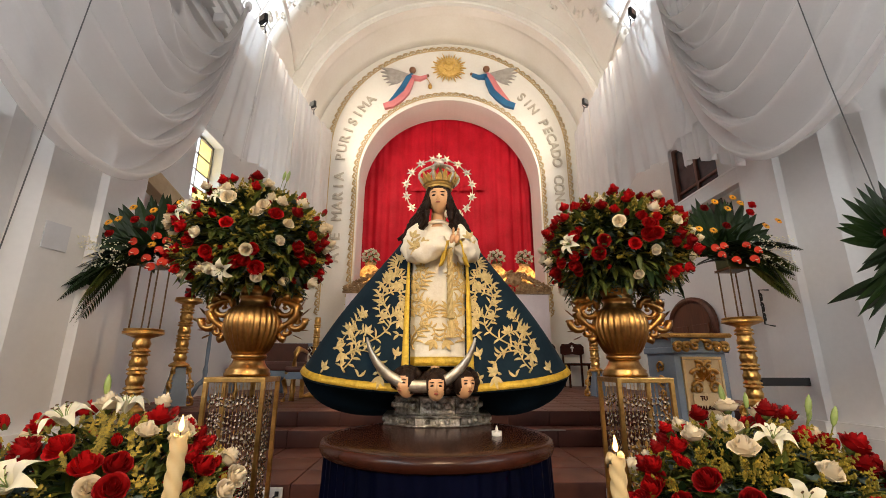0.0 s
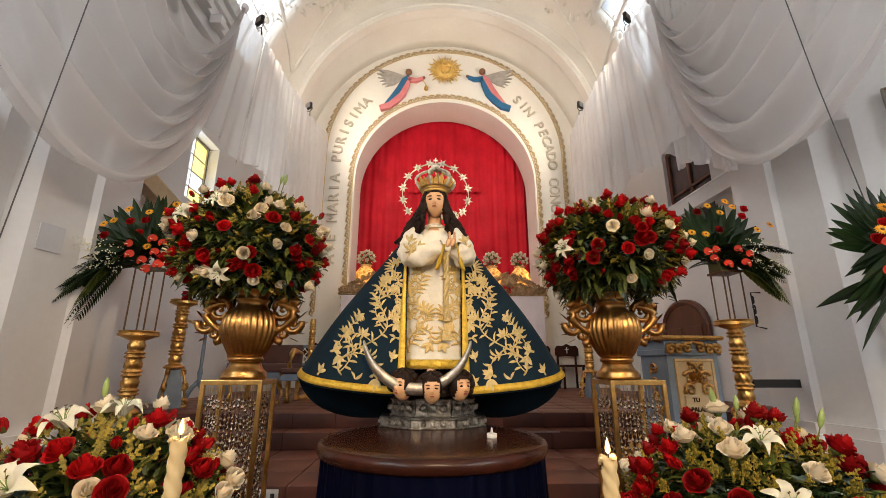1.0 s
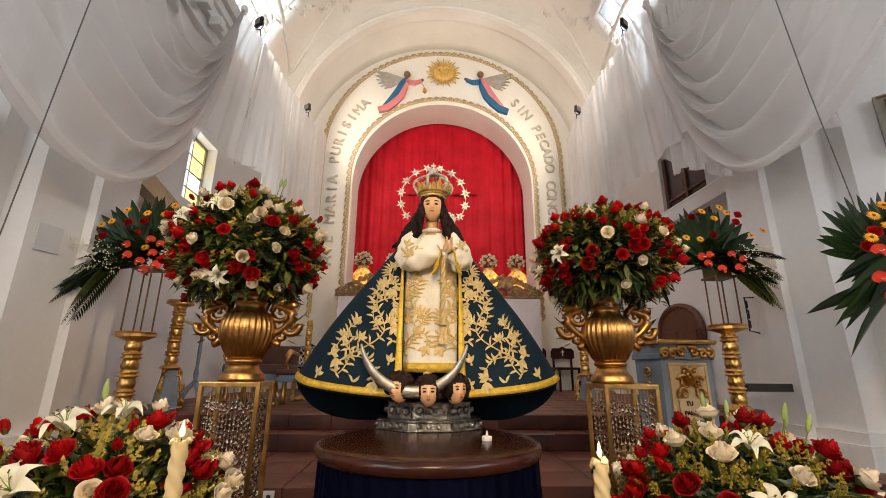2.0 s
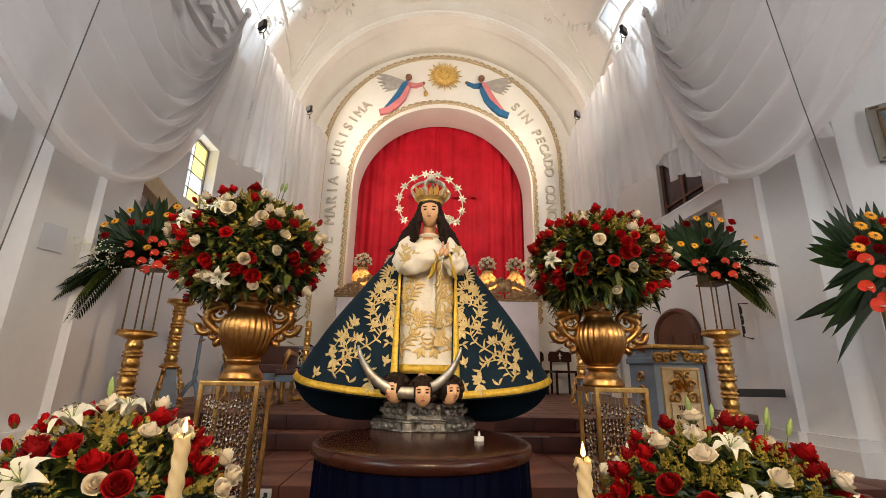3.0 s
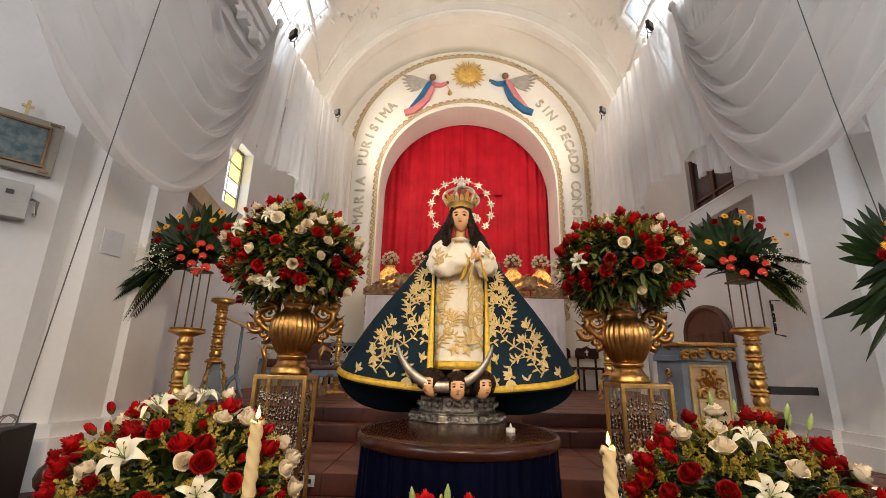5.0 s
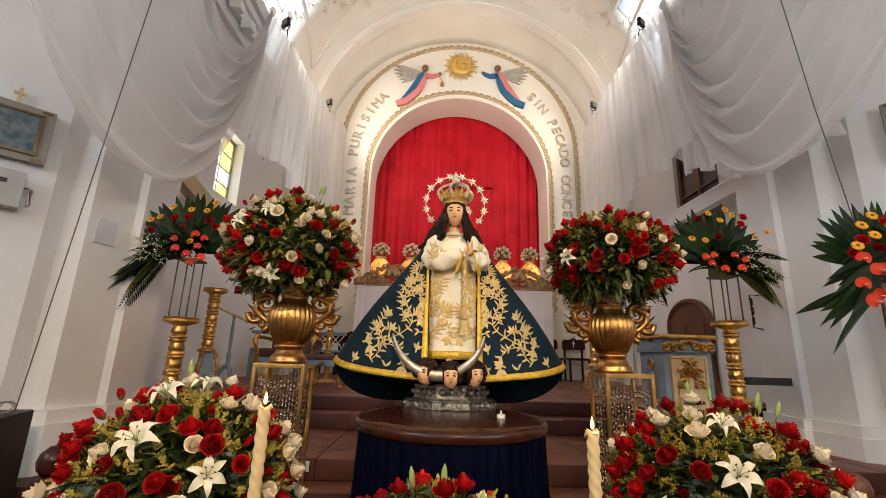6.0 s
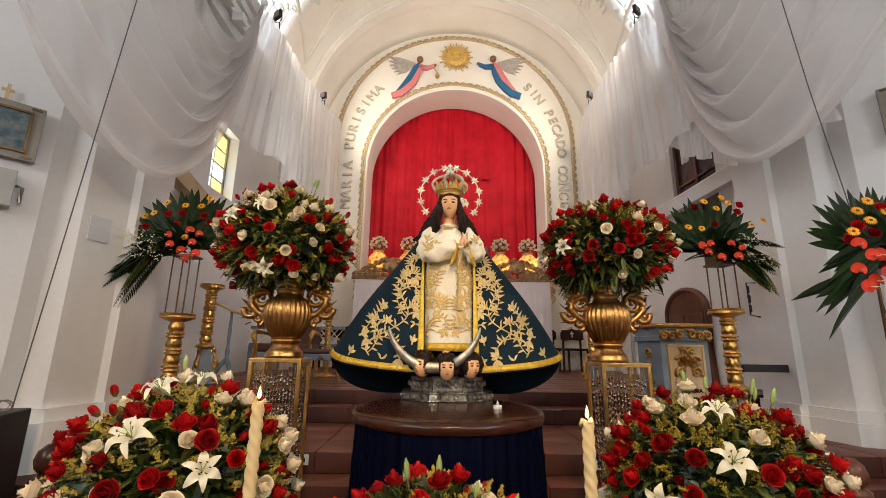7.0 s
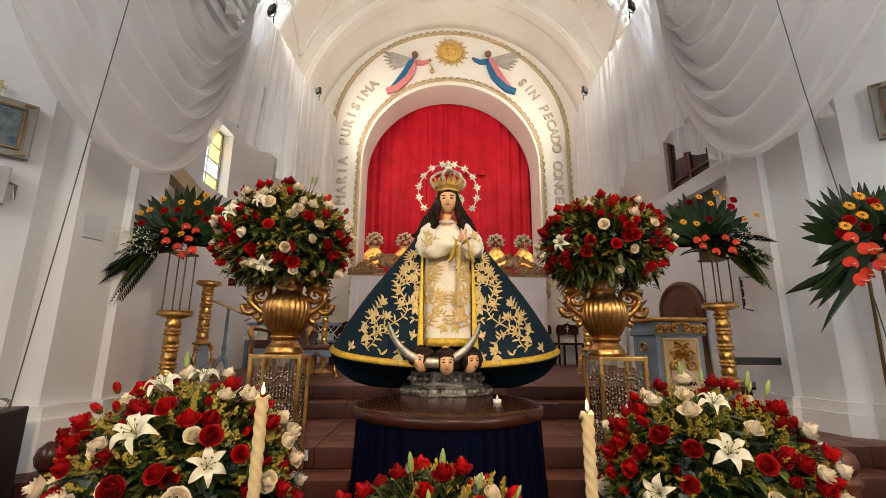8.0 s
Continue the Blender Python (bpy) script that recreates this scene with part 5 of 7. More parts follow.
def sunburst():
    t = thing("sun_emblem", "gilded relief sun with pointed rays over the niche", "emblem", at=(0.45, WY, 8.86))
    bm = bmesh.new()
    for k in range(32):
        a = 2 * math.pi * k / 32
        L = 0.45 if k % 2 == 0 else 0.38
        c, s = math.cos(a), math.sin(a)
        q = [(0.22 * c - 0.030 * s, 0.22 * s + 0.030 * c), (L * c, L * s), (0.22 * c + 0.030 * s, 0.22 * s - 0.030 * c)]
        prism(bm, q, -0.05, -0.012)
    part("rays", bm, SUNGOLD, t)
    vs = lathe(bmesh.new(), [(0.255, 0.0), (0.25, 0.05), (0.22, 0.075), (0.12, 0.10), (0.01, 0.105)], 36)
    for v in vs.verts:
        v.co = Vector((v.co.x, -v.co.z, v.co.y))
    part("disc", vs, SUNGOLD, t, smooth=True)
    bm = bmesh.new()
    for k in range(7):
        bmesh.ops.create_icosphere(bm, subdivisions=2, radius=0.045, matrix=Matrix.Translation((-0.12 + 0.04 * k, -0.10, 0.08 + 0.03 * math.sin(k * 1.57))))
    tube(bm, [(-0.13, -0.09, 0.06), (-0.10, -0.11, -0.10), (0, -0.11, -0.15), (0.10, -0.11, -0.10), (0.13, -0.09, 0.06)], 0.026, 6)
    part("monogram", bm, SUNGOLD, t, "raised gilt ornament", smooth=True)


sunburst()
ROBE_B = mat("blue_painted_relief", (0.02, 0.14, 0.30), (0.015, 0.10, 0.22), rough=0.5, scale=6)
ROBE_P = mat("pink_painted_relief", (0.68, 0.24, 0.24), (0.58, 0.18, 0.19), rough=0.5, scale=6)
WING = mat("silver_grey_wing", (0.50, 0.47, 0.43), (0.36, 0.33, 0.30), rough=0.45, metal=0.3, scale=10, bump=0.4)


def angel(cx, cz, s, over, under):
    """A plain flat relief of a flying winged figure, one mesh."""
    bm = bmesh.new()

    def slab(pts, d, mi):
        out = [(cx + s * 1.15 * x, cz + 1.15 * z) for x, z in pts]
        prism(bm, out, WY - d, WY, mi)
    slab([(-0.02, 0.02), (0.10, 0.12), (0.16, 0.05), (0.10, -0.10), (0.02, -0.32), (-0.12, -0.52), (-0.34, -0.70), (-0.42, -0.66), (-0.30, -0.48), (-0.14, -0.22)], 0.07, 0)
    slab([(0.10, -0.02), (0.17, 0.02), (0.14, -0.16), (0.06, -0.40), (-0.08, -0.58), (-0.26, -0.74), (-0.46, -0.80), (-0.50, -0.68), (-0.30, -0.60), (-0.06, -0.36)], 0.09, 1)
    slab([(0.10, 0.06), (0.30, 0.02), (0.44, 0.07), (0.45, 0.02), (0.30, -0.06), (0.12, -0.05)], 0.09, 1)
    for k in range(6):
        a = 2.86 + 0.17 * k
        L = 0.64 - 0.03 * k
        c, sn = math.cos(a), math.sin(a)
        slab([(0.02 - 0.03 * sn, 0.08 + 0.03 * c), (0.02 + L * 0.6 * c - 0.055 * sn, 0.08 + L * 0.6 * sn + 0.055 * c), (0.02 + L * c, 0.08 + L * sn), (0.02 + L * 0.6 * c + 0.05 * sn, 0.08 + L * 0.6 * sn - 0.05 * c), (0.02 + 0.03 * sn, 0.08 - 0.03 * c)], 0.05 - 0.005 * k, 2)
    vs = bmesh.ops.create_icosphere(bm, subdivisions=2, radius=0.088, matrix=Matrix.Translation((cx + s * 0.14, WY - 0.07, cz + 0.21)))["verts"]
    for f in {f for v in vs for f in v.link_faces}:
        f.material_index = 3
    for x, z in ((0.46, 0.05),):
        vs = bmesh.ops.create_icosphere(bm, subdivisions=2, radius=0.04, matrix=Matrix.Translation((cx + s * 1.15 * x, WY - 0.07, cz + 1.15 * z)))["verts"]
        for f in {f for v in vs for f in v.link_faces}:
            f.material_index = 3
    ob = part("angel_relief", bm, [over, under, WING, mat("brown_painted_relief", (0.22, 0.10, 0.05), rough=0.5)])
    tagged(ob, "painted plaster relief of a winged figure in blue and pink", "relief", "angel reliefs")


angel(-0.62, 8.52, 1, ROBE_B, ROBE_P)
angel(1.55, 8.60, -1, ROBE_P, ROBE_B)
t = thing("censer", "small gilt censer relief hanging from a chain", "relief", at=(0, 0, 0))
part("bowl", lathe(bmesh.new(), [(0.01, -0.09), (0.05, -0.05), (0.055, 0.0), (0.03, 0.05), (0.01, 0.09)], 12, c=(-0.03, WY - 0.04, 8.30)), GOLD, t, smooth=True)
part("chain", tube(bmesh.new(), [(-0.03, WY - 0.04, 8.38), (-0.10, WY - 0.04, 8.50), (-0.16, WY - 0.05, 8.57)], 0.010, 5), GOLD, t)


def curtain():
    t = thing("niche_curtain", "crimson satin curtain hung in folds in the niche", "curtain")
    rnd = random.Random(4)
    w = 0.55
    x = X0 - 2.25
    while x < X0 + 2.2:
        x1 = min(X0 + 2.25, x + w)
        ph, fq = rnd.uniform(0, 6), rnd.uniform(16, 24)

        def f(u, v):
            xx = x + (x1 - x) * u
            g = math.sin(xx * fq + ph + 0.6 * math.sin(v * 3 + ph)) + 0.5 * math.sin(xx * fq * 2.1 + 2 * ph)
            return Vector((xx, WY + 0.97 + 0.024 * g + (0.02 if int(x * 10) % 2 else 0), 2.4 + 5.7 * v))
        part("curtain_panel", sheet(bmesh.new(), 40, 14, f), REDCLOTH, t, smooth=True)
        x = x1 - 0.004
    part("valance", sheet(bmesh.new(), 60, 3, lambda u, v: Vector((X0 - 1.0 + 2.0 * u, WY + 0.91 + 0.02 * math.sin(u * 60), 5.85 + 0.14 * v + 0.05 * (u - 0.5)))), REDCLOTH, t, "narrow red cloth band", smooth=True)


curtain()


def altar():
    t = thing("high_altar", "tall altar table draped in pale lilac satin", "altar", at=(0.38, 8.75, STAGE))
    h = 2.85 - STAGE
    part("table_body", box(bmesh.new(), -1.98, 1.98, 0.02, 0.72, 0, h - 0.05), PLASTER, t)
    part("table_slab", box(bmesh.new(), -2.05, 2.05, -0.06, 0.74, h - 0.046, h, 0.01), PLASTER, t)

    def f(u, v):
        x = -2.06 + 4.12 * u
        g = math.sin(x * 24 + math.sin(x * 5)) + 0.5 * math.sin(x * 51)
        return Vector((x, -0.085 - 0.022 * v * (1 + g), h + 0.004 - (h - 0.05) * v))
    part("altar_cloth", sheet(bmesh.new(), 220, 8, f), ALTARCLOTH, t, "gathered pale satin frontal", smooth=True)
    part("cloth_top", box(bmesh.new(), -2.07, 2.07, -0.085, 0.5, h + 0.001, h + 0.008), ALTARCLOTH, t)


altar()


def globe_vase(x):
    t = thing("lit_glass_vase", "amber cut-glass vase lit from inside with white flowers", "vase", "lit vases on the altar", at=(x, 8.86, 2.859))
    globe = part("globe", lathe(bmesh.new(), [(0.11, 0.0), (0.11, 0.05), (0.07, 0.10), (0.08, 0.18), (0.16, 0.26), (0.215, 0.39), (0.205, 0.50), (0.13, 0.59), (0.10, 0.62), (0.125, 0.66)], 24), mat("amber_cut_glass", (0.95, 0.72, 0.38), (0.30, 0.16, 0.05), rough=0.2, scale=18, fine=40, bump=0.8, trans=0.6), t, smooth=True)
    bm = bmesh.new()
    bmesh.ops.create_icosphere(bm, subdivisions=2, radius=0.055, matrix=Matrix.Translation((0.04, -0.07, 0.38)))
    part("bulb", bm, BULB, globe, "glowing bulb")
    rnd = random.Random(int(x * 100) + 500)
    for k in range(26):
        z = 1 - 1.5 * (k + 0.5) / 26
        r, a = math.sqrt(1 - z * z), k * 2.4
        d = Vector((r * math.cos(a), r * math.sin(a), z))
        share("white_flower", WHITEBLOOM, t, aim(Vector((0, 0, 0.80)) + d * 0.15, d, 1.15, rnd.uniform(0, 6)))
    bm = bmesh.new()
    for k in range(40):
        d = Vector((rnd.uniform(-1, 1), rnd.uniform(-1, 1), rnd.uniform(-1, 1))).normalized()
        blade(bm, Vector((0, 0, 0.78)) + d * 0.06, d, 0.11, 0.02, 0.1, 3)
    part("greenery", bm, LEAF2, t)


for x in (-1.24, -0.58, 1.42, 2.02):
    globe_vase(x)


def crest(x, wide):
    """Carved gilt cresting piece: shell boss between heaped scrolls that fall away to the ends."""
    t = thing("altar_cresting", "carved dull gilt scroll cresting on the altar", "carving", "altar crestings", at=(x, 8.70, 2.868))
    rnd = random.Random(int(wide * 100))
    bm = bmesh.new()
    for k in range(11):
        a = math.pi * k / 10
        tube(bm, [(0, -0.06, 0.16), (0.09 * math.cos(a), -0.09, 0.22 + 0.09 * math.sin(a)), (0.17 * math.cos(a), -0.05, 0.24 + 0.20 * math.sin(a))], [0.02, 0.034, 0.022], 6)
    part("shell", bm, CARVED, t, smooth=True)
    for s in (-1, 1):
        bm = bmesh.new()
        box(bm, s * 0.004, s * wide, -0.05, 0.03, 0.0, 0.05, 0.008)
        for k in range(26):
            q = (k + 0.5) / 26
            cx = 0.05 + (wide - 0.10) * q
            top = 0.34 * (1 - q ** 1.2) + 0.09
            for cz in ([0.09, top * 0.55, top] if top > 0.22 else [0.09, top]):
                r = rnd.uniform(0.035, 0.065)
                tube(bm, [(s * p[0], p[1], p[2]) for p in scroll((cx + rnd.uniform(-0.02, 0.02), -0.04 - rnd.uniform(0, 0.03), cz), r, rnd.uniform(0, 6), rnd.choice((-1.2, 1.2)), 0.8, 10)], [0.022 - 0.010 * i / 10 for i in range(11)], 5)
        part("scroll_wing", bm, CARVED, t, smooth=True)


crest(-0.95, 0.80), crest(1.74, 0.78)
bm = bmesh.new()
lathe(bm, [(0.16, 0), (0.14, 0.3), (0.12, 0.55), (0.05, 0.62), (0.07, 0.70), (0.06, 0.80), (0.01, 0.84)], 16, c=(1.15, 9.0, 2.86))
tube(bm, [(1.22, 8.95, 3.40), (1.36, 8.9, 3.48), (1.40, 8.88, 3.72)], [0.05, 0.04, 0.025], 8)
tagged(part("altar_statue", bm, mat("dull_red_robe", (0.22, 0.06, 0.05), (0.14, 0.04, 0.035), rough=0.6), smooth=True), "small plain robed statue with a raised arm", "statue")


t = thing("altar_bouquet", "white lilies in a tall slim vase on the altar", "flowers", at=(0.42, 9.02, 2.868))
part("vase", lathe(bmesh.new(), [(0.11, 0), (0.12, 0.02), (0.05, 0.06), (0.06, 0.5), (0.09, 0.95), (0.075, 1.0)], 20), GOLDTRIM, t, smooth=True)
bm = bmesh.new()
for k in range(6):
    a = 2 * math.pi * k / 6
    tube(bm, [(0, 0, 0.9), (0.08 * math.cos(a), 0.06 * math.sin(a), 1.4), (0.17 * math.cos(a), 0.10 * math.sin(a), 1.74)], 0.010, 5)
part("stems", bm, LEAF2, t, "green stems")
for k in range(7):
    a = 2 * math.pi * k / 6
    r = 0.18 if k < 6 else 0.0
    share("lily", LILIES[k % 2], t, aim((r * math.cos(a), 0.10 * math.sin(a) - 0.04, 1.80 + 0.07 * math.sin(2.3 * k)), (0.7 * math.cos(a), -1.0, 0.35), 1.7, k))


# ---- drapes, cables and floodlights ----
def lerp_rows(rows, s):
    i = min(len(rows) - 2, int(s * (len(rows) - 1)))
    k = s * (len(rows) - 1) - i
    return [a + (b - a) * k for a, b in zip(rows[i], rows[i + 1])]


def hanging(rows, low, seed, name="voile_panel"):
    """rows: (x, y, z) along the top edge; low: heights of the lower edge."""
    rnd = random.Random(seed)
    t = thing("voile_drape", "sheer white voile hanging in folds from the cornice", "drape", "voile drapes")
    n = 6
    for k in range(n):
        def f(u, v):
            s = (k + u * 1.03) / n
            x, y, z = lerp_rows(rows, min(1, s))
            zl = lerp_rows(low, min(1, s))[0] + 0.07 * math.sin(s * 23 + k) + 0.10 * (k % 2)
            g = math.sin(s * 88 + 1.5 * math.sin(s * 17)) + 0.5 * math.sin(s * 171 + 1) + 0.25 * math.sin(v * 5 + s * 40)
            return Vector((x + 0.035 * g * (0.3 + 0.7 * v) + 0.025 * (k % 2), y + 0.02 * math.sin(s * 60) * v - 0.75 * v * (1 - min(1, s)) ** 5, z + (zl - z) * v))
        part("voile_panel", sheet(bmesh.new(), 40, 14, f), VOILE, t, smooth=True)


def swag(x, A, B0, B1, C0, C1, xb, seed):
    """Swagged voile from a gathered knot A to the front edge B0..B1."""
    t = thing("voile_swag", "sheer white voile swagged in deep curved folds", "drape", "voile drapes")

    def f(u, v):
        v2 = v
        a = Vector((A[0] - 0.10 * v, A[1] - 0.18 * v))
        b = Vector(B0).lerp(Vector(B1), v2)
        c = Vector(C0).lerp(Vector(C1), v2)
        p = a * (1 - u) ** 2 + c * 2 * u * (1 - u) + b * u * u
        w = math.sin(math.pi * min(1, u * 1.05)) ** 0.6
        rip = math.sin(v * 2 * math.pi * 6.2 + 1.3 * math.sin(u * 4)) + 0.45 * math.sin(v * 2 * math.pi * 13 + u * 5) + 0.2 * math.sin(v * 70 + u * 9)
        sgn = 1 if x < 0 else -1
        return Vector((x + (xb - x) * u * u + sgn * (0.10 * rip * w + 0.14 * v * w), p.x, p.y + 0.05 * rip * w))
    part("voile_fold", sheet(bmesh.new(), 60, 130, f), VOILE2, t, smooth=True)
    part("knot", lathe(bmesh.new(), [(0.02, 0.05), (0.045, 0.02), (0.05, -0.03), (0.03, -0.08)], 12, c=(x, A[0], A[1] - 0.03)), VOILE, t, smooth=True)


hanging([(-2.42, 4.70, 6.02), (-2.38, 6.0, 6.12), (-2.33, 7.3, 6.22), (-2.22, 8.7, 6.45)], [(3.92,), (4.0,), (3.98,), (4.0,), (4.1,)], 1)
hanging([(2.93, 4.50, 6.28), (2.98, 6.0, 6.36), (3.05, 7.3, 6.40), (3.15, 8.4, 6.42)], [(4.0,), (3.98,), (3.85,), (3.8,), (3.8,)], 2)
hanging([(3.06, 3.35, 6.10), (3.02, 4.0, 6.2), (2.98, 4.75, 6.28)], [(3.22,), (3.48,), (3.90,)], 5)
swag(-2.40, (4.70, 6.05), (2.75, 6.9), (1.30, 4.35), (3.65, 3.0), (3.20, 0.42), -2.62, 3)
swag(2.93, (4.50, 6.25), (2.6, 7.2), (1.30, 4.80), (3.9, 3.9), (3.52, 0.72), 3.12, 4)


def cable(name, pts, coil=None):
    t = thing(name, "thin dark cable running down from the vault", "cable", "cables")
    part("wire", tube(bmesh.new(), pts, 0.0038, 6), mat("grey_cable", (0.10, 0.10, 0.10), rough=0.6), t)
    if coil:
        bm = bmesh.new()
        for j in range(4):
            tube(bm, [(coil[0] + (0.036 + 0.004 * j) * math.cos(a), coil[1] + 0.02 * math.sin(a + j), coil[2] + 0.034 + 0.032 * math.sin(a)) for a in [2 * math.pi * i / 20 for i in range(21)]], 0.003, 5)
        part("coil", bm, STEEL, t, "coil of spare cable")


cable("cable", [(-1.98, 2.34, 6.3), (-2.242, 2.34, 3.152), (-2.41, 2.34, 1.10), (-2.50, 2.38, 1.085)], (-2.52, 2.40, 1.08))
cable("cable", [(2.37, 2.43, 6.4), (2.68, 2.43, 3.36), (2.90, 2.43, 1.69), (2.99, 2.43, 0.8), (3.02, 2.43, FLOOR + 0.004)])


def floodlight(x, y, z, s):
    t = thing("floodlight", "small black LED floodlight on a bracket", "floodlight", "floodlights on the drapes", at=(x, y, z), rz=-35 * s)
    t.scale = (0.72, 0.72, 0.72)
    bm = box(bmesh.new(), -0.10, 0.10, -0.035, 0.035, -0.085, 0.085, 0.012)
    part("housing", bm, BLACK, t)
    part("lens", box(bmesh.new(), -0.08, 0.08, -0.041, -0.036, -0.065, 0.065), STEEL, t, "grey glass front")
    bm = tube(bmesh.new(), [(-0.115, 0, 0), (-0.115, 0.03, -0.10), (0, 0.05, -0.13), (0.115, 0.03, -0.10), (0.115, 0, 0)], 0.010, 5)
    part("bracket", bm, BLACK, t)
    bm = tube(bmesh.new(), [(0, 0.05, -0.13), (-s * 0.08, 0.12, -0.20)], 0.012, 5)
    part("arm", bm, BLACK, t)


for x, y, z, s in ((-2.33, 5.0, 6.09, 1), (-2.26, 7.3, 6.27, 1), (2.88, 5.0, 6.36, -1), (2.98, 7.2, 6.38, -1)):
    floodlight(x, y, z, s)

# cornice on the piers and under the clerestory
for nm, xs, yy, dz in (("cornice_west", (-2.73, -2.62, -2.55, -2.50, -2.44), (1.2, 4.62), 0.0), ("cornice_east", (3.41, 3.28, 3.20, 3.14, 3.06), (1.2, 4.55), 0.2)):
    bm = bmesh.new()
    far = -3.35 if xs[0] < 0 else 4.1
    for k, (x, z0, z1) in enumerate(zip(xs, (4.75, 4.95, 5.12, 5.30, 5.42), (4.95, 5.12, 5.30, 5.42, 5.62))):
        box(bm, min(far, x), max(far, x), yy[0], yy[1] + 0.03 * k, z0 + dz + 0.35, z1 + dz + 0.35 - 0.002, 0.012)
    tagged(part(nm, bm, PLASTER), "stepped white plaster cornice moulding", "cornice", kind="structure")
    bm = bmesh.new()
    for k in range(9):
        y = yy[0] + 0.5 + 0.32 * k
        x = xs[2]
        s = 1 if x < 0 else -1
        box(bm, x - 0.02, x + s * 0.10 + 0.02, y, y + 0.12, 5.36 + dz, 5.48 + dz, 0.01)
    tagged(part(nm + "_dentils", bm, PLASTER), "row of plaster dentil blocks", "cornice", kind="stuff")
# impost ledge along the chancel walls
for nm, x0, x1 in (("ledge_west", LX, LX + 0.35), ("ledge_east", RX - 0.35, RX)):
    bm = box(bmesh.new(), x0, x1, 4.64, 8.15, 5.85, 6.02, 0.02)
    box(bm, x0, x1, 4.64, 8.15, 6.024, 6.12, 0.02)
    tagged(part(nm, bm, PLASTER), "plain plaster ledge below the vault", "ledge", kind="structure")
# relief sprays on the vault
rnd = random.Random(9)
for s in (-1, 1):
    bm = bmesh.new()
    for k in range(26):
        a = math.pi / 2 + s * (0.62 + 0.026 * k)
        y = 7.75 - 0.05 * k + 0.10 * math.sin(k * 1.1)
        r = VR - 0.012
        c = Vector((X0 + r * math.cos(a), y, SPRING + r * math.sin(a)))
        for j in range(3):
            blade(bm, c, (rnd.uniform(-0.3, 0.3), rnd.uniform(-1, 1), rnd.uniform(-1, 1)), 0.13, 0.03, 0, 3)
    tagged(part("vault_relief", bm, RELIEF), "low plaster foliage relief on the vault", "relief", kind="stuff")
# groins: one springs from the arch and crosses to the crown, one follows the clerestory's cap
for sd in (-1, 1):
    for run, rad in ((((24, 8.15), (31, 8.08), (38, 7.92), (46, 7.70), (55, 7.40), (68, 6.9), (90, 6.2)), 0.035), (((23, 8.10), (25, 7.8), (26.5, 7.5), (29, 6.8), (30, 6.3), (29, 5.7), (25, 5.3), (16, 5.0), (4, 4.85)), 0.045)):
        bm = bmesh.new()
        pts = []
        for (a0, y0), (a1, y1) in zip(run, run[1:]):
            for i in range(6):
                a, y = radians(a0 + (a1 - a0) * i / 6), y0 + (y1 - y0) * i / 6
                pts.append((X0 + sd * (VR - 0.012) * math.cos(a), y, SPRING + (VR - 0.012) * math.sin(a)))
        tube(bm, pts, rad, 8)
        tagged(part("vault_groin", bm, VAULT, smooth=True), "rounded plaster groin on the vault", "rib", kind="structure")


# ---- pedestals with tropical arrangements ----
def turned_column(r, h, seed=0):
    """Carved gilt baluster with twisted rings."""
    pr, z = [], 0.0
    k = 0
    while z < h - 0.02:
        big = k % 3 != 1
        for dr, dz in (((0.82, 0.004), (1.06, 0.009), (1.06, 0.010), (0.84, 0.006)) if big else ((0.78, 0.012), (0.94, 0.028), (0.98, 0.028), (0.80, 0.014))):
            pr.append((r * dr, z))
            z += dz
        k += 1
    pr.append((r * 0.8, h))
    bm = bmesh.new()
    segs = 40
    rings = []
    for q, zz in pr:
        rings.append([bm.verts.new((q * (1 + 0.09 * math.sin(8 * a + zz * 70)) * math.cos(a), q * (1 + 0.09 * math.sin(8 * a + zz * 70)) * math.sin(a), zz)) for a in [2 * math.pi * i / segs for i in range(segs)]])
    for a, b in zip(rings, rings[1:]):
        for i in range(segs):
            bm.faces.new((a[i], a[(i + 1) % segs], b[(i + 1) % segs], b[i]))
    bm.faces.new(rings[0]), bm.faces.new(rings[-1])
    return bm


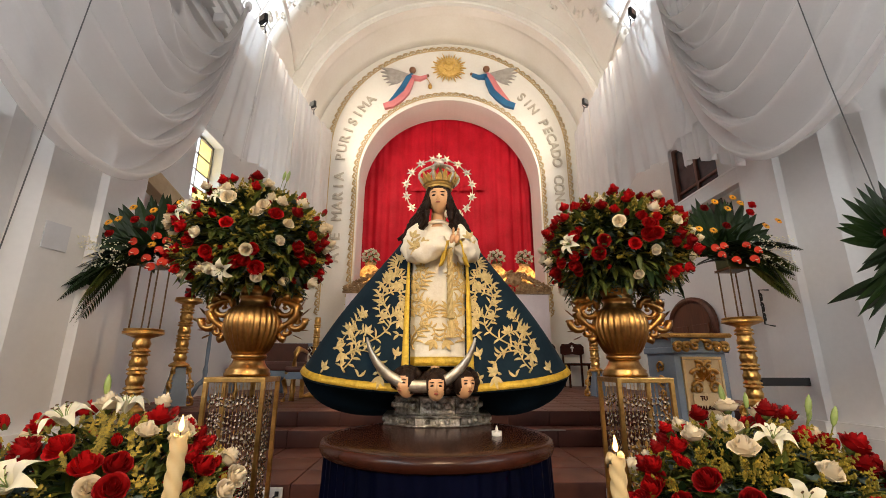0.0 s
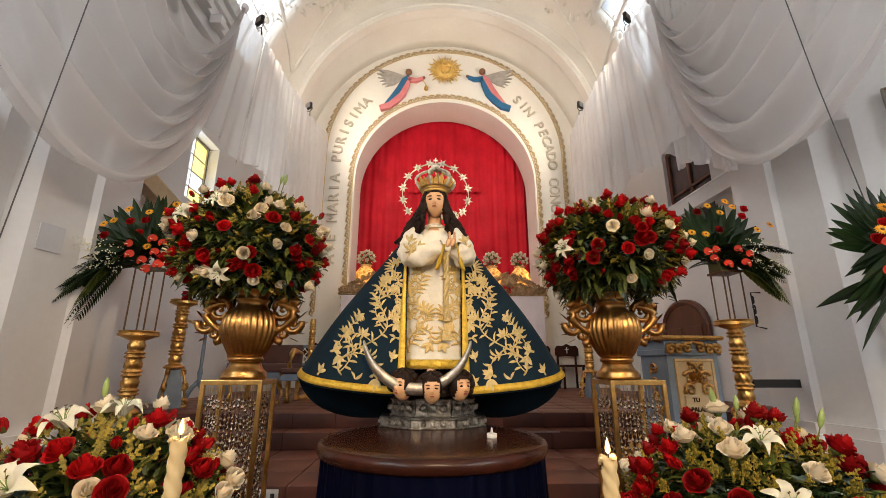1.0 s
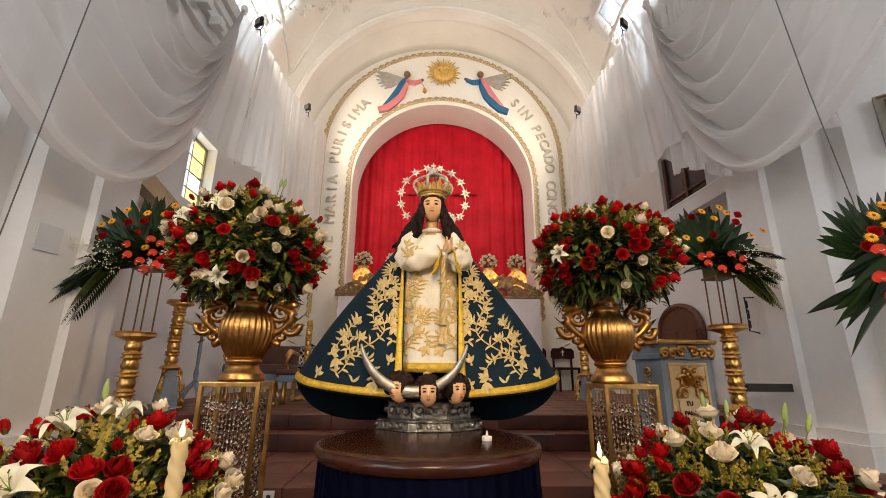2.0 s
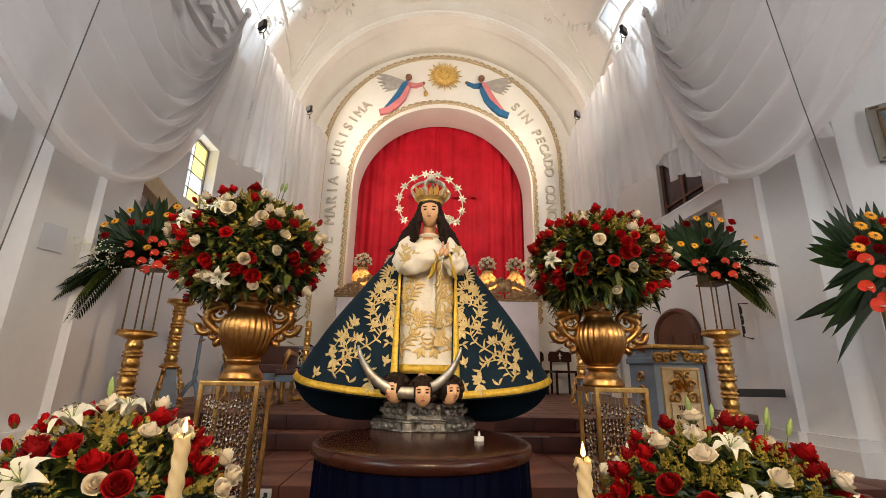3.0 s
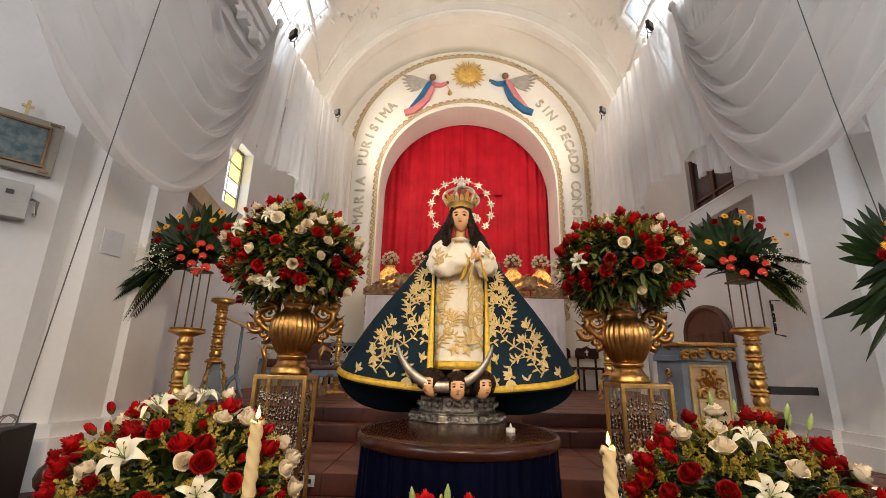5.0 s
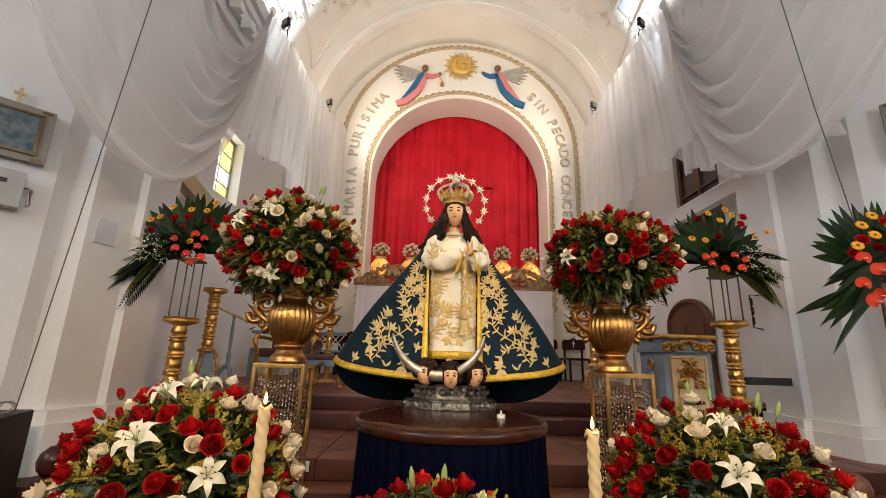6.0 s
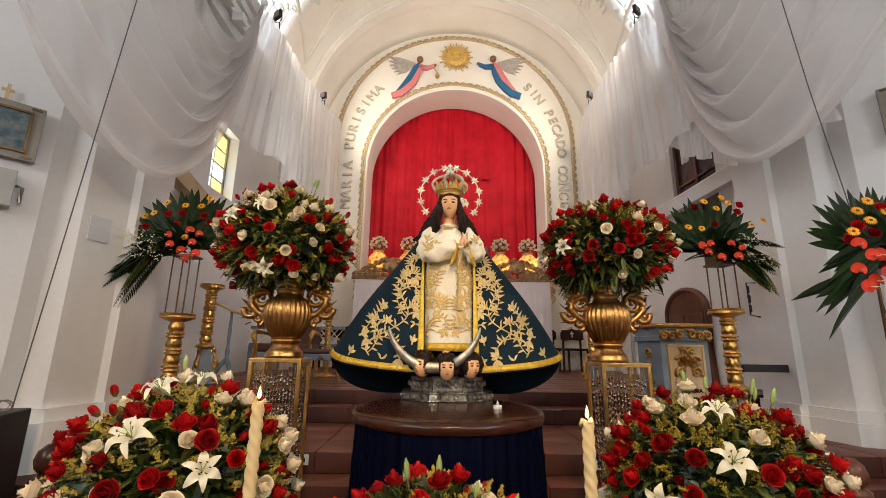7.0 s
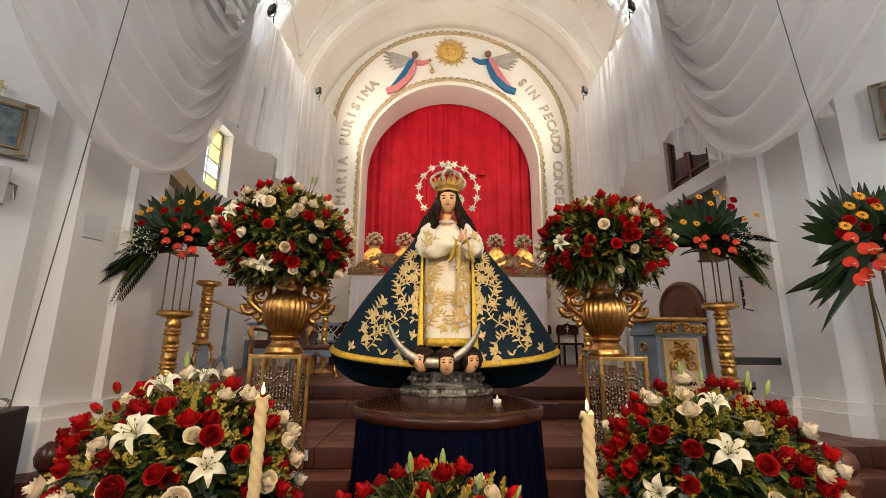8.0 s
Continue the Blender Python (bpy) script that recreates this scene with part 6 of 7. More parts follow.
def pedestal(x, y, z0, top, plate, rods, rz=0):
    h = top - z0
    t = thing("gilt_pedestal", "carved gilt baluster pedestal with grey-blue scrolled foot", "pedestal", "gilt pedestals", at=(x, y, z0), rz=rz)
    foot = h * 0.36
    bm = bmesh.new()
    lathe(bm, [(0.13, 0.02), (0.12, foot * 0.4), (0.085, foot * 0.8), (0.075, foot)], 3)
    part("foot_block", bm, BLUEPAINT, t, "grey-blue triangular foot")
    for k in range(3):
        a = 2 * math.pi * k / 3
        bm = bmesh.new()
        for cx, cz, r in ((0.13, 0.055, 0.05), (0.115, foot * 0.55, 0.045), (0.085, foot * 0.9, 0.035)):
            tube(bm, scroll((cx, 0, cz), r, 1.9, -1.35, 0.8), [0.018 - 0.009 * i / 18 for i in range(19)], 6)
        tube(bm, [(0.17, 0, 0.02), (0.13, 0, foot * 0.4), (0.12, 0, foot * 0.7), (0.08, 0, foot)], 0.014, 6)
        ob = part("foot_scroll", bm, GOLD, t, "gilt scroll", smooth=True)
        ob.matrix_basis = Matrix.Rotation(a - math.pi / 2, 4, "Z")
    bm = lathe(bmesh.new(), [(0.085, foot), (0.10, foot + 0.012), (0.10, foot + 0.02), (0.07, foot + 0.045)], 24)
    part("collar", bm, GOLD, t, smooth=True)
    col = turned_column(0.062, h - 0.05 - foot - 0.03)
    ob = part("baluster", col, GOLD, t, smooth=True)
    ob.location = (0, 0, foot + 0.03)
    part("capital", lathe(bmesh.new(), [(0.05, h - 0.075), (plate * 0.40, h - 0.05), (plate * 0.42, h - 0.045)], 24), GOLD, t, smooth=True)
    part("plate", lathe(bmesh.new(), [(plate * 0.45, h - 0.045), (plate * 0.5, h - 0.04), (plate * 0.5, h - 0.022), (plate * 0.47, h - 0.018), (plate * 0.49, h - 0.004), (plate * 0.47, h)], 32), GOLD, t, smooth=False)
    if rods:
        s = thing("flower_riser", "open bronze rod riser on the pedestal plate", "riser", "bronze risers", at=(x, y, top), rz=rz)
        d = plate * 0.26
        for sx in (-1, 1):
            for sy in (-1, 1):
                part("rod", tube(bmesh.new(), [(sx * d, sy * d, 0), (sx * d, sy * d, rods)], 0.007, 6), BRONZE, s)
        part("tray", box(bmesh.new(), -d - 0.02, d + 0.02, -d - 0.02, d + 0.02, rods, rods + 0.02, 0.003), BRONZE, s)


pedestal(-2.27, 3.57, 0.755, 1.74, 0.285, 0.50)
pedestal(2.63, 3.57, 0.755, 1.855, 0.30, 0.40)
pedestal(-2.62, 4.78, STAGE, 2.165, 0.27, 0)
pedestal(2.35, 6.2, STAGE, 2.0, 0.24, 0)


def tropical(name, label, hub, r, seed, side, fern, gerb, anth, reds):
    """A fan of broad dark leaves with blooms set in front. side: where ferns or long leaves trail."""
    rnd = random.Random(seed)
    t = thing(name, label, "flowers", "tropical arrangements", at=hub)
    bm = bmesh.new()
    n = 19
    for row in range(2):
        for k in range(n):
            a = radians(8) + radians(164) * k / (n - 1) + rnd.uniform(-0.05, 0.05)
            L = r * (0.92 - 0.16 * row + rnd.uniform(-0.05, 0.08)) * (0.80 + 0.28 * math.sin(a))
            base = Vector((0.06 * math.cos(a), 0.05 - 0.07 * row, 0.02))
            way = (math.cos(a), 0.10 - 0.22 * row, math.sin(a))
            rows = []
            d = Vector(way).normalized()
            s = Vector((-d.z, 0, d.x)).normalized()
            for i in range(8):
                q = i / 7
                w = r * 0.088 * math.sin(math.pi * (0.08 + 0.92 * q) ** 0.85) ** 0.75 + 0.001
                p = base + d * L * q + Vector((0, 0.02 * math.sin(q * 3), -0.04 * r * q * q))
                rows.append([bm.verts.new(p - s * w + Vector((0, -0.25 * w, 0))), bm.verts.new(p), bm.verts.new(p + s * w + Vector((0, -0.25 * w, 0)))])
            for p, q in zip(rows, rows[1:]):
                bm.faces.new((p[0], p[1], q[1], q[0]))
                bm.faces.new((p[1], p[2], q[2], q[1]))
    for k in range(46):
        a = rnd.uniform(-0.3, math.pi + 0.3)
        blade(bm, (rnd.uniform(-0.12, 0.12), rnd.uniform(-0.10, 0.05), rnd.uniform(-0.10, 0.08)), (math.cos(a), rnd.uniform(-0.9, 0.1), math.sin(a) * 0.7), r * rnd.uniform(0.3, 0.55), r * 0.07, 0.25, 4)
    if not fern:
        for k in range(20):
            a = math.pi if side < 0 else 0
            a += rnd.uniform(0.20, 0.68) * (1 if side < 0 else -1)
            blade(bm, (side * (0.06 + 0.009 * k), -0.08, 0.06 - 0.015 * k), (math.cos(a), rnd.uniform(-0.25, 0.1), math.sin(a)), r * rnd.uniform(0.85, 1.22), r * 0.085, 0.12, 6, 0, 1.2)
    part("leaves", bm, LEAF, t, "broad glossy dark green leaves", kind="stuff")
    if fern:
        bm = bmesh.new()
        for k in range(15):
            a = rnd.uniform(-0.85, 0.25)
            frond(bm, (side * 0.10, rnd.uniform(-0.15, 0), rnd.uniform(-0.10, 0.05)), (side * math.cos(a), rnd.uniform(-0.4, 0.1), math.sin(a)), r * (1.0 if side < 0 else 0.72) * rnd.uniform(0.65, 0.98), rnd.uniform(0.25, 0.7), 26, 0.10, rnd.choice((0, 0, 1)))
        part("fern_fronds", bm, [LEAF, LEAF2], t, "feathery green fronds")
        bm = bmesh.new()
        for k in range(60):
            p = Vector((side * rnd.uniform(0.12, 0.42), rnd.uniform(-0.24, -0.10), rnd.uniform(-0.16, 0.10)))
            for j in range(4):
                bmesh.ops.create_icosphere(bm, subdivisions=1, radius=0.006, matrix=Matrix.Translation(p + Vector((rnd.uniform(-0.03, 0.03), 0, rnd.uniform(-0.012, 0.012)))))
        part("white_filler", bm, LILY, t, "tiny white filler flowers", kind="stuff")
    if fern and side > 0:
        part("foam_base", box(bmesh.new(), 0.03, 0.19, 0.04, 0.20, -0.105, 0.02, 0.01), LEAF2, t, "green block holding the stems")
    for x, z in gerb:
        share("gerbera", GERB, t, aim((x * r, -0.17 - 0.05 * rnd.random(), z * r), (0.3 * x, -1, 0.45), 0.82, rnd.uniform(0, 6)))
    for x, z in anth:
        share("anthurium", ANTHM, t, aim((x * r, -0.26 - 0.06 * rnd.random(), z * r), (0.25 * x, -1, 0.35), rnd.uniform(0.62, 0.80) * (1.0 if fern else 1.05), rnd.uniform(-0.5, 0.5)))
    for x, z in reds:
        share("red_rose", ROSES_R[2], t, aim((x * r, -0.16, z * r), (0.3 * x, -1, 0.4), 0.95, rnd.uniform(0, 6)))


tropical("tropical_arrangement", "fan of dark leaves with gerberas, anthuriums and ferns", (-2.27, 3.50, 2.33), 0.58, 41, -1, True,
         ((-0.30, 0.42), (-0.12, 0.58), (0.12, 0.56), (0.36, 0.55), (-0.45, 0.38), (0.50, 0.66), (0.20, 0.06)), ((0.02, 0.06), (0.10, -0.10), (0.22, -0.16), (0.34, 0.12), (0.40, -0.06), (0.50, 0.06), (0.30, -0.28), (0.46, -0.22)), ((-0.42, 0.22), (-0.12, 0.42), (0.08, 0.44), (0.02, 0.26), (0.40, 0.40), (0.5, 0.3)))
tropical("tropical_arrangement", "fan of dark leaves with marigold-coloured gerberas and ferns", (2.51, 3.45, 2.38), 0.54, 42, 1, True,
         ((-0.30, 0.72), (0.0, 0.80), (0.12, 0.72), (-0.10, 0.62), (0.42, 0.34), (-0.62, 0.28), (-0.40, 0.26), (0.62, 0.42)), ((-0.35, -0.02), (-0.10, -0.04), (-0.22, -0.24), (0.0, -0.24), (0.10, -0.10), (-0.42, -0.16), (-0.55, -0.08)), ((0.25, 0.56), (-0.15, 0.34), (-0.45, 0.62), (0.30, 0.68)))
tropical("tropical_arrangement", "large fan of dark leaves with coral anthuriums and gerberas", (2.68, 2.14, 2.09), 0.42, 43, -1, False,
         ((-0.82, 0.40), (-0.60, 0.56), (-0.42, 0.40), (-0.70, 0.26), (-0.98, 0.10), (-0.2, 0.5)), ((-1.12, -0.12), (-1.02, -0.28), (-1.14, -0.44), (-0.96, -0.58), (-1.08, -0.66), (-0.85, -0.26), (-0.74, -0.42), (-0.62, -0.12), (-0.86, -0.50), (-0.5, -0.34), (-0.35, -0.18)), ((-0.80, 0.20), (-0.42, 0.46), (-0.94, 0.00), (-0.6, 0.1), (0.04, 0.3)))
s = thing("flower_riser", "slim bronze stand under the large arrangement", "stand", "bronze risers", at=(2.75, 2.22, FLOOR))
for sx, sy in ((-0.10, 0.08), (0.10, 0.08), (0.0, -0.10)):
    part("rod", tube(bmesh.new(), [(sx * 0.8, sy * 0.8, 0), (sx * 0.5, sy * 0.5, 1.67)], 0.010, 6), BRONZE, s)
part("tray", lathe(bmesh.new(), [(0.17, 1.67), (0.18, 1.68), (0.18, 1.72), (0.16, 1.73)], 18), BRONZE, s)


# ---- lectern ----
def lectern():
    t = thing("lectern", "grey-blue wooden lectern with gilt carving and lettered book", "lectern", at=(2.015, 3.22, 0.755), rz=4)
    part("body", box(bmesh.new(), -0.205, 0.205, 0.012, 0.36, 0.06, 0.80, 0.004), BLUEPAINT, t)
    part("base", box(bmesh.new(), -0.235, 0.235, -0.012, 0.38, 0, 0.06, 0.008), BLUEPAINT, t)
    bm = box(bmesh.new(), -0.225, 0.225, -0.01, 0.375, 0.80, 0.845, 0.006)
    part("frieze", bm, BLUEPAINT, t)
    bm = box(bmesh.new(), -0.245, 0.245, -0.03, 0.39, 0.912, 0.945, 0.006)
    for k in range(40):
        bmesh.ops.create_icosphere(bm, subdivisions=1, radius=0.009, matrix=Matrix.Translation((-0.24 + 0.48 * k / 39, -0.032, 0.928)))
    part("top_moulding", bm, GOLD, t, "gilt rope moulding")
    part("upper_body", box(bmesh.new(), -0.215, 0.215, 0.0, 0.365, 0.845, 0.911), BLUEPAINT, t)
    for s in (-1, 1):
        bm = bmesh.new()
        for cx, cz, r in ((0.05, 0.855, 0.040), (0.12, 0.842, 0.036), (0.185, 0.842, 0.038)):
            tube(bm, [(s * p[0], p[1], p[2]) for p in scroll((cx, -0.022, cz), r, 2.4, -1.4, 0.8)], [0.016 - 0.008 * i / 18 for i in range(19)], 6)
        tube(bm, [(0, -0.02, 0.90), (s * 0.05, -0.024, 0.885), (s * 0.10, -0.022, 0.865), (s * 0.21, -0.02, 0.85)], 0.010, 6)
        part("frieze_scroll", bm, GOLD, t, "gilt acanthus scroll", smooth=True)
    bm = bmesh.new()
    for x0, x1, z0, z1 in ((-0.155, 0.155, 0.755, 0.775), (-0.155, 0.155, 0.10, 0.12), (-0.155, -0.135, 0.122, 0.753), (0.135, 0.155, 0.122, 0.753)):
        box(bm, x0, x1, -0.006, 0.0115, z0, z1, 0.003)
    part("panel_frame", bm, GOLDTRIM, t)
    part("panel", box(bmesh.new(), -0.134, 0.134, 0.002, 0.0115, 0.121, 0.754), BEIGE, t, "beige inset panel")
    bm = bmesh.new()
    for s in (-1, 1):
        for cx, cz, r, a0 in ((0.055, 0.635, 0.055, 0.4), (0.065, 0.555, 0.048, -0.6), (0.035, 0.705, 0.04, 1.0)):
            tube(bm, [(s * p[0], p[1], p[2]) for p in scroll((cx, -0.012, cz), r, a0, 1.4, 0.8)], [0.014 - 0.007 * i / 18 for i in range(19)], 6)
        for q in range(5):
            a = 0.3 + 0.5 * q
            blade(bm, (s * 0.02, -0.012, 0.60), (s * math.cos(a), -0.3, math.sin(a)), 0.10, 0.016, 0, 4)
    part("carved_ornament", bm, GOLD, t, "gilt acanthus ornament", smooth=True)
    bm = bmesh.new()
    for s in (-1, 1):
        sheet(bm, 6, 1, lambda u, v: Vector((s * 0.115 * u, -0.014 - 0.012 * math.sin(u * 2.6), 0.31 + 0.21 * v - 0.006 * u)))
    book = part("book", bm, BEIGE, t, "open carved book")
    book.modifiers.new("thick", "SOLIDIFY").thickness = 0.01
    for txt, z, x in (("TU", 0.485, -0.045), ("PALABRA", 0.42, -0.005), ("ES VIDA", 0.355, 0.0)):
        cu = bpy.data.curves.new("line", "FONT")
        cu.body, cu.size, cu.extrude, cu.align_x, cu.align_y, cu.offset = txt, 0.042, 0.002, "CENTER", "CENTER", 0.0012
        tmp = bpy.data.objects.new("line", cu)
        scene.collection.objects.link(tmp)
        me = bpy.data.meshes.new_from_object(tmp.evaluated_get(bpy.context.evaluated_depsgraph_get()))
        bpy.data.objects.remove(tmp)
        me.materials.append(DARKWOOD)
        share("text_line", me, book, Matrix.Translation((x, -0.031, z)) @ Matrix.Rotation(math.pi / 2, 4, "X"), "dark painted lettering")
    bm = bmesh.new()
    for q in range(6):
        tube(bm, [(-0.212, p[0], p[2]) for p in scroll((0.18, 0, 0.2 + 0.10 * q), 0.05, 0.5 + q, 1.3, 0.8)], 0.009, 5)
    part("side_carving", bm, GOLD, t, "gilt carving on the side")


lectern()


# ---- furniture on the stage ----
def chair(x, y, rz, shade):
    t = thing("wooden_chair", "dark brown wooden chair with a white cross on the back", "chair", "chairs at the apse wall", at=(x, y, STAGE), rz=rz)
    for sx in (-1, 1):
        part("front_leg", box(bmesh.new(), sx * 0.20 - 0.02, sx * 0.20 + 0.02, -0.22, -0.18, 0, 0.42, 0.004), shade, t)
        part("back_leg", box(bmesh.new(), sx * 0.19 - 0.02, sx * 0.19 + 0.02, 0.18, 0.22, 0, 0.86, 0.004), shade, t)
    part("seat", box(bmesh.new(), -0.24, 0.24, -0.24, 0.23, 0.42, 0.47, 0.01), shade, t)
    pts = [(-0.25, 0.66), (-0.25, 0.80), (-0.20, 0.86), (-0.08, 0.86), (0, 0.90), (0.08, 0.86), (0.20, 0.86), (0.25, 0.80), (0.25, 0.66), (0.18, 0.63), (0, 0.65), (-0.18, 0.63)]
    back = part("backrest", prism(bmesh.new(), pts, 0.155, 0.178), shade, t)
    bm = box(bmesh.new(), -0.010, 0.010, 0.148, 0.154, 0.70, 0.83)
    box(bm, -0.038, 0.038, 0.1485, 0.1535, 0.775, 0.793)
    part("cross", bm, WHITEPLASTIC, back, "white painted cross")


for x, y, rz in ((3.02, 9.05, 0), (2.42, 9.05, 0), (-2.25, 9.05, 0), (-1.82, 9.05, 0)):
    chair(x, y, rz, DARKWOOD)


def stool(x, y):
    t = thing("gilt_stool", "grey-blue stool with gilt cabriole legs and brown seat", "stool", "presider seats", at=(x, y, STAGE))
    part("cushion", box(bmesh.new(), -0.27, 0.27, -0.2, 0.2, 0.345, 0.41, 0.025), mat("brown_leather", (0.10, 0.035, 0.025), (0.06, 0.02, 0.015), rough=0.5), t, "brown leather cushion")
    part("apron", box(bmesh.new(), -0.26, 0.26, -0.19, 0.19, 0.26, 0.342, 0.008), BLUEPAINT, t)
    bm = bmesh.new()
    for k in range(7):
        a = math.pi * k / 6
        blade(bm, (0, -0.2, 0.27), (math.cos(a), -0.1, math.sin(a) * 0.8), 0.07, 0.016, 0, 3)
    part("shell", bm, GOLD, t, "gilt shell")
    for sx in (-1, 1):
        for sy in (-1, 1):
            bm = tube(bmesh.new(), [(sx * 0.24, sy * 0.17, 0.34), (sx * 0.265, sy * 0.185, 0.24), (sx * 0.235, sy * 0.165, 0.10), (sx * 0.25, sy * 0.18, 0.02), (sx * 0.27, sy * 0.2, 0.0)], [0.035, 0.032, 0.020, 0.022, 0.03], 8)
            part("leg", bm, GOLD, t, "gilt cabriole leg", smooth=True)


stool(-1.50, 5.75)


def armchair(x, y):
    t = thing("presider_armchair", "gilt and grey-blue armchair with brown upholstery", "armchair", "presider seats", at=(x, y, STAGE))
    LEATHER = mat("brown_upholstery", (0.09, 0.032, 0.024), (0.055, 0.02, 0.015), rough=0.55)
    part("cushion", box(bmesh.new(), -0.36, 0.36, -0.26, 0.28, 0.36, 0.47, 0.03), LEATHER, t)
    part("apron", box(bmesh.new(), -0.35, 0.35, -0.25, 0.27, 0.27, 0.358, 0.008), BLUEPAINT, t)
    part("backrest", box(bmesh.new(), -0.36, 0.36, 0.27, 0.32, 0.45, 0.72, 0.015), LEATHER, t)
    for sx in (-1, 1):
        bm = tube(bmesh.new(), [(sx * 0.36, 0.28, 0.60), (sx * 0.38, 0.0, 0.62), (sx * 0.39, -0.24, 0.63), (sx * 0.385, -0.30, 0.58), (sx * 0.36, -0.27, 0.45), (sx * 0.37, -0.26, 0.30), (sx * 0.34, -0.24, 0.12), (sx * 0.36, -0.27, 0.0)], [0.022, 0.025, 0.035, 0.04, 0.03, 0.035, 0.024, 0.036], 8)
        part("arm", bm, GOLD, t, "carved gilt arm and front leg", smooth=True)
        part("back_leg", box(bmesh.new(), sx * 0.33 - 0.025, sx * 0.33 + 0.025, 0.24, 0.29, 0, 0.3, 0.005), GOLD, t)


armchair(-2.05, 5.95)
t = thing("communion_rail", "low grey-blue rail with lattice panel behind the chairs", "rail", at=(-2.4, 7.3, STAGE))
part("top_rail", box(bmesh.new(), -0.75, 0.85, -0.05, 0.05, 0.72, 0.77, 0.008), BLUEPAINT, t)
part("bottom_rail", box(bmesh.new(), -0.75, 0.85, -0.04, 0.04, 0.44, 0.48, 0.006), BLUEPAINT, t)
for k in range(17):
    for s in (-1, 1):
        bm = tube(bmesh.new(), [(-0.72 + 0.09 * k - s * 0.10, 0, 0.48), (-0.72 + 0.09 * k + s * 0.10, 0.002 * s, 0.72)], 0.008, 5)
        part("lattice_bar", bm, RELIEF, t)
for x in (-0.73, 0.05, 0.83):
    part("post", box(bmesh.new(), x - 0.03, x + 0.03, -0.035, 0.035, 0, 0.44, 0.004), BLUEPAINT, t)

t = thing("missal_stand", "thin grey-blue three-legged stand with slanted gilt top", "stand", at=(-2.62, 5.35, STAGE))
part("shaft", lathe(bmesh.new(), [(0.03, 0.22), (0.022, 0.30), (0.030, 0.36), (0.018, 0.42), (0.022, 0.60), (0.016, 0.84), (0.03, 0.86)], 12), BLUEPAINT, t, smooth=True)
for k in range(3):
    a = 2 * math.pi * k / 3 - 0.6
    part("leg", tube(bmesh.new(), [(0, 0, 0.26), (0.06 * math.cos(a), 0.06 * math.sin(a), 0.20), (0.12 * math.cos(a), 0.12 * math.sin(a), 0.06), (0.19 * math.cos(a), 0.19 * math.sin(a), 0.012)], [0.03, 0.026, 0.02, 0.016], 8), BLUEPAINT, t, smooth=True)
bm = box(bmesh.new(), -0.22, 0.22, -0.10, 0.10, -0.012, 0.012, 0.004)
ob = part("slant_top", bm, GOLDTRIM, t)
ob.matrix_basis = pose(0, 0, 0.88, 0, 22, 0)
t = thing("gilt_candlestick", "tall gilt processional candlestick on the stage", "candlestick", at=(-1.62, 6.4, STAGE))
part("stem", turned_column(0.045, 1.1), GOLD, t, smooth=True)
part("base", lathe(bmesh.new(), [(0.14, 0), (0.14, 0.02), (0.06, 0.06)], 20), GOLD, t, smooth=True)


# ---- windows, doors, wall things ----
def stained_window():
    t = thing("window_1", "leaded window with white and yellow panes", "window", kind="structure")
    y0, y1, z0, z1, x = 5.60, 6.34, 3.72, 4.80, LX - 0.18
    bm = bmesh.new()
    for a in ((y0, y0 + 0.03, z0, z1), (y1 - 0.03, y1, z0, z1), (y0 + 0.03, y1 - 0.03, z0, z0 + 0.03), (y0 + 0.03, y1 - 0.03, z1 - 0.03, z1)):
        box(bm, x - 0.025, x + 0.025, *a)
    part("window_frame", bm, STEEL, t)
    rows, cols = 4, 2
    for r in range(rows):
        for c in range(cols):
            a, b = y0 + 0.03 + (y1 - y0 - 0.06) * c / cols, y0 + 0.03 + (y1 - y0 - 0.06) * (c + 1) / cols
            d, e = z0 + 0.03 + (z1 - z0 - 0.06) * r / rows, z0 + 0.03 + (z1 - z0 - 0.06) * (r + 1) / rows
            part("pane", box(bmesh.new(), x - 0.004, x + 0.004, a + 0.006, b - 0.006, d + 0.006, e - 0.006), PANE_Y if (r, c) in ((0, 1), (3, 1), (2, 1)) else PANE_W, t).visible_shadow = False
    bm = bmesh.new()
    for r in range(1, rows):
        z = z0 + 0.03 + (z1 - z0 - 0.06) * r / rows
        box(bm, x - 0.008, x + 0.008, y0 + 0.03, y1 - 0.03, z - 0.011, z + 0.011)
    box(bm, x - 0.0075, x + 0.0075, (y0 + y1) / 2 - 0.011, (y0 + y1) / 2 + 0.011, z0 + 0.03, z1 - 0.03)
    part("lead_bars", bm, STEEL, t)
    area("window_light", (LX - 0.5, 5.97, 4.26), (LX + 2, 5.97, 4.1), 0.72, 1.05, 13, DAY)


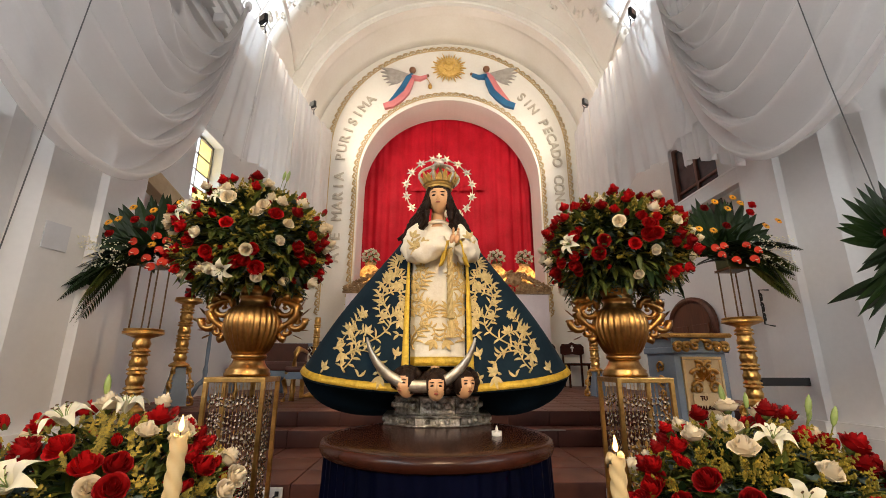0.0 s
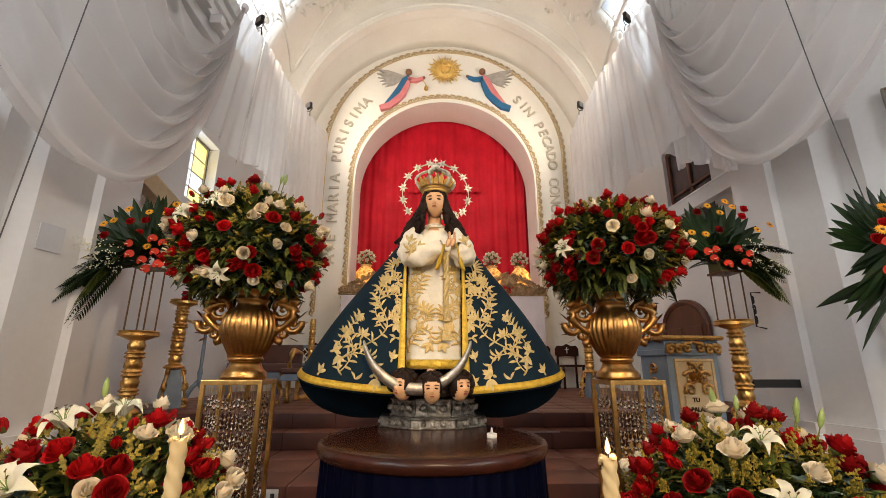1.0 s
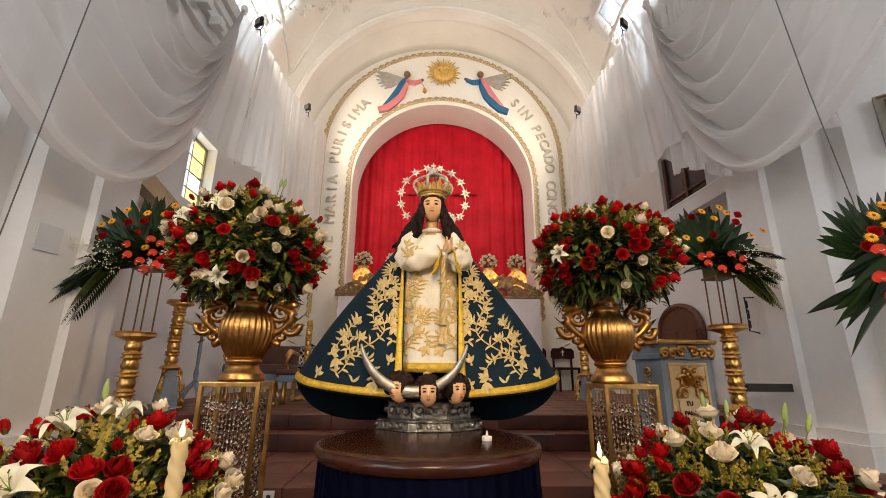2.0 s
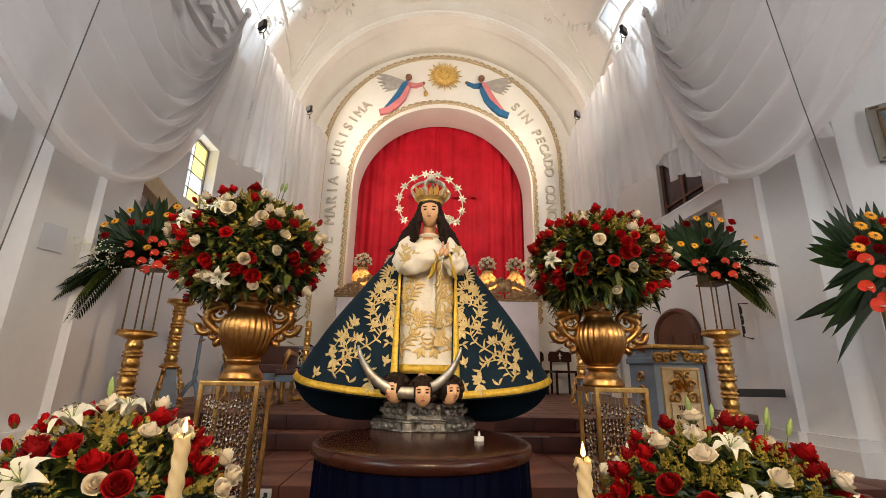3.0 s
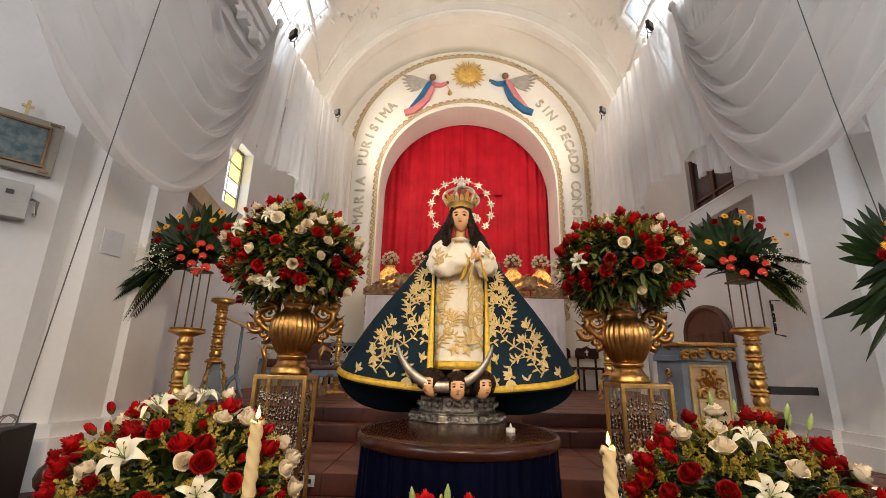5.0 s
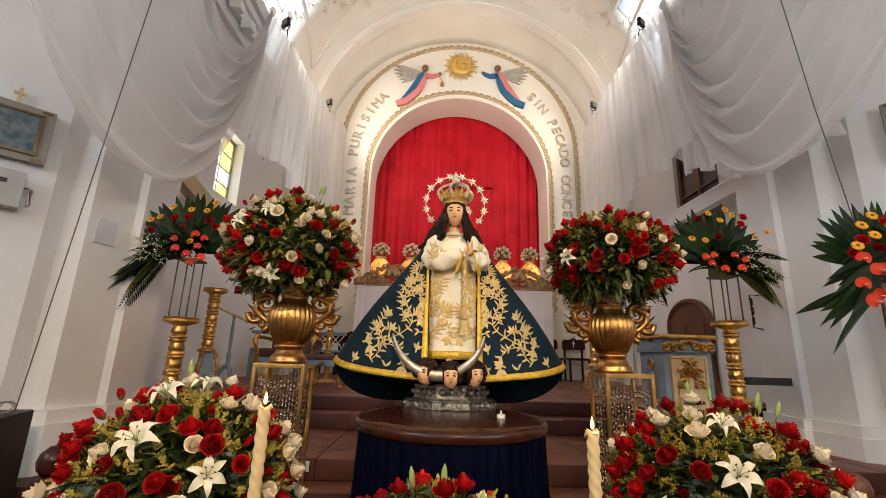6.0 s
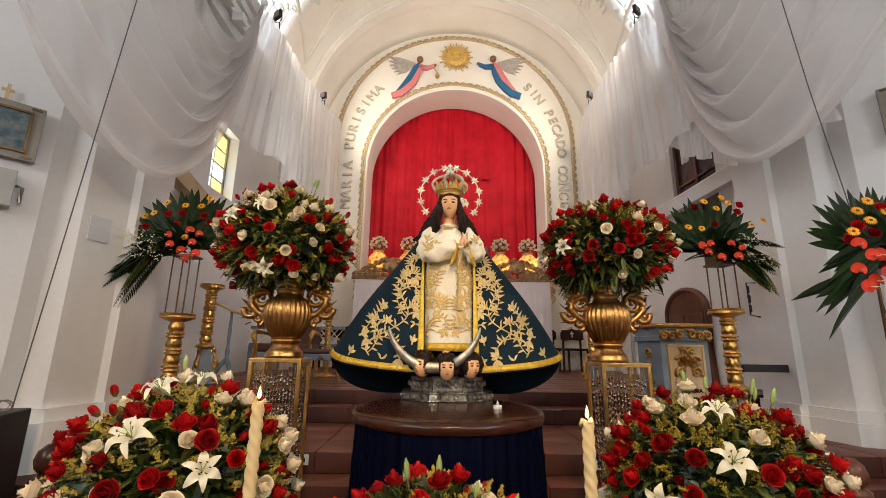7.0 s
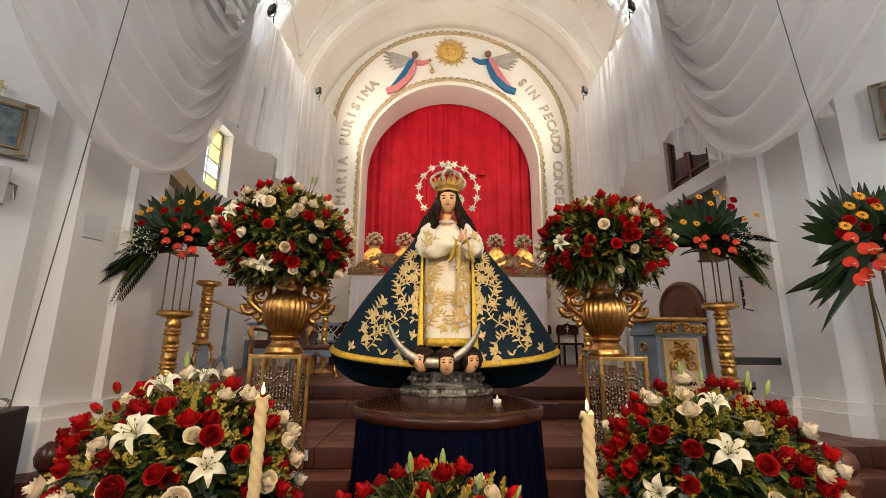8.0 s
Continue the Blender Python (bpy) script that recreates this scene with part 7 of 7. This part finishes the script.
def brown_window():
    t = thing("window_2", "brown wooden window frame with dark panes", "window", kind="structure")
    y0, y1, z0, z1, x = 5.45, 6.55, 3.35, 5.0, RX + 0.10
    bm = bmesh.new()
    for a in ((y0, y0 + 0.07, z0, z1), (y1 - 0.07, y1, z0, z1), (y0 + 0.07, y1 - 0.07, z0, z0 + 0.07), (y0 + 0.07, y1 - 0.07, z1 - 0.07, z1), (5.97, 6.03, z0 + 0.07, z1 - 0.07), (y0 + 0.07, 5.97, 4.16, 4.20), (6.03, y1 - 0.07, 4.16, 4.20)):
        box(bm, x - 0.04, x + 0.04, *a, 0.004)
    part("window_frame", bm, DOORWOOD, t)
    dark = mat("dark_pane", (0.06, 0.06, 0.062), (0.035, 0.03, 0.03), rough=0.12, bump=0)
    for a, b in ((5.52, 5.968), (6.032, 6.48)):
        for d, e in ((3.42, 4.158), (4.202, 4.93)):
            part("pane", box(bmesh.new(), x - 0.006, x + 0.006, a, b, d, e), dark, t)


def clerestory(s):
    t = thing("clerestory_window", "white clerestory window with bright frosted panes", "window", kind="structure")
    r = VR + 0.16

    def at(i, y, dr=0.0):
        a = math.pi * i / 48
        return Vector((X0 - s * (r + dr) * math.cos(a), y, SPRING + (r + dr) * math.sin(a)))
    for k in range(3):
        for j in range(2):
            part("pane", sheet(bmesh.new(), 3, 1, lambda u, v: at(2 + 8 * (j + u) / 2, 5.6 + 1.4 * (k + 0.02 + 0.96 * v) / 3)), PANE_W, t).visible_shadow = False
    bm = bmesh.new()
    for k in range(4):
        tube(bm, [at(2 + i, 5.6 + 1.4 * k / 3, -0.02) for i in range(9)], 0.022, 5)
    for i in (2, 6, 10):
        tube(bm, [at(i, 5.6, -0.02), at(i, 7.0, -0.02)], 0.022, 5)
    part("window_frame", bm, PLASTER, t)
    c = at(6, 6.3, 0.4)
    area("clerestory_light", c, (X0, 6.3, 5.0), 1.35, 1.7, 34, DAY)


stained_window(), brown_window(), clerestory(1), clerestory(-1)

t = thing("door_1", "brown panelled wooden door with an arched head", "door", kind="structure")
x = RX - 0.03
pts = [(5.95, STAGE)] + [(6.5 - 0.55 * math.cos(math.pi * i / 16), 2.05 + 0.38 * math.sin(math.pi * i / 16)) for i in range(17)] + [(7.05, STAGE)]
turn = lambda p: Vector((x - p.y, p.x, p.z))
leaf = part("door_leaf", prism(bmesh.new(), pts, 0.0, 0.03, to=turn), DOORWOOD, t)
bm = bmesh.new()
tube(bm, [(x - 0.02, a, b) for a, b in pts], 0.05, 6)
part("door_frame", bm, DOORWOOD, t)
for y in (6.06, 6.56):
    for z0, z1 in ((1.15, 1.55), (1.65, 2.05)):
        part("door_panel", box(bmesh.new(), x - 0.05, x - 0.032, y, y + 0.38, z0, z1, 0.008), DOORWOOD, leaf)
t = thing("wall_sconce", "wrought iron scroll bracket on the wall", "bracket", at=(3.40, 4.18, 2.02))
bm = bmesh.new()
for z, r in ((0.10, 0.05), (0.0, 0.06), (-0.10, 0.05)):
    tube(bm, [(-0.08 + p[1], p[0] * 0.3, p[2]) for p in scroll((0, 0, z), r, 0.4, 1.3, 0.8)], 0.008, 5)
tube(bm, [(0.012, 0, -0.18), (-0.09, 0, -0.16), (-0.09, 0, 0.18), (0.012, 0, 0.18)], 0.008, 5)
part("scrollwork", bm, BLACK, t)
t = thing("wall_bar", "flat black metal bar fixed to the pier", "bar", at=(3.34, 3.85, 1.33))
bm = box(bmesh.new(), -0.43, 0.01, -0.02, 0.02, -0.035, 0.035, 0.004)
part("bar", bm, BLACK, t)
t = thing("stair_parapet", "sloping white plaster stair parapet along the chancel wall", "parapet", kind="structure")
for nm, x0, x1, m, pts in (("parapet", 3.68, 3.80, PLASTER, ((4.32, 3.58, 3.76), (6.9, 3.58, 3.76))), ("parapet", -3.12, -2.98, BEIGE, ((3.97, 3.42, 3.62), (5.2, 3.14, 3.34)))):
    bm = bmesh.new()
    (ya, a0, a1), (yb, b0, b1) = pts
    vs = [bm.verts.new(p) for p in ((x0, ya, a0), (x1, ya, a0), (x1, ya, a1), (x0, ya, a1), (x0, yb, b0), (x1, yb, b0), (x1, yb, b1), (x0, yb, b1))]
    for f in ((0, 1, 2, 3), (4, 7, 6, 5), (0, 4, 5, 1), (1, 5, 6, 2), (2, 6, 7, 3), (3, 7, 4, 0)):
        bm.faces.new([vs[i] for i in f])
    part(nm, bm, m, t)
    bm = tube(bmesh.new(), [((x0 + x1) / 2, ya, a1 + 0.03), ((x0 + x1) / 2, yb, b1 + 0.03)], 0.04, 8)
    part("handrail", bm, m, t)


def station(cx, cy, cz, rz, w, h):
    """A framed picture on a splayed pier; the picture is plain patches."""
    t = thing("framed_picture", "grey wooden frame with a blue-toned devotional picture", "picture", "framed pictures", at=(cx, cy, cz), rz=rz)
    G = mat("grey_frame", (0.30, 0.27, 0.22), (0.22, 0.20, 0.16), rough=0.55, scale=10)
    part("backboard", box(bmesh.new(), -w / 2, w / 2, -0.04, 0.0, -h / 2, h / 2, 0.006), G, t)
    bm = bmesh.new()
    a, b = w / 2 - 0.06, h / 2 - 0.05
    for x0, x1, z0, z1 in ((-a, a, b - 0.018, b), (-a, a, -b, -b + 0.018), (-a, -a + 0.018, -b + 0.018, b - 0.018), (a - 0.018, a, -b + 0.018, b - 0.018)):
        box(bm, x0, x1, -0.056, -0.041, z0, z1, 0.003)
    part("gilt_moulding", bm, BRONZE, t)
    for sx in (-1, 1):
        for sz in (-1, 1):
            part("corner_mount", box(bmesh.new(), sx * (w / 2 - 0.05) - 0.03, sx * (w / 2 - 0.05) + 0.03, -0.047, -0.0405, sz * (h / 2 - 0.022) - 0.008, sz * (h / 2 - 0.022) + 0.008), BRONZE, t)
    pic = mat("picture_print", (0.035, 0.085, 0.11), (0.22, 0.24, 0.23), rough=0.5, scale=16, fine=50, bump=0, spec=0.2)
    part("print", box(bmesh.new(), -a + 0.019, a - 0.019, -0.046, -0.0405, -b + 0.019, b - 0.019), pic, t)
    bm = box(bmesh.new(), -0.010, 0.010, -0.03, -0.015, h / 2, h / 2 + 0.12, 0.002)
    box(bm, -0.035, 0.035, -0.029, -0.016, h / 2 + 0.065, h / 2 + 0.085, 0.002)
    part("cross", bm, GOLDTRIM, t, "small gilt cross")


station(-3.125, 2.545, 2.955, 46.0, 0.44, 0.42)
station(3.93, 2.76, 3.44, -45.0, 0.48, 0.50)
t = thing("junction_box", "grey painted metal switch box on the pier", "box", at=(-3.10, 2.575, 2.52), rz=46)
part("case", box(bmesh.new(), -0.15, 0.11, -0.09, 0.0, -0.13, 0.13, 0.006), mat("grey_metal", (0.45, 0.44, 0.41), rough=0.5), t)
part("latch", box(bmesh.new(), -0.02, 0.02, -0.096, -0.091, 0.03, 0.06), BLACK, t)
part("cable_gland", tube(bmesh.new(), [(0.112, -0.04, 0.03), (0.15, -0.04, 0.02), (0.15, -0.02, -0.08)], 0.012, 6), STEEL, t)
t = thing("wall_patch", "faded bluish notice sheet stuck on the pier", "notice", at=(-2.768, 3.15, 2.38), rz=78)
part("sheet", box(bmesh.new(), -0.09, 0.09, -0.012, -0.004, -0.1, 0.1), mat("faded_notice", (0.66, 0.67, 0.70), (0.60, 0.61, 0.64), rough=0.6), t)

t = thing("loudspeaker", "black floor loudspeaker beside the pier", "speaker", at=(-2.72, 2.38, FLOOR), rz=20)
cab = part("cabinet", box(bmesh.new(), -0.30, 0.24, -0.18, 0.2, 0, 0.775, 0.012), BLACK, t)
part("grille", box(bmesh.new(), -0.27, 0.21, -0.195, -0.181, 0.05, 0.72, 0.004), mat("speaker_grille", (0.02, 0.02, 0.02), rough=0.7, scale=200, bump=0.6), cab)


def newel(x, y, top, m):
    t = thing("newel_post", "turned wooden newel post with a ball finial", "post", "newel posts", at=(x, y, FLOOR))
    h = top - FLOOR
    part("post", lathe(bmesh.new(), [(0.06, 0), (0.06, h * 0.4), (0.04, h * 0.45), (0.055, h * 0.62), (0.045, h - 0.20), (0.065, h - 0.17), (0.065, h - 0.15), (0.035, h - 0.13)], 20), m, t, smooth=True)
    part("finial", lathe(bmesh.new(), [(0.035, h - 0.13), (0.055, h - 0.105), (0.062, h - 0.07), (0.05, h - 0.03), (0.02, h - 0.002)], 20), m, t, smooth=True)


newel(-1.87, 2.0, 1.0, DARKWOOD)
newel(2.08, 2.0, 0.965, DOORWOOD)
t = thing("power_outlet", "white double power outlet on the step riser", "outlet", "step outlets", at=(-0.945, 2.974, 0.706))
part("plate", box(bmesh.new(), -0.065, 0.065, -0.010, 0.0, -0.035, 0.035, 0.004), WHITEPLASTIC, t)
for s in (-1, 1):
    part("socket", box(bmesh.new(), s * 0.03 - 0.012, s * 0.03 + 0.012, -0.014, -0.0105, -0.014, 0.014, 0.002), BLACK, t)
part("plug_lead", tube(bmesh.new(), [(0.03, -0.014, 0), (0.03, -0.035, -0.005), (0.0, -0.04, -0.03), (-0.03, -0.03, -0.09)], 0.006, 6), BLACK, t)
t2 = copy_thing(t, pose(1.19, 2.974, 0.69))

# base courses at the foot of the piers
for nm, pts, sd in (("baseboard_west", [(-4.2, 1.26), (-2.86, 2.68), (-2.84, 2.88), (-2.73, 2.96), (-2.64, 3.32), (-2.60, 3.36), (-2.60, 3.70), (-2.66, 3.72), (-2.66, 3.93)], 1), ("baseboard_east", [(5.05, 1.45), (3.55, 3.0), (3.54, 3.22), (3.40, 3.30), (3.33, 3.68), (3.27, 3.70), (3.27, 4.03), (3.34, 4.05), (3.34, 4.28)], -1)):
    wall_run(nm, pts, 0.3, 0.93, 0.16, sd)
    wall_run(nm + "_upper", [(a - 0.025 * sd, b + 0.02) for a, b in pts], 0.93, 1.02, 0.12, sd)


# ---- tiles of the steps and stage, last ----
def tile_mesh(w, d, h):
    bm = box(bmesh.new(), 0.004, w - 0.004, 0.004, d - 0.004, 0, h, 0.003)
    return mesh_of("tile", bm, TILE)


def riser_mesh(w, h):
    bm = box(bmesh.new(), 0.003, w - 0.003, 0, 0.012, 0.003, h - 0.003, 0.002)
    return mesh_of("riser_tile", bm, RISER)


floor_ob = {o.name: o for o in scene.objects}
for i, (y, z) in enumerate(STEPS):
    st = floor_ob[f"step_{i + 1}" if i < 4 else "stage_floor"]
    prev = STEPS[i - 1][1] if i else FLOOR
    y2 = STEPS[i + 1][0] if i + 1 < len(STEPS) else 9.5
    xa, xb = (-3.15, 3.85) if i < 2 else (LX + 0.03, RX - 0.03)
    if i < 2:
        xa, xb = -2.55, 3.2
    n = int((xb - xa) / 0.40)
    w = (xb - xa) / n
    rm = riser_mesh(w, z - prev - 0.001)
    for k in range(n):
        share("riser_tile", rm, st, Matrix.Translation((xa + w * k, y, prev + 0.001)))
    rows = max(1, round((y2 - y) / 0.40))
    d = (y2 - y) / rows
    tm = tile_mesh(w, d, 0.011)
    for r in range(rows):
        for k in range(n):
            share("tile", tm, st, Matrix.Translation((xa + w * k, y + d * r, z - 0.0115)))
bm = box(bmesh.new(), 0.55, 1.25, 4.150, 4.166, 0.893, 0.905)
tagged(part("step_nosing", bm, STEEL), "worn pale metal nosing strip on the step", "nosing", kind="structure")
